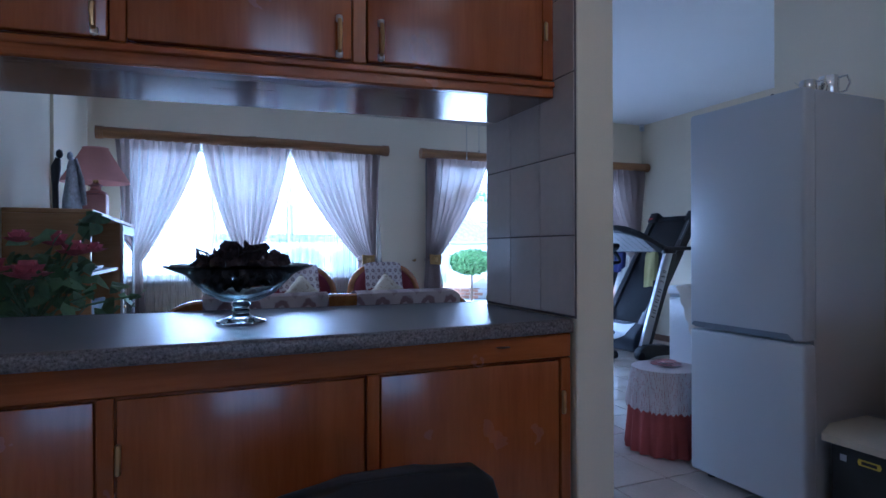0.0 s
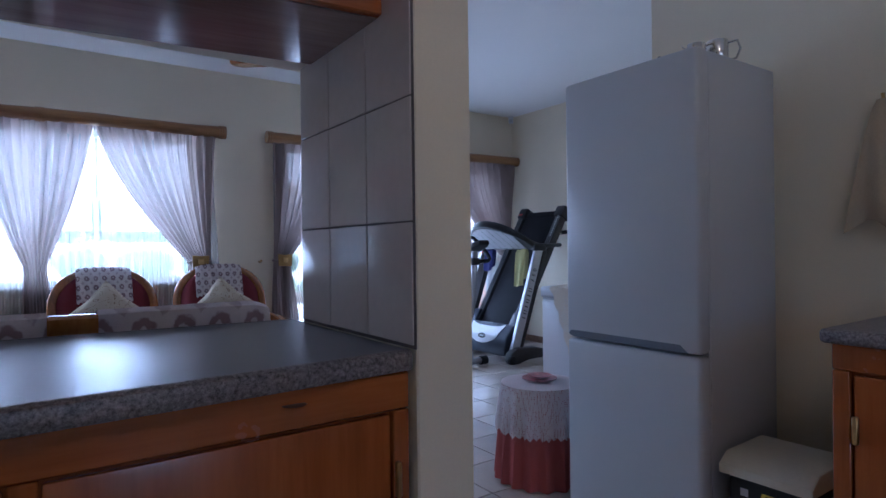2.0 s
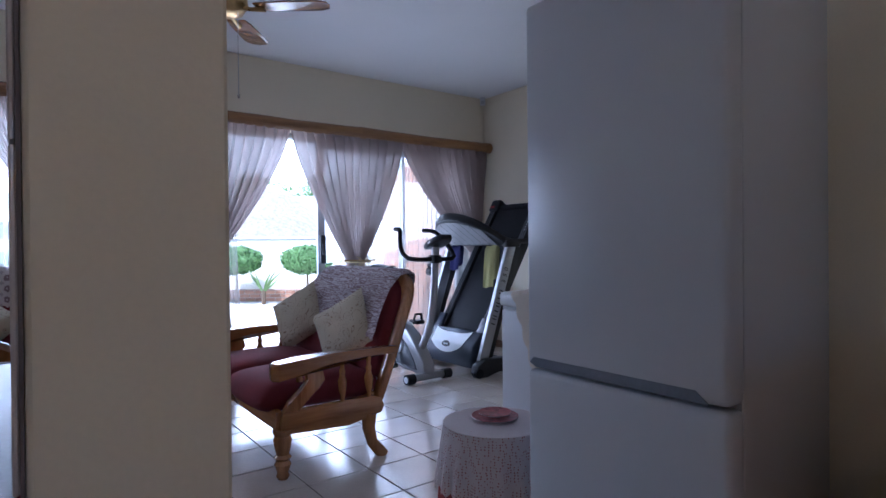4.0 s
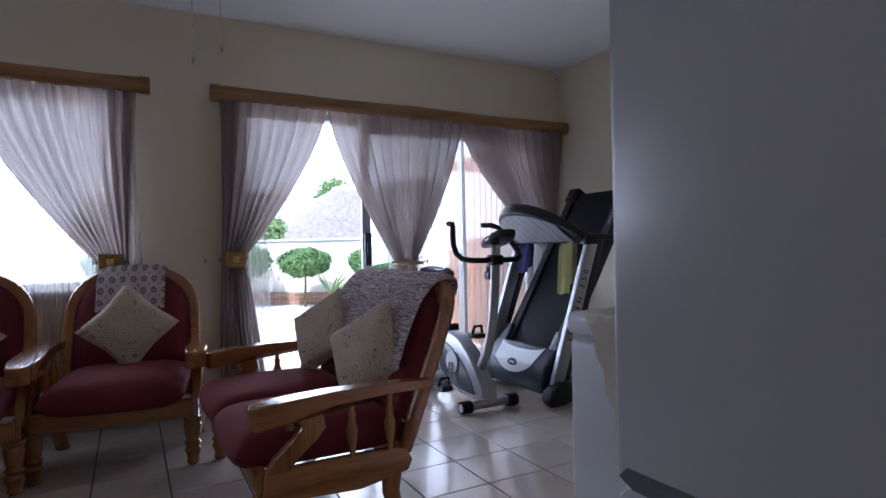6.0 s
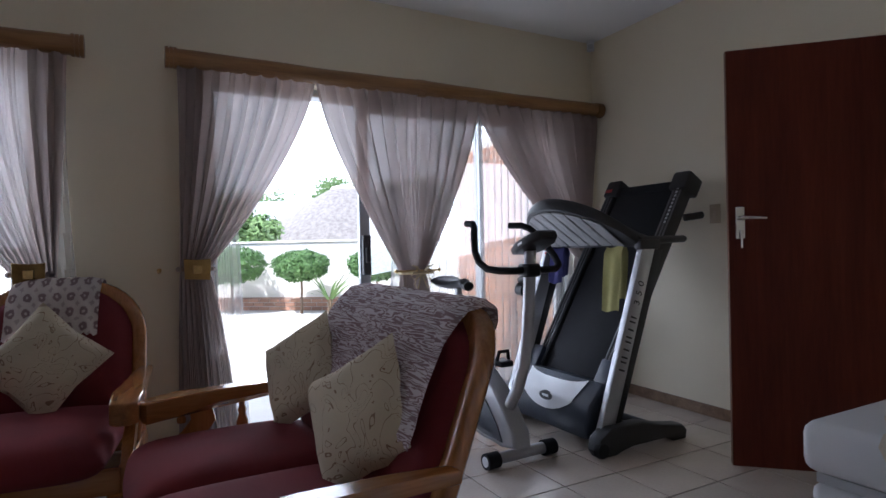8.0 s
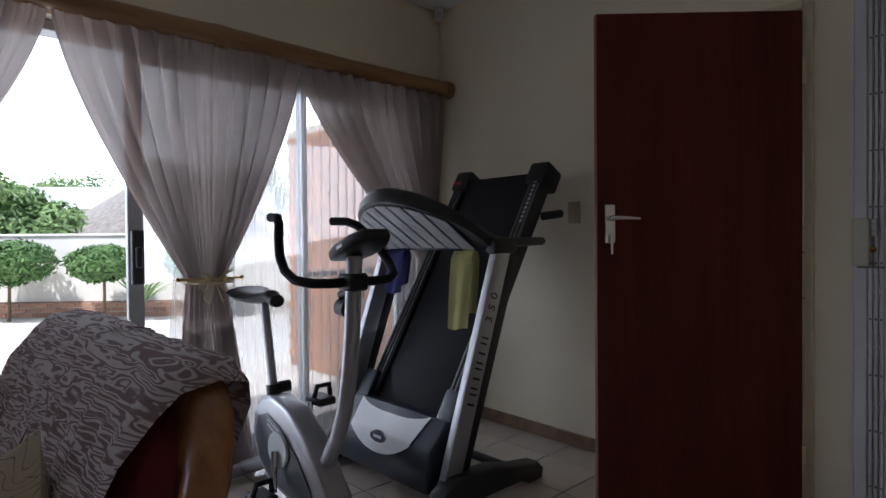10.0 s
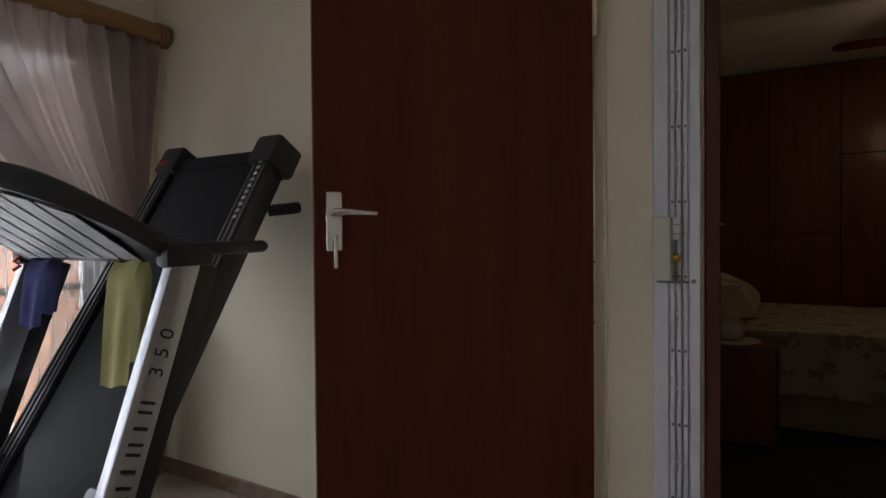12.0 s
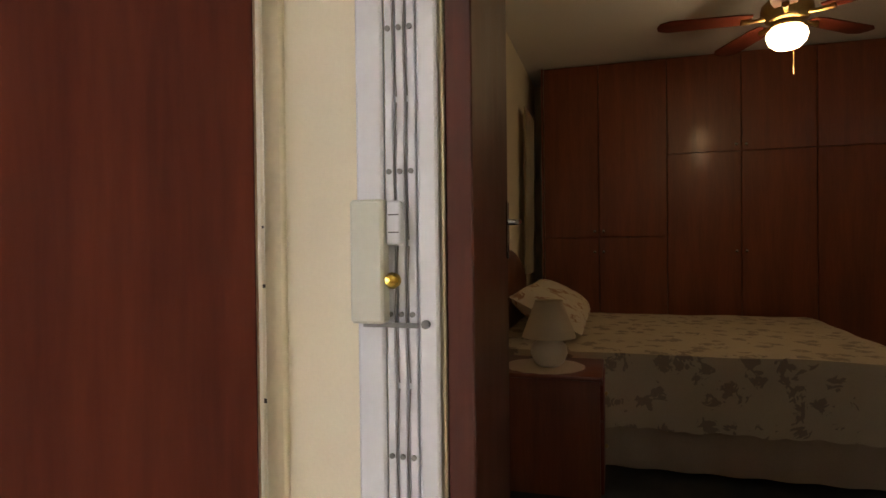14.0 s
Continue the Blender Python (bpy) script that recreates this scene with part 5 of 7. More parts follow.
def hood_point(y, z, off):
    """A point on the hood's sloping front, lifted off by a little."""
    for (xa, za), (xb, zb) in zip(FRONT, FRONT[1:]):
        if z <= zb or zb > 0.3:
            f = (z - za) / (zb - za)
            nrm = Vector((-(zb - za), 0, xb - xa)).normalized()
            return Vector((xa + (xb - xa) * f, y, z)) + nrm * off


bm = B()
rows = []
for j in range(15):
    v = j / 14
    row = []
    for i in range(25):
        u = i / 12 - 1
        lo, hi = 0.155 + 0.075 * abs(u) ** 2.2, 0.343 - 0.030 * (1 - abs(u) ** 3)
        row.append(hood_point(u * (0.225 + 0.035 * v), lo + (hi - lo) * v, 0.007))
    rows.append(row)
sheet(bm, rows)
part("hood_panel", bm, mat("pale_silver_panel", (0.80, 0.82, 0.84), 0.35, 0.0, var=0.04), tm, "pale silver hood panel")
for r, off, m_, nm in ((1.0, 0.0085, GREYD, "badge_rim"), (0.86, 0.0105, BLACKP, "badge")):
    bm = B()
    bm.faces.new([bm.verts.new(hood_point(0.062 * r * math.cos(k * math.tau / 24), 0.222 + 0.024 * r * math.sin(k * math.tau / 24), off)) for k in range(24)])
    part(nm, bm, m_, tm, "oval black maker's badge")
bm = B()
bm.faces.new([bm.verts.new(hood_point(y, z, 0.0118)) for y, z in ((-0.03, 0.216), (0.03, 0.216), (0.03, 0.229), (-0.03, 0.229))])
part("badge_bar", bm, GREYP, tm)
for s in (-1, 1):
    y0, y1 = sorted((s * 0.262, s * 0.362))
    deck_box("hood_shoulder", 0.10, 0.225, y0, y1, -0.06, 0.055, HOODP, 0.012, "black shoulder of the motor hood")
# base frame
for s in (-1, 1):
    y = s * 0.418
    bm = B()
    prof = [(0.00, 0.0), (-0.03, 0.04), (-0.01, 0.10), (0.08, 0.15), (0.35, 0.145), (0.52, 0.105), (0.70, 0.085), (0.74, 0.05), (0.73, 0.0), (0.62, 0.0), (0.55, 0.045), (0.25, 0.045), (0.12, 0.0)]
    slab(bm, [(x * 0.87 - 0.04, y - 0.045 + s * 0.03, z) for x, z in prof], (0, 0.09, 0), 0.012, 2)
    part("base_foot", bm, BLACKP, tm, "black moulded base foot")
    # upright
    a, b = Vector((0.045, y, 0.10)), Vector((0.392, y, 1.10))
    bm = B()
    w = Vector((0.045, 0, -0.014))
    for p, q in ((a, b),):
        vs = [p - w + Vector((0, -0.022, 0)), p + w + Vector((0, -0.022, 0)), q + w + Vector((0, -0.022, 0)), q - w + Vector((0, -0.022, 0))]
        slab(bm, vs, (0, 0.044, 0), 0.008, 2)
    up_ = part("upright", bm, SILVER, tm, "silver upright")
    bm = B()
    slab(bm, [a + w * 1.02 + Vector((0, -0.015, 0)), a + w * 1.9 + Vector((0, -0.015, 0)), b + w * 2.4 + Vector((0, -0.015, 0)), b + w * 1.02 + Vector((0, -0.015, 0))], (0, 0.03, 0), 0.004)
    part("upright_back", bm, BLACKP, up_)
    if s < 0:
        # raised model lettering: plain bars for the name, then the number
        d = (b - a).normalized()
        side = Vector((1, 0, 0)) - d * d.x
        side.normalize()
        for k in range(6):
            c0 = a + d * (0.33 + 0.056 * k)
            bm = B()
            for (u0, u1, v0, v1) in ((-0.022, 0.022, 0.0, 0.009), (-0.022, 0.022, 0.026, 0.035)) if k % 2 else ((-0.022, 0.022, 0.012, 0.022),):
                slab(bm, [c0 + side * u + d * v + Vector((0, -0.0222, 0)) for u, v in ((u0, v0), (u1, v0), (u1, v1), (u0, v1))], (0, -0.0012, 0))
            part("name_bar", bm, BLACKP, up_)
        for k, chx in enumerate("350"):
            cu = bpy.data.curves.new("digit", "FONT")
            cu.body, cu.size, cu.extrude, cu.align_x, cu.align_y = chx, 0.062, 0.0008, "CENTER", "CENTER"
            tmp = new("digit", cu)
            me = bpy.data.meshes.new_from_object(tmp)
            bpy.data.objects.remove(tmp)
            me.materials.append(BLACKP)
            dg = new("digit", me)
            dg.parent = up_
            c0 = a + d * (0.725 + 0.054 * k)
            dg.matrix_basis = Matrix.Translation(c0 + Vector((0, -0.0235, 0))) @ Matrix((( d.x, -side.x, 0, 0), (0, 0, -1, 0), (d.z, -side.z, 0, 0), (0, 0, 0, 1))).normalized()
part("cross_bar", tube(B(), [(0.10, -0.40, 0.07), (0.10, 0.40, 0.07)], 0.03, 12), BLACKP, tm)
part("rear_bar", tube(B(), [(0.46, -0.40, 0.06), (0.46, 0.40, 0.06)], 0.022, 12), BLACKP, tm)
# wheels
for s in (-1, 1):
    wb = B()
    lathe(wb, [(0.02, -0.02), (0.038, -0.018), (0.042, 0), (0.038, 0.018), (0.02, 0.02)], 16)
    wh = part("wheel", wb, BLACKR, tm)
    wh.matrix_basis = pose(-0.035, s * 0.48, 0.042, 90, 0, 0)
# console: a dished black shell on a broad sloping tray, its pale ribbed underside towards the room
def tray(y):
    """The console's outer rim and its lower edge at a place across it."""
    bell = max(math.cos(min(abs(y) / 0.425, 1.0) * math.pi / 2), 0.0) ** 0.5
    return Vector((0.33 - 0.345 * bell, y, 1.105 + 0.215 * bell)), Vector((0.335, y, 1.090)), bell


bm = B()
rows = []
for j in range(29):
    y = -0.425 + 0.85 * j / 28
    rim, low, bell = tray(y)
    lift = Vector((0.050, 0, 0.068)) * (0.30 + 0.70 * bell)
    back = Vector((0.475, y, 1.125 + 0.015 * bell))
    rows.append([rim, rim + lift * 0.45 + Vector((-0.020, 0, 0.004)) * bell, rim + lift * 0.9 + Vector((-0.006, 0, 0.004)) * bell, rim + lift + Vector((0.03, 0, -0.006)) * bell,
                 (rim + back) * 0.5 + lift * 0.45, back + Vector((-0.04, 0, 0.020)), back, back + Vector((-0.03, 0, -0.04)), low, low * 0.5 + rim * 0.5 + Vector((0.010, 0, 0.012)) * bell])
sheet(bm, rows, closed=True)
bm.verts.ensure_lookup_table()
bm.faces.new(list(bm.verts)[:10])
bm.faces.new(list(bm.verts)[-10:][::-1])
part("console", bm, BLACKP, tm, "black dished console", angle=50)
UNDER = mat("underside_grey", (0.24, 0.24, 0.245), 0.5, var=0.08)
edges_y = [-0.33 + 0.0945 * k for k in range(8)]
for ya, yb in zip(edges_y, edges_y[1:]):
    bm = B()
    rows = []
    for y in (ya + 0.008, (ya + yb) / 2, yb - 0.008):
        rim, low, bell = tray(y)
        off = Vector((-0.0035, 0, -0.0050))
        mid = low * 0.5 + rim * 0.5
        rows.append([rim * 0.93 + low * 0.07 + off, mid + off, low * 0.93 + rim * 0.07 + off, low * 0.93 + rim * 0.07 + off * 0.2, mid + off * 0.2, rim * 0.93 + low * 0.07 + off * 0.2])
    sheet(bm, rows, closed=True)
    part("underside_rib", bm, UNDER, tm, "pale grey ribbed underside", angle=30)
for s in (-1, 1):
    bm = B()
    tube(bm, [(0.33, s * 0.415, 1.125), (0.47, s * 0.42, 1.128), (0.69, s * 0.42, 1.132), (0.705, s * 0.42, 1.132)], [0.026, 0.023, 0.021, 0.014], 12)
    part("hand_grip", bm, BLACKP, tm, "black foam hand grip")
    part("upright_cap", box(B(), 0.315, 0.475, s * 0.418 - 0.03, s * 0.418 + 0.03, 1.075, 1.135, 0.015, 2), BLACKP, tm)
bm = B()
tube(bm, [(0.80, -0.34, 1.26), (0.87, -0.38, 1.27), (0.90, -0.385, 1.275)], 0.022, 10)
part("lock_knob", bm, BLACKP, tm)
part("safety_cord", tube(B(), [(0.300, 0.345, 1.105), (0.285, 0.355, 1.085), (0.295, 0.335, 1.07), (0.275, 0.345, 1.055)], 0.006, 6), mat("red_cord", (0.5, 0.02, 0.02), 0.5), tm, "red safety cord")


def hung_cloth(name, m, w, drop_a, drop_b, material, label, seed):
    rows = []
    for k in range(27):
        s = k / 26
        L = s * (drop_a + drop_b)
        rows.append([])
        for i in range(13):
            u = i / 12
            if L < drop_a:
                x, z = -0.028, -(drop_a - L)
            else:
                x, z = 0.028, -(L - drop_a)
            t = min(abs(L - drop_a) / 0.03, 1)
            x = x * t
            z = z + 0.022 * (1 - t)
            rows[-1].append((x + 0.006 * math.sin(u * 9 + seed + s * 2) * min(abs(z) * 6, 1), (u - 0.5) * w * (1 - 0.12 * min(abs(z) * 2, 1) * math.sin(seed)), z + 0.008 * math.sin(u * 5 + seed)))
    return solo(name, sheet(B(), rows), material, label, "towel", "towels on the treadmill", m=m)


hung_cloth("hand_towel", pose(4.645, 5.675, 1.088, 0, 0, 0) @ pose(0, 0, 0, 0, 5, 0), 0.135, 0.37, 0.30, TOWELY, "olive yellow towel hung from the treadmill's console", 1)
hung_cloth("hand_towel", pose(4.645, 6.175, 1.088, 0, 0, 0) @ pose(0, 0, 0, 0, 6, 0), 0.13, 0.23, 0.18, TOWELB, "navy blue towel hung from the treadmill's console", 2)

# ---------------------------------------------------------------- exercise bike, facing -y in its own axes
bk = thing("exercise_bike", pose(3.888, 5.97, 0, 0, 0, 2), "silver and black upright exercise bike", "exercise bike")
for y, w in ((-0.345, 0.185), (0.46, 0.185)):
    bar = part("stabiliser", tube(B(), [(-w, y, 0.045), (w, y, 0.045)], 0.030, 14), SILVER, bk, "silver floor stabiliser")
    for s in (-1, 1):
        cap = part("end_cap", tube(B(), [(s * (w - 0.04), y, 0.042), (s * (w + 0.035), y, 0.042)], 0.040, 16), BLACKR, bar, "black rubber end cap")
        part("cap_disc", tube(B(), [(s * (w + 0.0351), y, 0.042), (s * (w + 0.0365), y, 0.042)], 0.026, 16), GREYP, bar)
# flywheel shell
prof = [(-0.375, 0.075), (-0.345, 0.15), (-0.285, 0.25), (-0.18, 0.36), (-0.05, 0.445), (0.08, 0.475), (0.17, 0.46), (0.235, 0.39), (0.255, 0.30), (0.22, 0.19), (0.12, 0.10), (-0.06, 0.06), (-0.25, 0.06)]
part("shell", slab(B(), [(-0.055, y, z) for y, z in prof], (0.11, 0, 0), 0.022, 3), SILVER, bk, "silver flywheel shell")
inner = [(-0.27, 0.085), (-0.22, 0.17), (-0.13, 0.27), (0.0, 0.36), (0.11, 0.40), (0.185, 0.375), (0.215, 0.30), (0.18, 0.20), (0.08, 0.12), (-0.10, 0.09)]
for s in (-1, 1):
    part("shell_panel", slab(B(), [(s * 0.0555, y, z) for y, z in inner], (s * 0.006, 0, 0), 0.003), mat("dark_blue_grey_panel", (0.05, 0.055, 0.07), 0.35, var=0.1), bk, "dark side panel")
    part("crank_disc", tube(B(), [(s * 0.062, 0.0, 0.27), (s * 0.075, 0.0, 0.27)], 0.075, 22), GREYP, bk)
    part("crank_arm", tube(B(), [(s * 0.085, 0, 0.27), (s * 0.10, 0.02 * s, 0.27 + s * 0.165)], 0.013, 8), CHROME, bk)
    ped = part("pedal", box(B(), min(s * 0.11, s * 0.20), max(s * 0.11, s * 0.20), 0.02 * s - 0.06, 0.02 * s + 0.06, 0.25 + s * 0.165, 0.285 + s * 0.165, 0.008), BLACKP, bk)
    part("strap", tube(B(), [(s * 0.115, 0.02 * s - 0.01, 0.285 + s * 0.165), (s * 0.125, 0.02 * s - 0.02, 0.335 + s * 0.165), (s * 0.185, 0.02 * s - 0.02, 0.335 + s * 0.165), (s * 0.198, 0.02 * s - 0.01, 0.285 + s * 0.165)], 0.012, 6), BLACKR, ped)
    bm = B()
    for k in range(2):
        slab(bm, [(s * 0.0618, y, z) for y, z in ((-0.02, 0.300 + 0.028 * k), (0.10, 0.352 + 0.020 * k), (0.10, 0.362 + 0.020 * k), (-0.02, 0.310 + 0.028 * k))], (s * 0.001, 0, 0))
    part("print_bar", bm, GREYP, bk)
part("leg_front", tube(B(), [(0, -0.345, 0.05), (0, -0.30, 0.14)], 0.03, 10), SILVER, bk)
part("leg_rear", tube(B(), [(0, 0.20, 0.16), (0, 0.455, 0.055)], 0.03, 10), SILVER, bk)
part("front_post", tube(B(), [(0, y, z) for y, z in ((-0.20, 0.20), (-0.262, 0.27), (-0.335, 0.38), (-0.385, 0.50), (-0.415, 0.64), (-0.435, 0.80), (-0.455, 1.085))], 0.031, 14), SILVER, bk, "silver handlebar post")
part("seat_post", tube(B(), [(0, 0.145, 0.43), (0, 0.235, 0.88)], 0.020, 12), SILVER, bk)
part("post_collar", tube(B(), [(0, 0.146, 0.435), (0, 0.160, 0.505)], 0.032, 12), BLACKP, bk)
part("adjust_knob", tube(B(), [(0.02, 0.156, 0.488), (0.075, 0.146, 0.490)], 0.026, 14), BLACKP, bk)
bm = B()
rows = []
for j in range(13):
    v = j / 12
    y = 0.115 + 0.27 * v
    w = 0.035 + 0.075 * max(v - 0.25, 0) / 0.75 + 0.02 * v
    if v > 0.9:
        w *= 0.85
    zt = 0.915 + 0.012 * math.cos(v * 5) + 0.015 * v
    ring = []
    for k in range(12):
        a = k * math.tau / 12
        ring.append((w * math.cos(a), y, zt - 0.028 + 0.028 * math.sin(a) - (0.02 if v < 0.1 else 0)))
    rows.append(ring)
sheet(bm, rows, closed=True)
bm.verts.ensure_lookup_table()
bm.faces.new(list(bm.verts)[:12])
bm.faces.new(list(bm.verts)[-12:][::-1])
part("saddle", bm, BLACKP, bk, "black padded saddle")
bm = B()
slab(bm, [(-0.065, -0.395, 1.060), (-0.090, -0.46, 1.082), (-0.085, -0.55, 1.118), (-0.055, -0.60, 1.142), (0.055, -0.60, 1.142), (0.085, -0.55, 1.118), (0.090, -0.46, 1.082), (0.065, -0.395, 1.060)], (0, 0.018, 0.045), 0.016, 3)
part("console", bm, BLACKP, bk, "black console pod")
part("console_screen", slab(B(), [(-0.05, -0.460, 1.1335), (0.05, -0.460, 1.1335), (0.05, -0.520, 1.1585), (-0.05, -0.520, 1.1585)], (0, 0.002, 0.004)), GREYP, bk)
for x in (-0.0865, 0.0865):
    part("console_label", slab(B(), [(x, -0.47, 1.108), (x, -0.50, 1.120), (x, -0.50, 1.131), (x, -0.47, 1.119)], (0.003 if x > 0 else -0.003, 0, 0)), GREYP, bk)
for s in (-1, 1):
    pts = [(0.0, -0.445, 0.990), (s * 0.085, -0.435, 0.986), (s * 0.14, -0.39, 0.987), (s * 0.162, -0.31, 0.996), (s * 0.167, -0.245, 1.030), (s * 0.167, -0.210, 1.085), (s * 0.165, -0.200, 1.150), (s * 0.160, -0.196, 1.205), (s * 0.153, -0.172, 1.230), (s * 0.143, -0.100, 1.234)]
    if s > 0:
        pts = [(0.0, -0.445, 0.990), (0.10, -0.440, 0.986), (0.19, -0.420, 0.988), (0.245, -0.385, 1.005), (0.262, -0.340, 1.045), (0.250, -0.295, 1.100), (0.220, -0.250, 1.165), (0.190, -0.215, 1.205), (0.165, -0.175, 1.222), (0.138, -0.105, 1.224)]
    part("handlebar", tube(B(), pts, 0.018, 12), BLACKR, bk, "black foam handlebar")
part("clamp", box(B(), -0.042, 0.042, -0.49, -0.40, 0.955, 1.020, 0.01), BLACKP, bk)
part("tension_knob", tube(B(), [(0.0, -0.415, 0.885), (0.0, -0.365, 0.890)], 0.034, 16), BLACKP, bk, "black tension knob")
part("clamp_knob", tube(B(), [(0.0, -0.42, 0.945), (0.0, -0.365, 0.935)], 0.016, 12), BLACKP, bk)

# ---------------------------------------------------------------- chest freezer with its cloth
fz = thing("chest_freezer", pose(2.825, 3.062, 0), "white chest freezer with a lace cloth on its lid", "freezer")
part("body", box(B(), 0.006, 1.10, 0.004, 0.512, 0.03, 0.835, 0.012, 3), WHITE, fz)
part("seal", box(B(), 0.012, 1.094, 0.01, 0.506, 0.8352, 0.846), GREYP, fz, smooth=False)
part("lid", box(B(), 0.0, 1.106, 0.0, 0.520, 0.8462, 0.905, 0.016, 3), WHITE, fz)
for x in (0.06, 1.04):
    for y in (0.05, 0.46):
        part("foot", lathe(B(), [(0.025, 0), (0.025, 0.03)], 10, (x, y, 0)), BLACKP, fz)
part("lid_grip", box(B(), 0.45, 0.65, 0.5205, 0.545, 0.86, 0.885, 0.006), GREYP, fz)
# lace cloth laid cornerwise, one corner hanging down the side
bm = B()
n = 72
grid = {}
for j in range(n + 1):
    for i in range(n + 1):
        u, v = -0.08 + (2 * i / n - 1) * 0.54, (2 * j / n - 1) * 0.46
        x = 0.265 + u * 0.927 - v * 0.375
        y = 0.035 + u * 0.375 + v * 0.927
        if y < 0.004:
            continue
        edge = min(i, n - i, j, n - j)
        z = 0.909 + 0.003 * noise.noise(Vector((x * 9, y * 9, 2)))
        if x < -0.008:
            d = -0.008 - x
            z -= d
            x = -0.013 - 0.004 * (1 + math.sin(y * 27 + 3 * d)) * min(d * 4, 1)
        if y > 0.522:
            z -= y - 0.522
            y = 0.528 + 0.004 * math.sin(x * 30)
        elif edge == 0:
            y += 0.012 * abs(math.sin((i + j) * 0.52))
            z -= 0.008 * abs(math.sin((i + j) * 0.52)) if x < 0 else 0.0
        grid[i, j] = bm.verts.new((x, y, z))
for j in range(n):
    for i in range(n):
        q = [(i, j), (i + 1, j), (i + 1, j + 1), (i, j + 1)]
        if all(k in grid for k in q):
            # rows of open squares one hand in from the scalloped hem
            ring = min(i, n - 1 - i, j, n - 1 - j)
            if ring == 13 and (i + j) % 2 == 0:
                continue
            bm.faces.new([grid[k] for k in q])
solo("lace_cloth", bm, LACE, "white crochet lace cloth draped over the freezer's corner", "tablecloth", m=pose(2.825, 3.062, 0))

# ---------------------------------------------------------------- small round table with two cloths
TX, TY = 2.615, 3.375
tb = thing("round_side_table", pose(TX, TY, 0), "small round side table hidden under tablecloths", "side table")
part("tabletop", lathe(B(), [(0.175, 0.435), (0.178, 0.44), (0.178, 0.45), (0.17, 0.452)], 30), OAK, tb)
part("pedestal", lathe(B(), [(0.13, 0), (0.12, 0.02), (0.03, 0.05), (0.028, 0.40), (0.07, 0.434)], 16), OAK, tb)


def skirt(name, r0, r1, z0, z1, waves, amp, material, label, seed, scallop=0.0):
    bm = B()
    rows = [[(TX + 0.02 * math.cos(a), TY + 0.02 * math.sin(a), z1) for a in [k * math.tau / 96 for k in range(96)]]]
    for j in range(14):
        v = j / 13
        row = []
        for k in range(96):
            a = k * math.tau / 96
            r = r0 + (r1 - r0) * v ** 0.8 + amp * v * math.sin(waves * a + seed + 0.5 * math.sin(2 * a))
            z = z1 - 0.006 * (v > 0) - (z1 - z0) * v
            if j == 13:
                z -= scallop * abs(math.sin(a * 24))
            row.append((TX + r * math.cos(a), TY + r * math.sin(a), z))
        if j == 0:
            row = [(x, y, z1) for x, y, z in row]
        rows.append(row)
    sheet(bm, rows, closed=True)
    bm.verts.ensure_lookup_table()
    return solo(name, bm, material, label, "tablecloth", "cloths on the side table")


skirt("red_tablecloth", 0.181, 0.215, 0.012, 0.4545, 17, 0.014, RASPBERRY, "dusty red tablecloth hanging to the floor in folds", 1)
skirt("lace_tablecloth", 0.186, 0.212, 0.255, 0.460, 17, 0.012, NETTING, "pinkish white crochet cloth with scalloped hem", 1.0, 0.015)
for r, z, label in ((0.085, 0.461, "white plate with red patterned rim"), (0.06, 0.474, "small dish with red patterned rim")):
    pl_ = thing("plate", pose(TX + 0.02, TY + 0.02, z), label, "plate", "stacked plates")
    part("dish", lathe(B(), [(r * 0.55, 0), (r * 0.62, 0.003), (r, 0.010), (r * 1.0, 0.012), (r * 0.6, 0.006), (r * 0.05, 0.005)], 36), WHITE, pl_)
    part("rim", lathe(B(), [(r * 0.80, 0.0085), (r * 1.004, 0.0115), (r * 1.004, 0.0135), (r * 0.80, 0.0105)], 36), mat("red_floral_rim", (0.36, 0.10, 0.11), 0.3, var=0.7, scale=60), pl_, "red floral rim")

# ---------------------------------------------------------------- wall unit along the west wall
un = thing("wall_unit", pose(-0.675, 4.12, 0), "orange-brown wall unit with open shelves and a glass door", "wall unit")
UL, UD = 1.86, 0.36
part("side_panel", box(B(), 0, UD, 0.0, 0.022, 0, 1.31, 0.002), UNITW, un, smooth=False)
part("side_panel", box(B(), 0, UD, UL - 0.022, UL, 0, 1.31, 0.002), UNITW, un, smooth=False)
part("top_board", box(B(), 0, UD + 0.01, -0.005, UL + 0.005, 1.3105, 1.333, 0.003), UNITW, un, smooth=False)
part("bottom_board", box(B(), 0.012, UD, 0.0225, UL - 0.0225, 0.06, 0.085), UNITW, un, smooth=False)
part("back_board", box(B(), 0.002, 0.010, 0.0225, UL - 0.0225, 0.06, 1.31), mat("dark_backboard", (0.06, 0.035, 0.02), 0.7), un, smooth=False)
part("divider", box(B(), 0.012, UD, 1.12, 1.14, 0.0855, 1.31), UNITW, un, smooth=False)
part("shelf", box(B(), 0.012, UD - 0.01, 0.0225, 1.1195, 1.00, 1.018), GREYP, un, "pale shelf edge", smooth=False)
part("shelf", box(B(), 0.012, UD - 0.01, 0.0225, 1.1195, 0.45, 0.47), UNITW, un, smooth=False)
gd = part("glass_door", box(B(), UD + 0.002, UD + 0.018, 1.13, 1.19, 0.09, 1.30, 0.002), GREYP, un, "pale framed glass door")
for y0, y1, z0, z1 in ((1.80, 1.855, 0.09, 1.30), (1.1905, 1.7995, 0.09, 0.15), (1.1905, 1.7995, 1.24, 1.30)):
    part("door_frame", box(B(), UD + 0.002, UD + 0.018, y0, y1, z0, z1, 0.002), GREYP, gd)
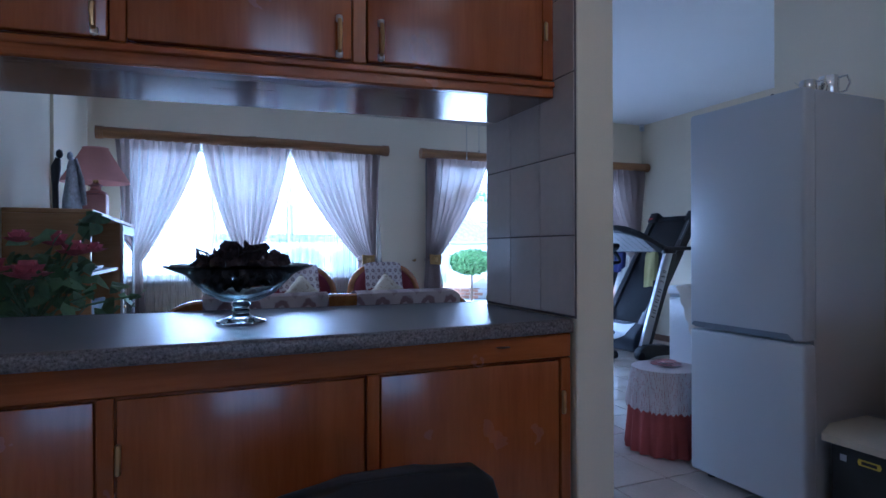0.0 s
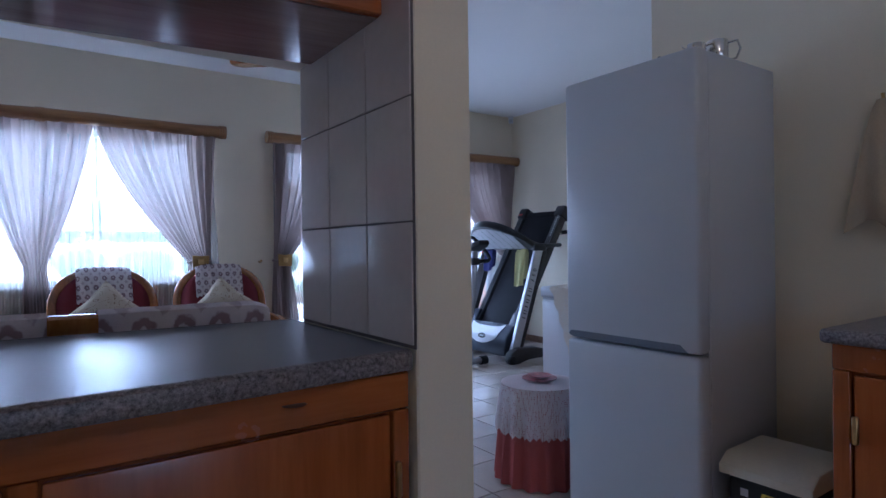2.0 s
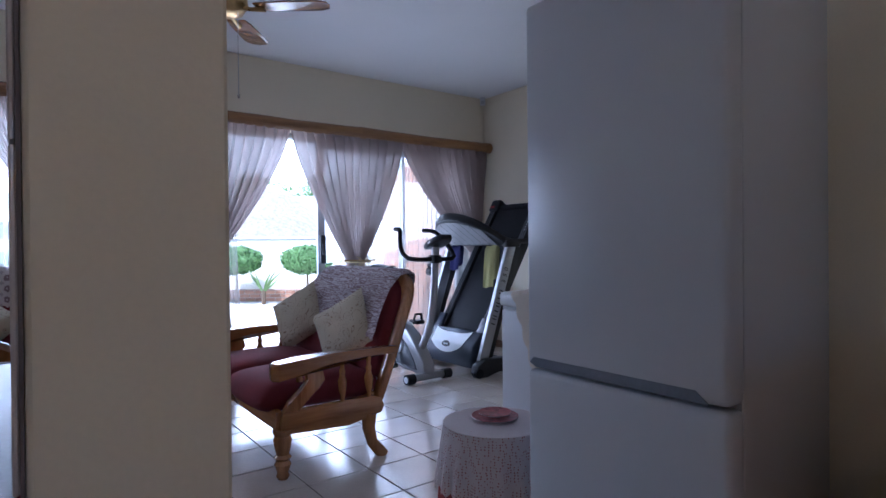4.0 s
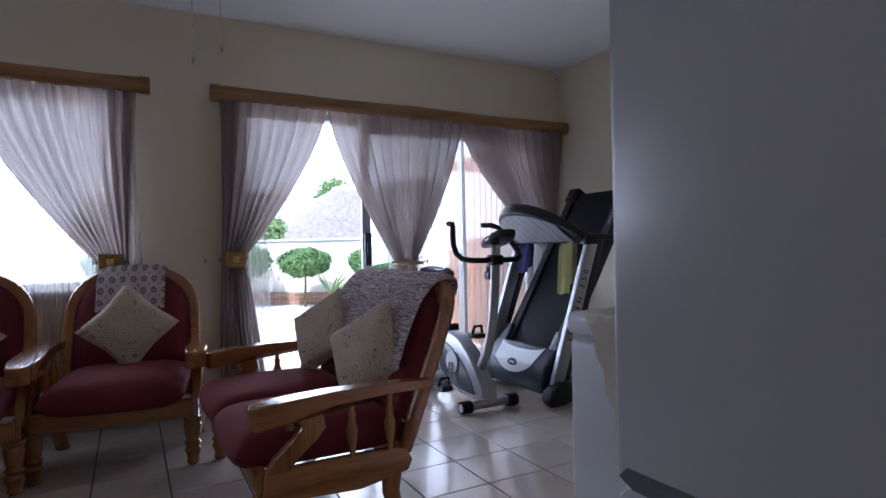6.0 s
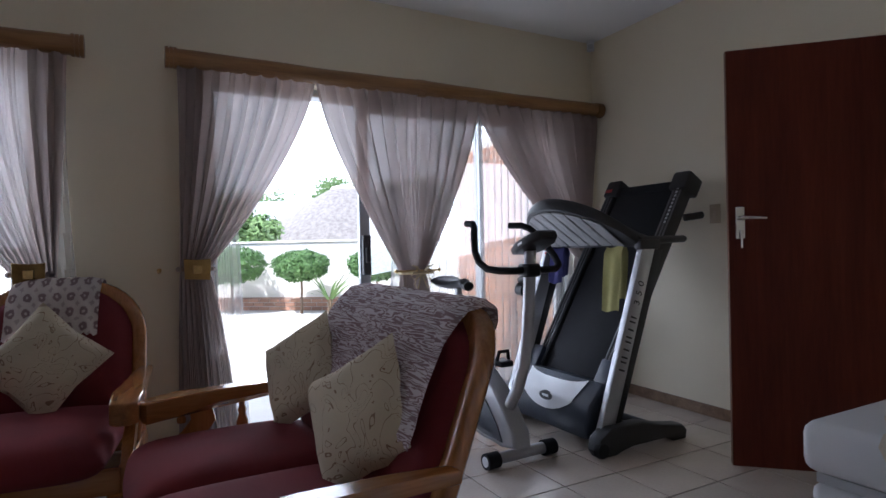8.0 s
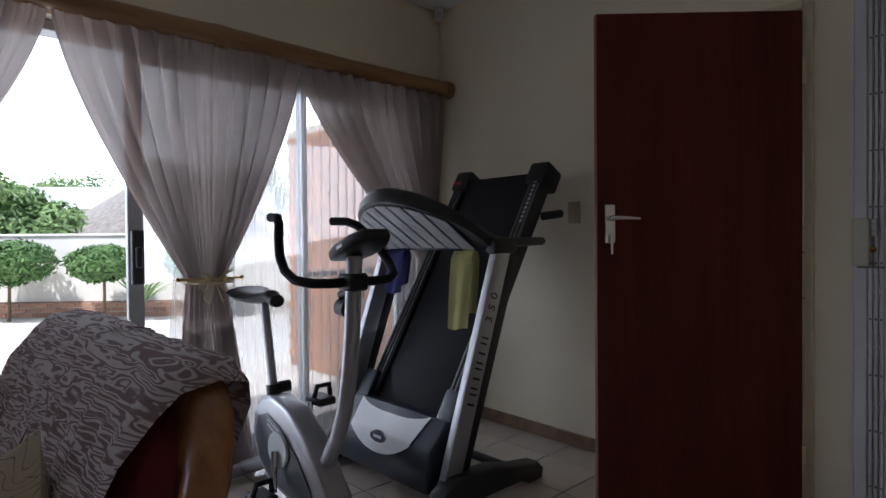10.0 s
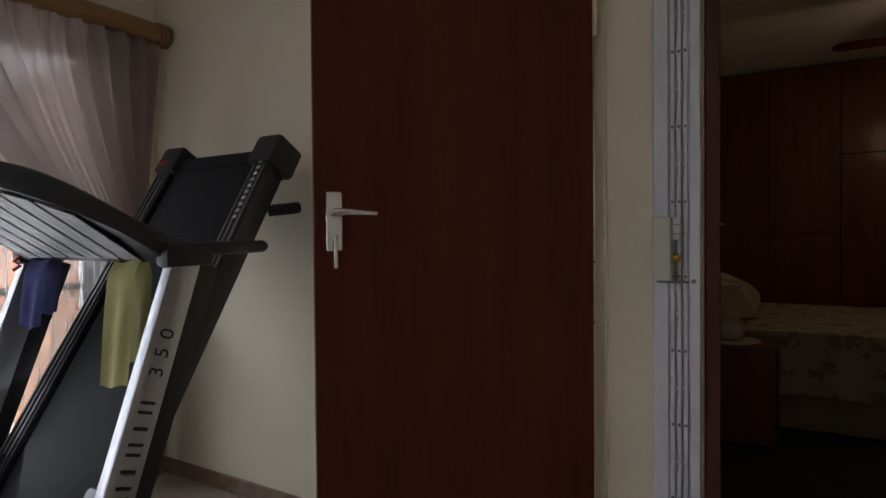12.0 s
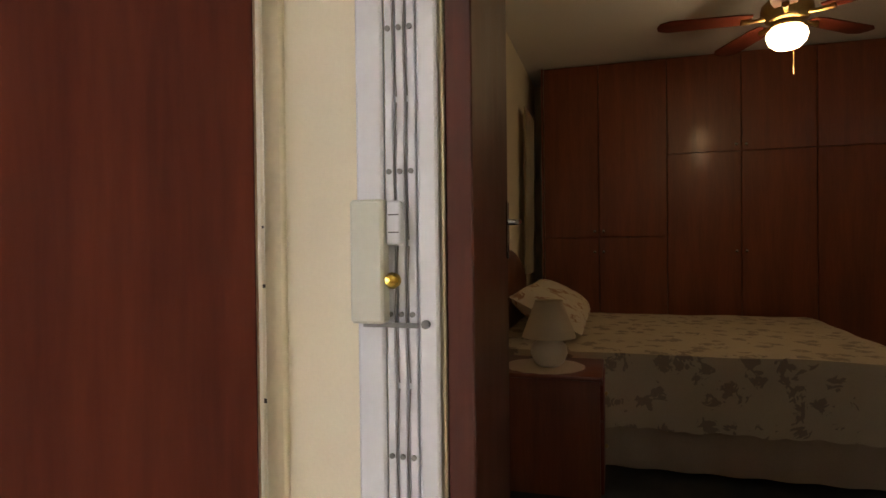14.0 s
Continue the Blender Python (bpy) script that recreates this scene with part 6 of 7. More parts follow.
part("pane", box(B(), UD + 0.008, UD + 0.012, 1.1905, 1.7995, 0.151, 1.239), GLASS, gd, smooth=False)
part("knob", lathe(B(), [(0.008, 0), (0.01, 0.01), (0.001, 0.016)], 10), BRASS, gd).matrix_basis = pose(UD + 0.018, 1.155, 0.75, 0, 90, 0)
mag = thing("magazine_stack", pose(-0.47, 4.75, 1.018), "dark magazines lying on the unit's shelf", "magazines")
part("magazine", box(B(), -0.10, 0.10, -0.14, 0.14, 0.0, 0.012, 0.002), BLACKP, mag)
part("magazine", box(B(), -0.09, 0.11, -0.12, 0.13, 0.0122, 0.022, 0.002), mat("blue_grey_cover", (0.10, 0.12, 0.16), 0.4), mag)
pf = thing("picture_frame", pose(-0.42, 5.0, 0.47, 0, 0, 80), "blue-grey photo frame standing on the unit's shelf", "picture frame")
part("frame", box(B(), -0.14, 0.14, -0.01, 0.01, 0.0, 0.36, 0.005), mat("blue_grey_frame", (0.10, 0.16, 0.24), 0.4), pf)
part("picture", box(B(), -0.11, 0.11, -0.0125, -0.0102, 0.03, 0.33), mat("pale_picture", (0.35, 0.45, 0.55), 0.3, var=0.5, scale=12), pf)

# figurine, lamp on the unit
bm = B()
lathe(bm, [(0.10, 0), (0.10, 0.012), (0.085, 0.015)], 20, (0, 0, 0), 1.0, 0.6)
tube(bm, [(-0.045, 0, 0.012), (-0.05, 0, 0.15), (-0.045, 0, 0.24), (-0.03, 0, 0.29)], [0.020, 0.022, 0.034, 0.018], 10)
lathe(bm, [(0.002, -0.026), (0.020, -0.015), (0.024, 0), (0.018, 0.018), (0.002, 0.026)], 12, (-0.022, 0, 0.315))
solo("couple_figurine", bm, mat("black_resin", (0.015, 0.014, 0.016), 0.35), "black and white wedding couple figurine", "figurine", m=pose(-0.50, 4.50, 1.333, 0, 0, 15) @ Matrix.Diagonal((0.72, 0.8, 1.0, 1)))
bm = B()
lathe(bm, [(0.075, 0.0), (0.070, 0.06), (0.045, 0.17), (0.035, 0.24), (0.022, 0.27), (0.002, 0.275)], 18, (0, 0, 0), 1.0, 0.7)
lathe(bm, [(0.002, -0.026), (0.020, -0.015), (0.024, 0), (0.018, 0.018), (0.002, 0.026)], 12, (-0.012, 0, 0.292))
for k in range(10):
    a = -0.4 + k * 0.35
    tube(bm, [(0.01 + 0.02 * math.cos(a), 0.02 * math.sin(a), 0.28), (0.05 + 0.035 * math.cos(a), 0.035 * math.sin(a), 0.16), (0.06 + 0.045 * math.cos(a), 0.05 * math.sin(a), 0.03)], 0.012, 6)
solo("bride_figurine", bm, mat("white_blue_resin", (0.42, 0.46, 0.55), 0.4, var=0.4, scale=30), "white glazed bride figurine in a full dress", "figurine", m=pose(-0.462, 4.51, 1.348, 0, 0, 15) @ Matrix.Diagonal((0.62, 0.7, 1.0, 1)))
lp = thing("table_lamp", pose(-0.46, 5.28, 1.333), "pink table lamp with pleated pink shade", "lamp")
part("base", box(B(), -0.07, 0.07, -0.07, 0.07, 0, 0.17, 0.015, 3), PINK, lp)
part("neck", lathe(B(), [(0.075, 0.1705), (0.06, 0.185), (0.035, 0.195), (0.03, 0.215), (0.045, 0.23), (0.02, 0.24), (0.012, 0.25), (0.012, 0.30)], 20), PINK, lp)
part("socket", lathe(B(), [(0.016, 0.245), (0.018, 0.29), (0.012, 0.30)], 12), BRASS, lp)
bm = B()
rows = []
for r, z in ((0.200, 0.245), (0.195, 0.262), (0.125, 0.38), (0.075, 0.470), (0.078, 0.478)):
    rows.append([(r * (1 + 0.02 * (k % 2)) * math.cos(k * math.tau / 72), r * (1 + 0.02 * (k % 2)) * math.sin(k * math.tau / 72), z) for k in range(72)])
sheet(bm, rows, closed=True)
part("shade", bm, PINKC, lp, "pleated pink shade")
cd = tagged(new("wall_conduit"), "thin white cable trunking up the wall", "conduit", kind="structure")
part("trunk", box(B(), -0.7195, -0.700, 5.30, 5.322, 0.0, ZC), TRIM, cd)

# artificial flowers on a stand behind the bar
fs = thing("plant_stand", pose(-0.42, 3.52, 0), "slim dark plant stand behind the bar", "plant stand")
part("stand_top", lathe(B(), [(0.15, 0.70), (0.15, 0.72)], 24), OAK, fs)
part("stand_post", lathe(B(), [(0.12, 0), (0.10, 0.02), (0.03, 0.04), (0.025, 0.69), (0.06, 0.6995)], 14), OAK, fs)
fl = thing("flower_arrangement", pose(-0.42, 3.52, 0.72) @ Matrix.Diagonal((1.3, 1.3, 1.3, 1)), "pink roses and green leaves in a low pot", "flowers")
part("pot", lathe(B(), [(0.07, 0), (0.10, 0.10), (0.105, 0.11), (0.09, 0.11), (0.02, 0.09)], 20), PINK, fl)
rnd = random.Random(5)
leafb = B()
for k in range(26):
    a, e = rnd.uniform(0, math.tau), rnd.uniform(0.15, 1.35)
    L = rnd.uniform(0.16, 0.33)
    tip = Vector((math.cos(a) * math.cos(e) * L * 1.15, math.sin(a) * math.cos(e) * L * 0.9, 0.10 + math.sin(e) * L))
    part("stem", tube(B(), [(0, 0, 0.09), tip * 0.5 + Vector((0, 0, 0.06)), tip], 0.0035, 5), LEAF, fl)
    for q in range(9):
        c = tip * rnd.uniform(0.5, 1.05) + Vector((rnd.uniform(-0.05, 0.05), rnd.uniform(-0.05, 0.05), rnd.uniform(0.0, 0.06)))
        d = Vector((rnd.uniform(-1, 1), rnd.uniform(-1, 1), rnd.uniform(-0.6, 0.8))).normalized() * rnd.uniform(0.04, 0.075)
        w = d.orthogonal().normalized() * d.length * 0.36
        g = Vector((0, 0, -0.012))
        sheet(leafb, [[c, c + Vector((0, 0, 0.0005))], [c + d * 0.45 - w, c + d * 0.45 + w], [c + d * 0.8 - w * 0.7 + g, c + d * 0.8 + w * 0.7 + g], [c + d * 1.1 + g * 2, c + d * 1.1 + g * 2 + Vector((0.0005, 0, 0))]])
part("leaves", leafb, LEAF, fl, smooth=False)
for k, (x, y, z, s) in enumerate(((-0.08, -0.12, 0.25, 0.065), (0.02, -0.14, 0.235, 0.06), (0.12, -0.08, 0.30, 0.05), (-0.16, -0.06, 0.24, 0.05), (0.06, -0.02, 0.33, 0.05), (-0.02, -0.06, 0.34, 0.04), (0.16, 0.0, 0.31, 0.035))):
    bm = B()
    for ring, (rr, up_h, cnt) in enumerate(((0.3, 0.9, 4), (0.6, 0.7, 6), (1.0, 0.35, 8))):
        for q in range(cnt):
            a = q * math.tau / cnt + ring * 0.5
            o = Vector((math.cos(a), math.sin(a), 0))
            t = Vector((-math.sin(a), math.cos(a), 0))
            c = Vector((x, y, z))
            sheet(bm, [[c - t * s * 0.12, c + t * s * 0.12], [c + o * s * rr * 0.6 - t * s * 0.42 + Vector((0, 0, s * up_h * 0.5)), c + o * s * rr * 0.6 + t * s * 0.42 + Vector((0, 0, s * up_h * 0.5))], [c + o * s * rr * 1.05 - t * s * 0.3 + Vector((0, 0, s * up_h)), c + o * s * rr * 1.05 + t * s * 0.3 + Vector((0, 0, s * up_h))]])
    part("bloom", bm, PETAL, fl, "dusky pink rose", smooth=True)

# ---------------------------------------------------------------- ceiling fan in the living room
def ceiling_fan(name, m, drop, r, blades, label, turn, globe):
    ob = thing(name, m, label, "ceiling fan")
    part("canopy", lathe(B(), [(0.03, -0.07), (0.06, -0.05), (0.07, -0.001)], 20), BRASS, ob)
    part("down_rod", tube(B(), [(0, 0, -0.05), (0, 0, -drop + 0.10)], 0.012, 10), BRASS, ob)
    part("motor", lathe(B(), [(0.05, -drop - 0.06), (0.10, -drop - 0.04), (0.125, -drop), (0.12, -drop + 0.04), (0.07, -drop + 0.09), (0.02, -drop + 0.11)], 26), BRASS, ob, "brown and brass motor housing")
    for k in range(blades):
        a = radians(turn) + k * math.tau / blades
        bm = B()
        pts = [(0.17, -0.05), (0.24, -0.062), (r - 0.06, -0.072), (r - 0.01, -0.045), (r, 0.0), (r - 0.01, 0.045), (r - 0.06, 0.072), (0.24, 0.062), (0.17, 0.05)]
        slab(bm, [(x * math.cos(a) - y * math.sin(a), x * math.sin(a) + y * math.cos(a), -drop - 0.02 + y * 0.06) for x, y in pts], (0, 0, 0.008), 0.002)
        bl = part("blade", bm, DOORWOOD if globe else OAK, ob, "wooden fan blade")
        bm = B()
        tube(bm, [(0.10 * math.cos(a), 0.10 * math.sin(a), -drop - 0.02), (0.15 * math.cos(a), 0.15 * math.sin(a), -drop - 0.03), (0.22 * math.cos(a), 0.22 * math.sin(a), -drop - 0.028)], [0.014, 0.010, 0.018], 8)
        part("blade_arm", bm, BRASS, bl)
    return ob


fan = ceiling_fan("ceiling_fan", pose(2.12, 4.92, ZC), 0.33, 0.56, 4, "ceiling fan with wooden blades and pull chains", 232, False)
for dx, dy, z in ((-0.05, -0.06, -0.86), (0.055, -0.06, -0.80)):
    bm = B()
    tube(bm, [(dx, dy, -0.37), (dx, dy, z)], 0.0022, 6)
    c = part("pull_chain", bm, CHROME, fan)
    part("chain_bob", lathe(B(), [(0.001, -0.028), (0.006, -0.02), (0.007, -0.006), (0.002, 0.0)], 10, (dx, dy, z)), CHROME, c)
# alarm sensor in the corner
se = thing("alarm_sensor", pose(5.34, 6.60, 2.665, 0, 0, -45), "small white alarm sensor high in the corner", "sensor")
part("housing", box(B(), -0.028, 0.028, -0.025, 0.02, -0.05, 0.035, 0.008, 2), WHITE, se)
part("bracket", box(B(), -0.015, 0.015, 0.0205, 0.055, -0.01, 0.02, 0.003), WHITE, se)
part("lens", box(B(), -0.018, 0.018, -0.029, -0.0255, -0.04, -0.005, 0.003), GREYP, se)
# light switch by the side door
sw = thing("light_switch", pose(east(5.56), 5.56, 1.285, 0, 0, 0), "beige wall light switch beside the door", "light switch")
part("plate", box(B(), -0.010, -0.0005, -0.037, 0.037, -0.06, 0.06, 0.004, 2), mat("beige_switch_plate", (0.50, 0.40, 0.27), 0.4), sw)
part("rocker", box(B(), -0.015, -0.0101, -0.010, 0.010, -0.018, 0.018, 0.002), mat("beige_rocker", (0.55, 0.45, 0.32), 0.4), sw)

# ---------------------------------------------------------------- side door, gate and bedroom
def lever_set(parent, x, z, side, y_face, way=1):
    """Lever handle on a long plate; y_face is the leaf's face, side its outward sign."""
    s = side
    pl_ = part("handle_plate", box(B(), x - 0.021, x + 0.021, min(y_face, y_face + s * 0.006), max(y_face, y_face + s * 0.006), z - 0.10, z + 0.055, 0.003), CHROME, parent, "steel handle plate")
    part("lever", tube(B(), [(x, y_face + s * 0.006, z), (x, y_face + s * 0.045, z), (x + 0.02 * way, y_face + s * 0.052, z), (x + 0.105 * way, y_face + s * 0.050, z - 0.004)], [0.011, 0.010, 0.010, 0.006], 10), CHROME, pl_, "steel lever")
    if way > 0:
        return
    part("key", box(B(), x - 0.004, x + 0.004, min(y_face + s * 0.006, y_face + s * 0.03), max(y_face + s * 0.006, y_face + s * 0.03), z - 0.075, z - 0.06, 0.001), CHROME, pl_)
    part("key_bow", box(B(), x - 0.006, x + 0.004, min(y_face + s * 0.025, y_face + s * 0.028), max(y_face + s * 0.025, y_face + s * 0.028), z - 0.145, z - 0.06, 0.001), CHROME, pl_)


d1 = tagged(new("door_1"), "red-brown veneered door standing ajar", "door", kind="structure")
d1.matrix_basis = pose(5.325, 4.458, 0, 0, 0, 135.5)
lf = part("leaf", box(B(), 0.0, 0.813, -0.02, 0.02, 0.012, 2.04, 0.003), DOORWOOD, d1)
bm = B()
box(bm, 0.8132, 0.8150, -0.0195, 0.0195, 0.013, 2.039)
part("edge_lipping", bm, wood("pale_lipping", (0.16, 0.06, 0.03), (0.24, 0.10, 0.05), 0.5), lf)
# lever on the face that looks into the room (local +y looks back into the room after the turn)
lever_set(lf, 0.762, 1.222, 1, 0.02, -1)
for z in (0.25, 1.80):
    part("hinge", tube(B(), [(-0.004, 0.022, z - 0.05), (-0.004, 0.022, z + 0.05)], 0.007, 10), TRIM, lf, "painted steel hinge")
# pressed steel frames round both doorways
for y0, y1, name in ((4.415, 4.452, "jamb"), (5.30, 5.335, "jamb"), (4.146, 4.1515, "jamb"), (3.35, 3.372, "jamb")):
    jb = tagged(new("door_frame_" + ("side" if y0 > 4.2 else "bedroom")), "cream painted steel door frame, chipped at the edge", "door frame", kind="structure")
    part("jamb", box(B(), east(y0) - 0.012, east(y0) + 0.155, y0, y1, 0, 2.075, 0.004), TRIM, jb)
    if name == "jamb" and abs(y0 - 4.415) < 0.001:
        part("jamb_rebate", box(B(), east(y0) - 0.004, east(y0) + 0.15, y1 + 0.0002, y1 + 0.010, 0, 2.06, 0.002), TRIM, jb)
        rnd = random.Random(2)
        CHIP = mat("chipped_paint_metal", (0.05, 0.035, 0.03), 0.7, var=0.3)
        for k in range(3):
            z = rnd.choice((rnd.uniform(0.55, 1.2), rnd.uniform(1.25, 1.4), rnd.uniform(0.3, 1.8)))
            h = rnd.uniform(0.002, 0.008)
            part("paint_chip", box(B(), east(y0) - 0.0135, east(y0) - 0.0121, y1 - rnd.uniform(0.002, 0.006), y1 + 0.0004, z, z + h), CHIP, jb, smooth=False)
for y0, y1 in ((4.452, 5.30), (3.372, 4.14)):
    hd = tagged(new("door_frame_head"), "cream painted steel door head", "door frame", kind="structure")
    part("head", box(B(), east(y0) - 0.012, east(y0) + 0.155, y0 + 0.0005, y1 - 0.0005, 2.06, 2.095, 0.003), TRIM, hd)

# folded white security gate beside the bedroom doorway
GX = east(4.2) - 0.012
GWHITE = mat("white_powder_coat", (0.66, 0.67, 0.72), 0.4, var=0.05, scale=8, bump=0.01)
gt = thing("security_gate", pose(GX, 4.152, 0), "white folded trellis security gate with lock box", "security gate")
part("channel", box(B(), -0.016, -0.002, 0.083, 0.126, 0.02, 2.06, 0.004), GWHITE, gt, "flat white upright")
part("channel", box(B(), -0.016, -0.002, 0.000, 0.030, 0.02, 2.06, 0.004), GWHITE, gt, "flat white upright")
part("back_plate", box(B(), -0.0016, 0.004, 0.0305, 0.0825, 0.02, 2.06), GWHITE, gt, smooth=False)
for k, y in enumerate((0.040, 0.057, 0.074)):
    part("lattice_bar", box(B(), -0.012, -0.003, y - 0.0065, y + 0.0065, 0.02, 2.06, 0.002), GWHITE, gt)
RIVET = mat("dull_rivet", (0.22, 0.22, 0.22), 0.4, 0.7, var=0.2)
for q in range(10):
    z = 0.205 + 0.209 * q
    for y in (0.040, 0.057, 0.074):
        part("rivet", tube(B(), [(-0.0125, y, z), (-0.0155, y, z)], 0.0042, 8), RIVET, gt)
    bm = B()
    for y in (0.040, 0.057):
        tube(bm, [(-0.0135, y + 0.004, z - 0.10), (-0.0135, y + 0.010, z), (-0.0135, y + 0.004, z + 0.10)], 0.0013, 5)
    part("diagonal", bm, RIVET, gt)
lk = part("lock_box", box(B(), -0.045, -0.0162, 0.073, 0.124, 1.03, 1.208, 0.004), mat("cream_lock_box", (0.58, 0.58, 0.50), 0.45, var=0.06), gt, "cream steel lock box")
part("latch_plate", box(B(), -0.034, -0.0163, 0.050, 0.0725, 1.142, 1.206, 0.003), GWHITE, lk)
for z in (1.16, 1.185):
    part("latch_slot", box(B(), -0.0346, -0.0341, 0.052, 0.068, z, z + 0.0015), BLACKP, lk, smooth=False)
ky = part("key_knob", lathe(B(), [(0.004, 0), (0.011, 0.004), (0.012, 0.012), (0.008, 0.018), (0.001, 0.02)], 14), mat("bright_brass", (0.62, 0.42, 0.08), 0.25, 1.0), lk, "brass key knob")
ky.matrix_basis = pose(-0.030, 0.060, 1.092, 0, -90, 0)
for y in (0.018, 0.098):
    part("bolt", tube(B(), [(-0.0165, y, 1.028), (-0.0215, y, 1.028)], 0.0065, 12), RIVET, gt, "dark bolt head")
part("tie_bar", box(B(), -0.0195, -0.0162, 0.030, 0.115, 1.022, 1.029), RIVET, gt)

# bedroom door leaf, open into the bedroom
d2 = tagged(new("door_2"), "dark glossy red-brown bedroom door standing open", "door", kind="structure")
d2.matrix_basis = pose(5.338, 4.124, 0, 0, 0, 6.5)
GLOSSD = wood("glossy_red_brown_door", (0.055, 0.012, 0.008), (0.10, 0.024, 0.014), 0.42, "z", scale=0.7, coat=0.15)
lf2 = part("leaf", box(B(), 0.0, 0.813, -0.02, 0.02, 0.012, 2.04, 0.003), GLOSSD, d2)
part("handle_plate", box(B(), 0.735, 0.772, -0.0265, -0.0205, 1.10, 1.255, 0.003), CHROME, lf2, "steel handle plate")
part("lever", tube(B(), [(0.755, -0.026, 1.20), (0.755, -0.05, 1.20), (0.73, -0.055, 1.20), (0.66, -0.053, 1.197)], [0.009, 0.008, 0.008, 0.005], 10), CHROME, lf2, "steel lever")

# fitted cupboards along the far wall
CUPW = wood("reddish_cupboard_veneer", (0.14, 0.032, 0.011), (0.225, 0.058, 0.020), 0.42, "z", scale=0.8, coat=0.12)
CX = 9.50
edges = [4.47, 4.02, 3.49, 2.95, 2.43, 1.90, 1.37, 0.84, 0.62]
for k, (ya, yb) in enumerate(zip(edges, edges[1:])):
    cb = thing("fitted_cupboard", pose(CX, yb, 0), "tall fitted bedroom cupboard with red-brown veneer doors", "cupboard", "fitted cupboards")
    w = ya - yb
    part("carcass", box(B(), 0.022, 0.59, 0.001, w - 0.001, 0.06, 2.615), CUPW, cb, smooth=False)
    part("plinth", box(B(), 0.06, 0.59, 0.001, w - 0.001, 0.0, 0.059), BLACKP, cb, smooth=False)
    splits = [0.06, 1.18, 2.60] if k < 2 else [0.06, 1.84, 2.60]
    for za, zb in zip(splits, splits[1:]):
        dr = part("door", box(B(), 0.0, 0.0215, 0.003, w - 0.003, za + 0.003, zb - 0.003, 0.003), CUPW, cb)
        hy = 0.035 if k % 2 == 0 else w - 0.035
        for z in ((zb - 0.06) if za < 1 else (za + 0.05),):
            part("knob", lathe(B(), [(0.006, 0), (0.011, 0.010), (0.001, 0.018)], 10), CHROME, dr).matrix_basis = pose(-0.0005, hy, z if za > 1 else 1.06, 0, -90, 0)
    if k == 0:
        part("corner_trim", box(B(), -0.006, 0.02, w + 0.0005, w + 0.02, 0.0, 2.615, 0.005), CUPW, cb)

# bed
bed = thing("double_bed", pose(7.48, 4.60, 0), "double bed with cream sprigged quilt", "bed")
BW, BL = 1.62, 2.0
part("base", box(B(), 0.02, BW - 0.02, -BL + 0.02, -0.03, 0.12, 0.36, 0.02, 2), mat("beige_bed_base", (0.35, 0.28, 0.20), 0.9, var=0.1, scale=8, bump=0.1), bed)
part("mattress", box(B(), 0.01, BW - 0.01, -BL + 0.01, -0.03, 0.3605, 0.575, 0.04, 3), mat("mattress_ticking", (0.55, 0.48, 0.38), 0.9, var=0.06), bed)
for x in (0.1, BW - 0.1):
    for y in (-BL + 0.1, -0.1):
        part("leg", lathe(B(), [(0.025, 0), (0.03, 0.12)], 10, (x, y, 0)), BLACKP, bed)
bm = B()
outl = [(-0.02, -0.028, 0.0), (-0.02, -0.028, 0.85)]
for k in range(13):
    u = k / 12
    outl.append((-0.02 + (BW + 0.04) * u, -0.028, 0.90 + 0.20 * math.sin(math.pi * u)))
outl += [(BW + 0.02, -0.028, 0.85), (BW + 0.02, -0.028, 0.0)]
slab(bm, outl, (0, 0.026, 0), 0.006)
part("headboard", bm, wood("brown_headboard", (0.14, 0.05, 0.025), (0.24, 0.09, 0.04), 0.35, "x", coat=0.3), bed, "brown wooden headboard")
# quilt falling over the sides
bm = B()
rows = []
nx, ny = 60, 70
for j in range(ny + 1):
    rows.append([])
    for i in range(nx + 1):
        s = -0.36 + (BW + 0.72) * i / nx
        t = -0.34 - BL + (BL + 0.0 + 0.28) * j / ny
        x, y, z = s, t, 0.60 + 0.010 * noise.noise(Vector((s * 3, t * 3, 1)))
        if s < -0.01:
            d = -0.01 - s
            x, z = -0.014 - 0.016 * math.sin(t * 17) * d * 3 - 0.02 * d, z - d
        if s > BW + 0.01:
            d = s - BW - 0.01
            x, z = BW + 0.014 + 0.016 * math.sin(t * 17) * d * 3, z - d
        if t < -BL - 0.01:
            d = -BL - 0.01 - t
            y, z = -BL - 0.014 - 0.016 * math.sin(s * 15) * d * 3, z - d * (1 if -0.01 <= s <= BW + 0.01 else 0.4)
        if i in (0, nx):
            z -= 0.012 * abs(math.sin(t * 22))
        rows[-1].append((x, y, z))
sheet(bm, rows)
solo("quilt", bm, QUILT, "cream quilt with grey sprigs spread over the bed", "quilt", m=pose(7.48, 4.60, 0))
bm = B()
rows = []
for j in range(5):
    rows.append([(0.005 - 0.010 * math.sin(k * 0.9) * (j / 4), -1.95 + 1.9 * k / 60, 0.30 - 0.26 * j / 4) for k in range(61)])
sheet(bm, rows)
solo("bed_valance", bm, mat("beige_valance", (0.36, 0.28, 0.20), 0.95, var=0.1), "beige gathered valance round the bed base", "valance", m=pose(7.48, 4.60, 0))
PILF = cloth("cream_pillow_with_sprigs", (0.56, 0.48, 0.36), 0.0, weave=150, pattern=(0.28, 0.14, 0.08), pattern_scale=9)


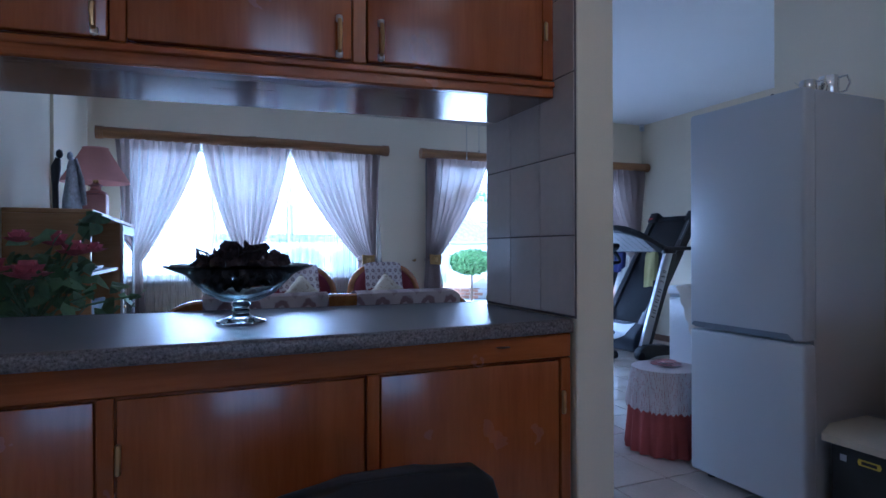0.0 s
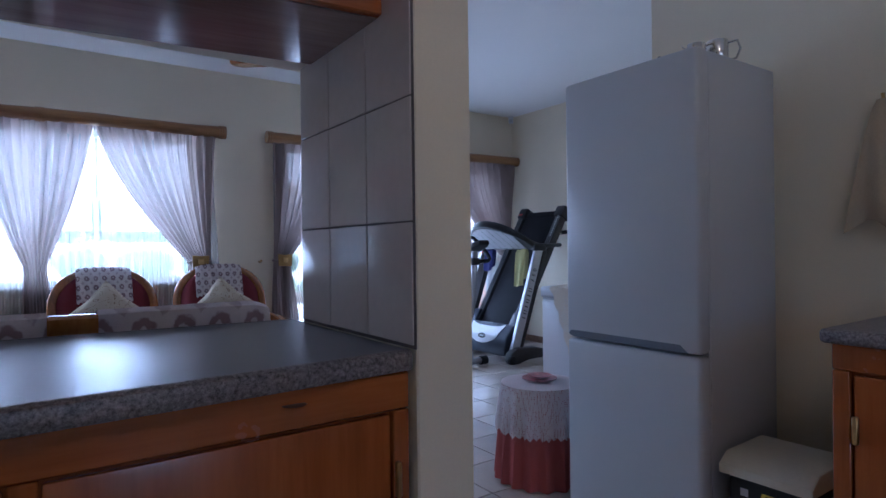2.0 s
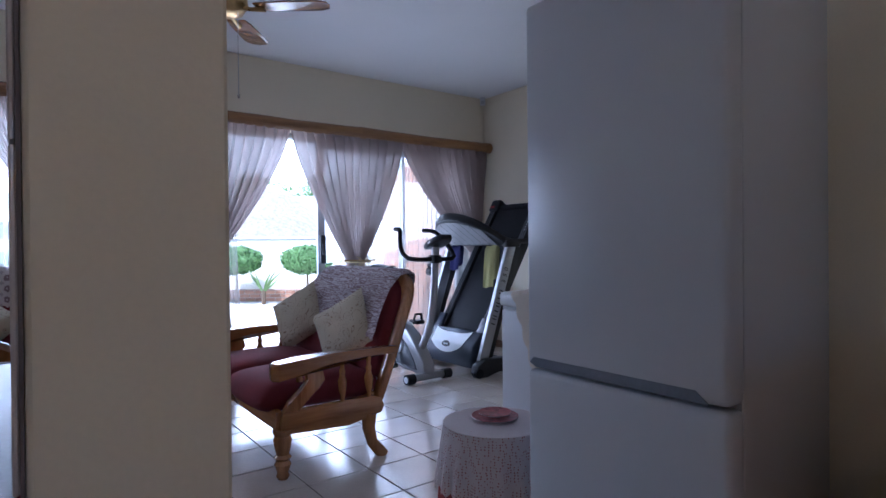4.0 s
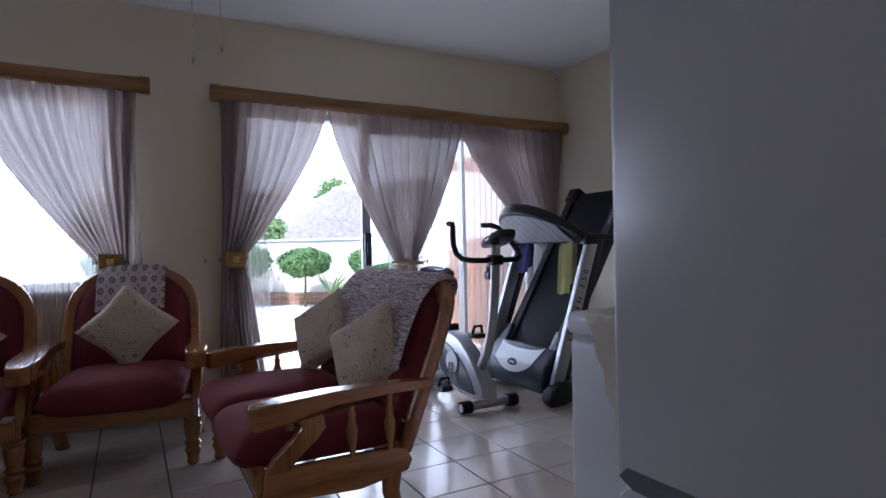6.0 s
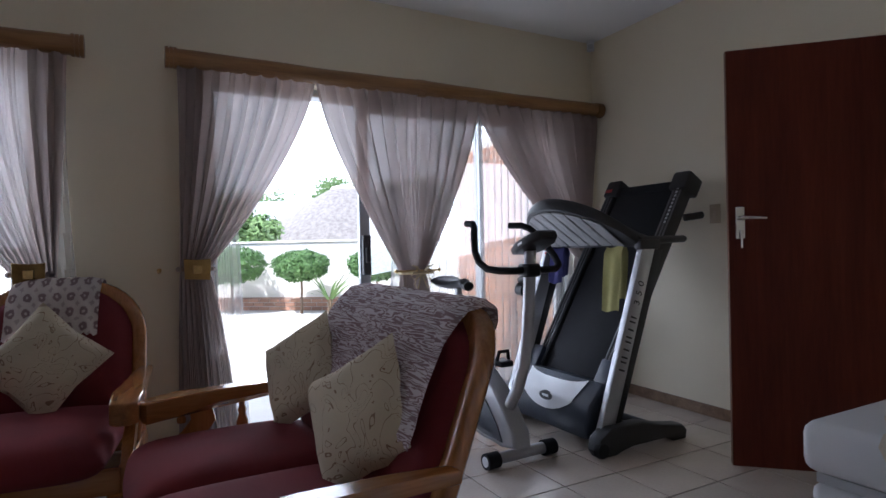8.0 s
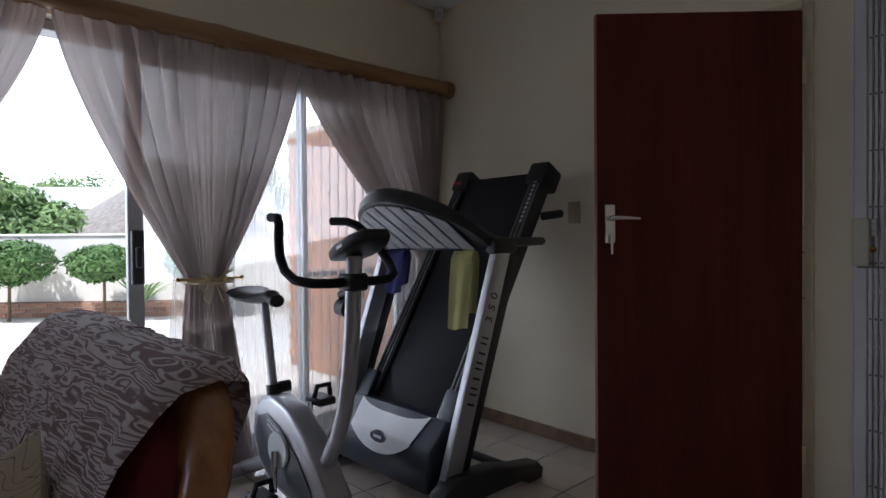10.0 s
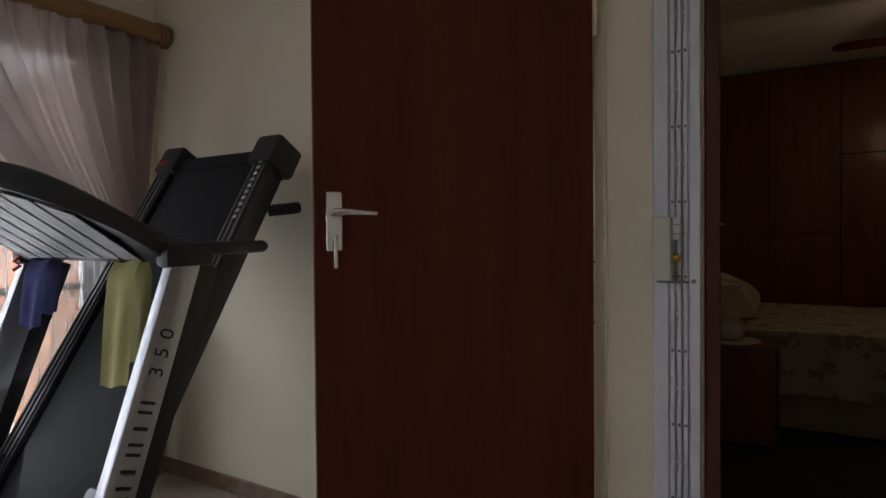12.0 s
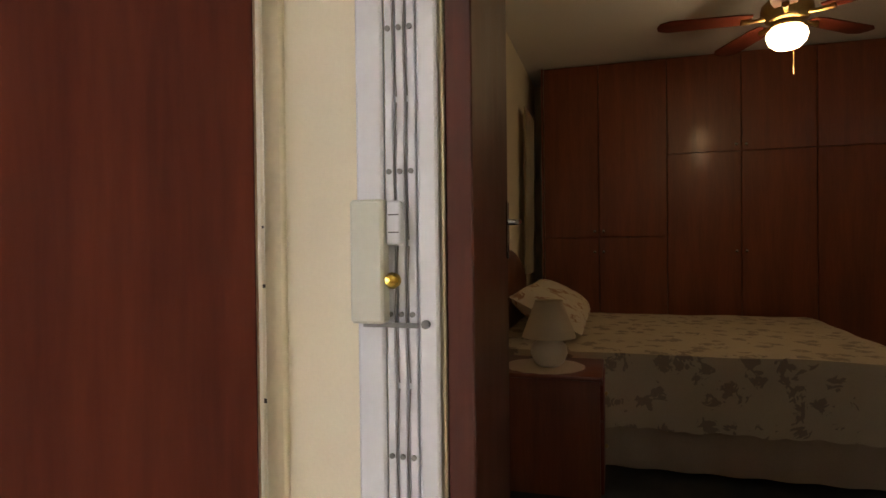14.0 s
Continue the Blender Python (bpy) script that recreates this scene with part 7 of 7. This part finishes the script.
def bed_pillow(x, label, seed):
    bm = B()
    n = 14
    for side in (-1, 1):
        rows = []
        for j in range(n + 1):
            rows.append([])
            for i in range(n + 1):
                u, v = 2 * i / n - 1, 2 * j / n - 1
                h = (max(0, 1 - u * u) * max(0, 1 - v * v)) ** 0.4
                rows[-1].append((u * 0.33, v * 0.22, side * h * 0.09 + 0.01 * h * noise.noise(Vector((u * 2 + seed, v * 2, side)))))
        sheet(bm, rows)
    bmesh.ops.remove_doubles(bm, verts=bm.verts, dist=1e-4)
    return solo("bed_pillow", bm, PILF, label, "pillow", "bed pillows", m=pose(x, 4.27, 0.745, 27, 0, 0))


bed_pillow(8.02, "cream sprigged pillow propped on the headboard", 1)
bed_pillow(8.66, "cream sprigged pillow propped on the headboard", 2)

# bedside pedestal and lamp
ps = thing("bedside_pedestal", pose(7.06, 3.97, 0), "red-brown wooden bedside pedestal", "bedside table")
part("body", box(B(), 0.012, 0.40, 0.0, 0.61, 0.04, 0.548), wood("pedestal_wood", (0.12, 0.03, 0.014), (0.20, 0.055, 0.024), 0.35, "z", coat=0.3), ps, smooth=False)
part("top", box(B(), 0.0, 0.41, -0.012, 0.62, 0.5485, 0.568, 0.005, 2), wood("pedestal_top", (0.12, 0.03, 0.014), (0.20, 0.055, 0.024), 0.3, "y", coat=0.4), ps)
part("plinth", box(B(), 0.03, 0.39, 0.02, 0.60, 0.0, 0.0395), BLACKP, ps, smooth=False)
for z0, z1 in ((0.38, 0.53), (0.06, 0.37)):
    dr = part("drawer" if z0 > 0.3 else "door", box(B(), 0.02, 0.39, -0.016, -0.0005, z0, z1, 0.003), DOORWOOD, ps)
    part("knob", lathe(B(), [(0.006, 0), (0.012, 0.01), (0.001, 0.018)], 10), BRASS, dr).matrix_basis = pose(0.19, -0.0165, (z0 + z1) / 2, 90, 0, 0)
dy = thing("doily", pose(7.24, 4.22, 0.5685), "white lace doily under the bedside lamp", "doily")
bm = B()
rows = [[(r * (1 + (0.05 * math.cos(k * 0.785 * 2) if r > 0.1 else 0)) * math.cos(k * math.tau / 64), r * 1.05 * math.sin(k * math.tau / 64), 0.0015 - (0.0 if r < 0.15 else 0.0005)) for k in range(64)] for r in (0.004, 0.08, 0.15, 0.175)]
sheet(bm, rows, closed=True)
part("lace", bm, LACE, dy)
bl_ = thing("bedside_lamp", pose(7.24, 4.20, 0.571), "cream bedside lamp with conical shade, unlit", "lamp")
part("base", lathe(B(), [(0.045, 0), (0.07, 0.02), (0.085, 0.06), (0.08, 0.095), (0.05, 0.125), (0.03, 0.135), (0.02, 0.16)], 26), mat("cream_ceramic_base", (0.58, 0.50, 0.38), 0.3, var=0.05), bl_)
bm = B()
rows = []
for r, z in ((0.122, 0.135), (0.120, 0.142), (0.062, 0.30), (0.064, 0.305)):
    rows.append([(r * (1 + 0.015 * (k % 2)) * math.cos(k * math.tau / 64), r * (1 + 0.015 * (k % 2)) * math.sin(k * math.tau / 64), z) for k in range(64)])
sheet(bm, rows, closed=True)
part("shade", bm, cloth("cream_pleated_shade", (0.60, 0.50, 0.36), 0.3), bl_, "cream pleated shade")

# bedroom fan with its light on
bf = ceiling_fan("bedroom_fan", pose(7.95, 3.03, 2.63), 0.30, 0.64, 5, "dark wooden ceiling fan with a lit glass globe", 20, True)
part("light_fitter", lathe(B(), [(0.075, -0.375), (0.08, -0.36), (0.05, -0.352)], 24), BRASS, bf)
part("globe", lathe(B(), [(0.02, -0.49), (0.06, -0.482), (0.088, -0.455), (0.098, -0.42), (0.092, -0.395), (0.072, -0.3765)], 28), glow("lit_opal_globe", (1.0, 0.74, 0.40), 2.6), bf, "glowing opal glass globe")
part("pull_chain", tube(B(), [(0.0, -0.03, -0.49), (0.0, -0.03, -0.62)], 0.002, 6), BRASS, bf)
# curtain at the bedroom's north wall
curtain("bedroom_curtain", (9.02, 9.34), None, (9.02, 9.32), "pale bedroom curtain hanging beside the cupboards", cloth("pale_bedroom_curtain", (0.42, 0.36, 0.27), 0.2), y=4.56, z1=2.2, z0=0.9, folds=4, amp=0.02, group="bedroom curtains", seed=11)

# ---------------------------------------------------------------- floor tiles: each its own piece where the walk passes, the rest joined
T = 0.318
TX0, TY0 = 3.254, 4.632
tile_me = mesh_of("floor_tile", box(B(), -0.1555, 0.1555, -0.1555, 0.1555, -0.0055, 0.0, 0.0015), TILE, smooth=False)
far = B()
count = 0
for i in range(-16, 8):
    for j in range(-22, 7):
        x, y = TX0 + (i + 0.5) * T, TY0 + (j + 0.5) * T
        lo_x, hi_x = max(x - T / 2, -1.58), min(x + T / 2, 5.44)
        lo_y, hi_y = max(y - T / 2, -2.48), min(y + T / 2, 6.84)
        if hi_x - lo_x < 0.04 or hi_y - lo_y < 0.04:
            continue
        whole = hi_x - lo_x > T - 1e-4 and hi_y - lo_y > T - 1e-4
        if whole and x > 0.9 and y > 2.5 and count < 300:
            t = new("floor_tile", tile_me)
            t.parent = floor
            t.location = (x, y, 0.0)
            count += 1
        else:
            box(far, lo_x + 0.0035, hi_x - 0.0035, lo_y + 0.0035, hi_y - 0.0035, -0.0055, 0.0)
rest = part("floor_tiles_rest", far, TILE, floor, smooth=False)
tagged(rest, kind="stuff")
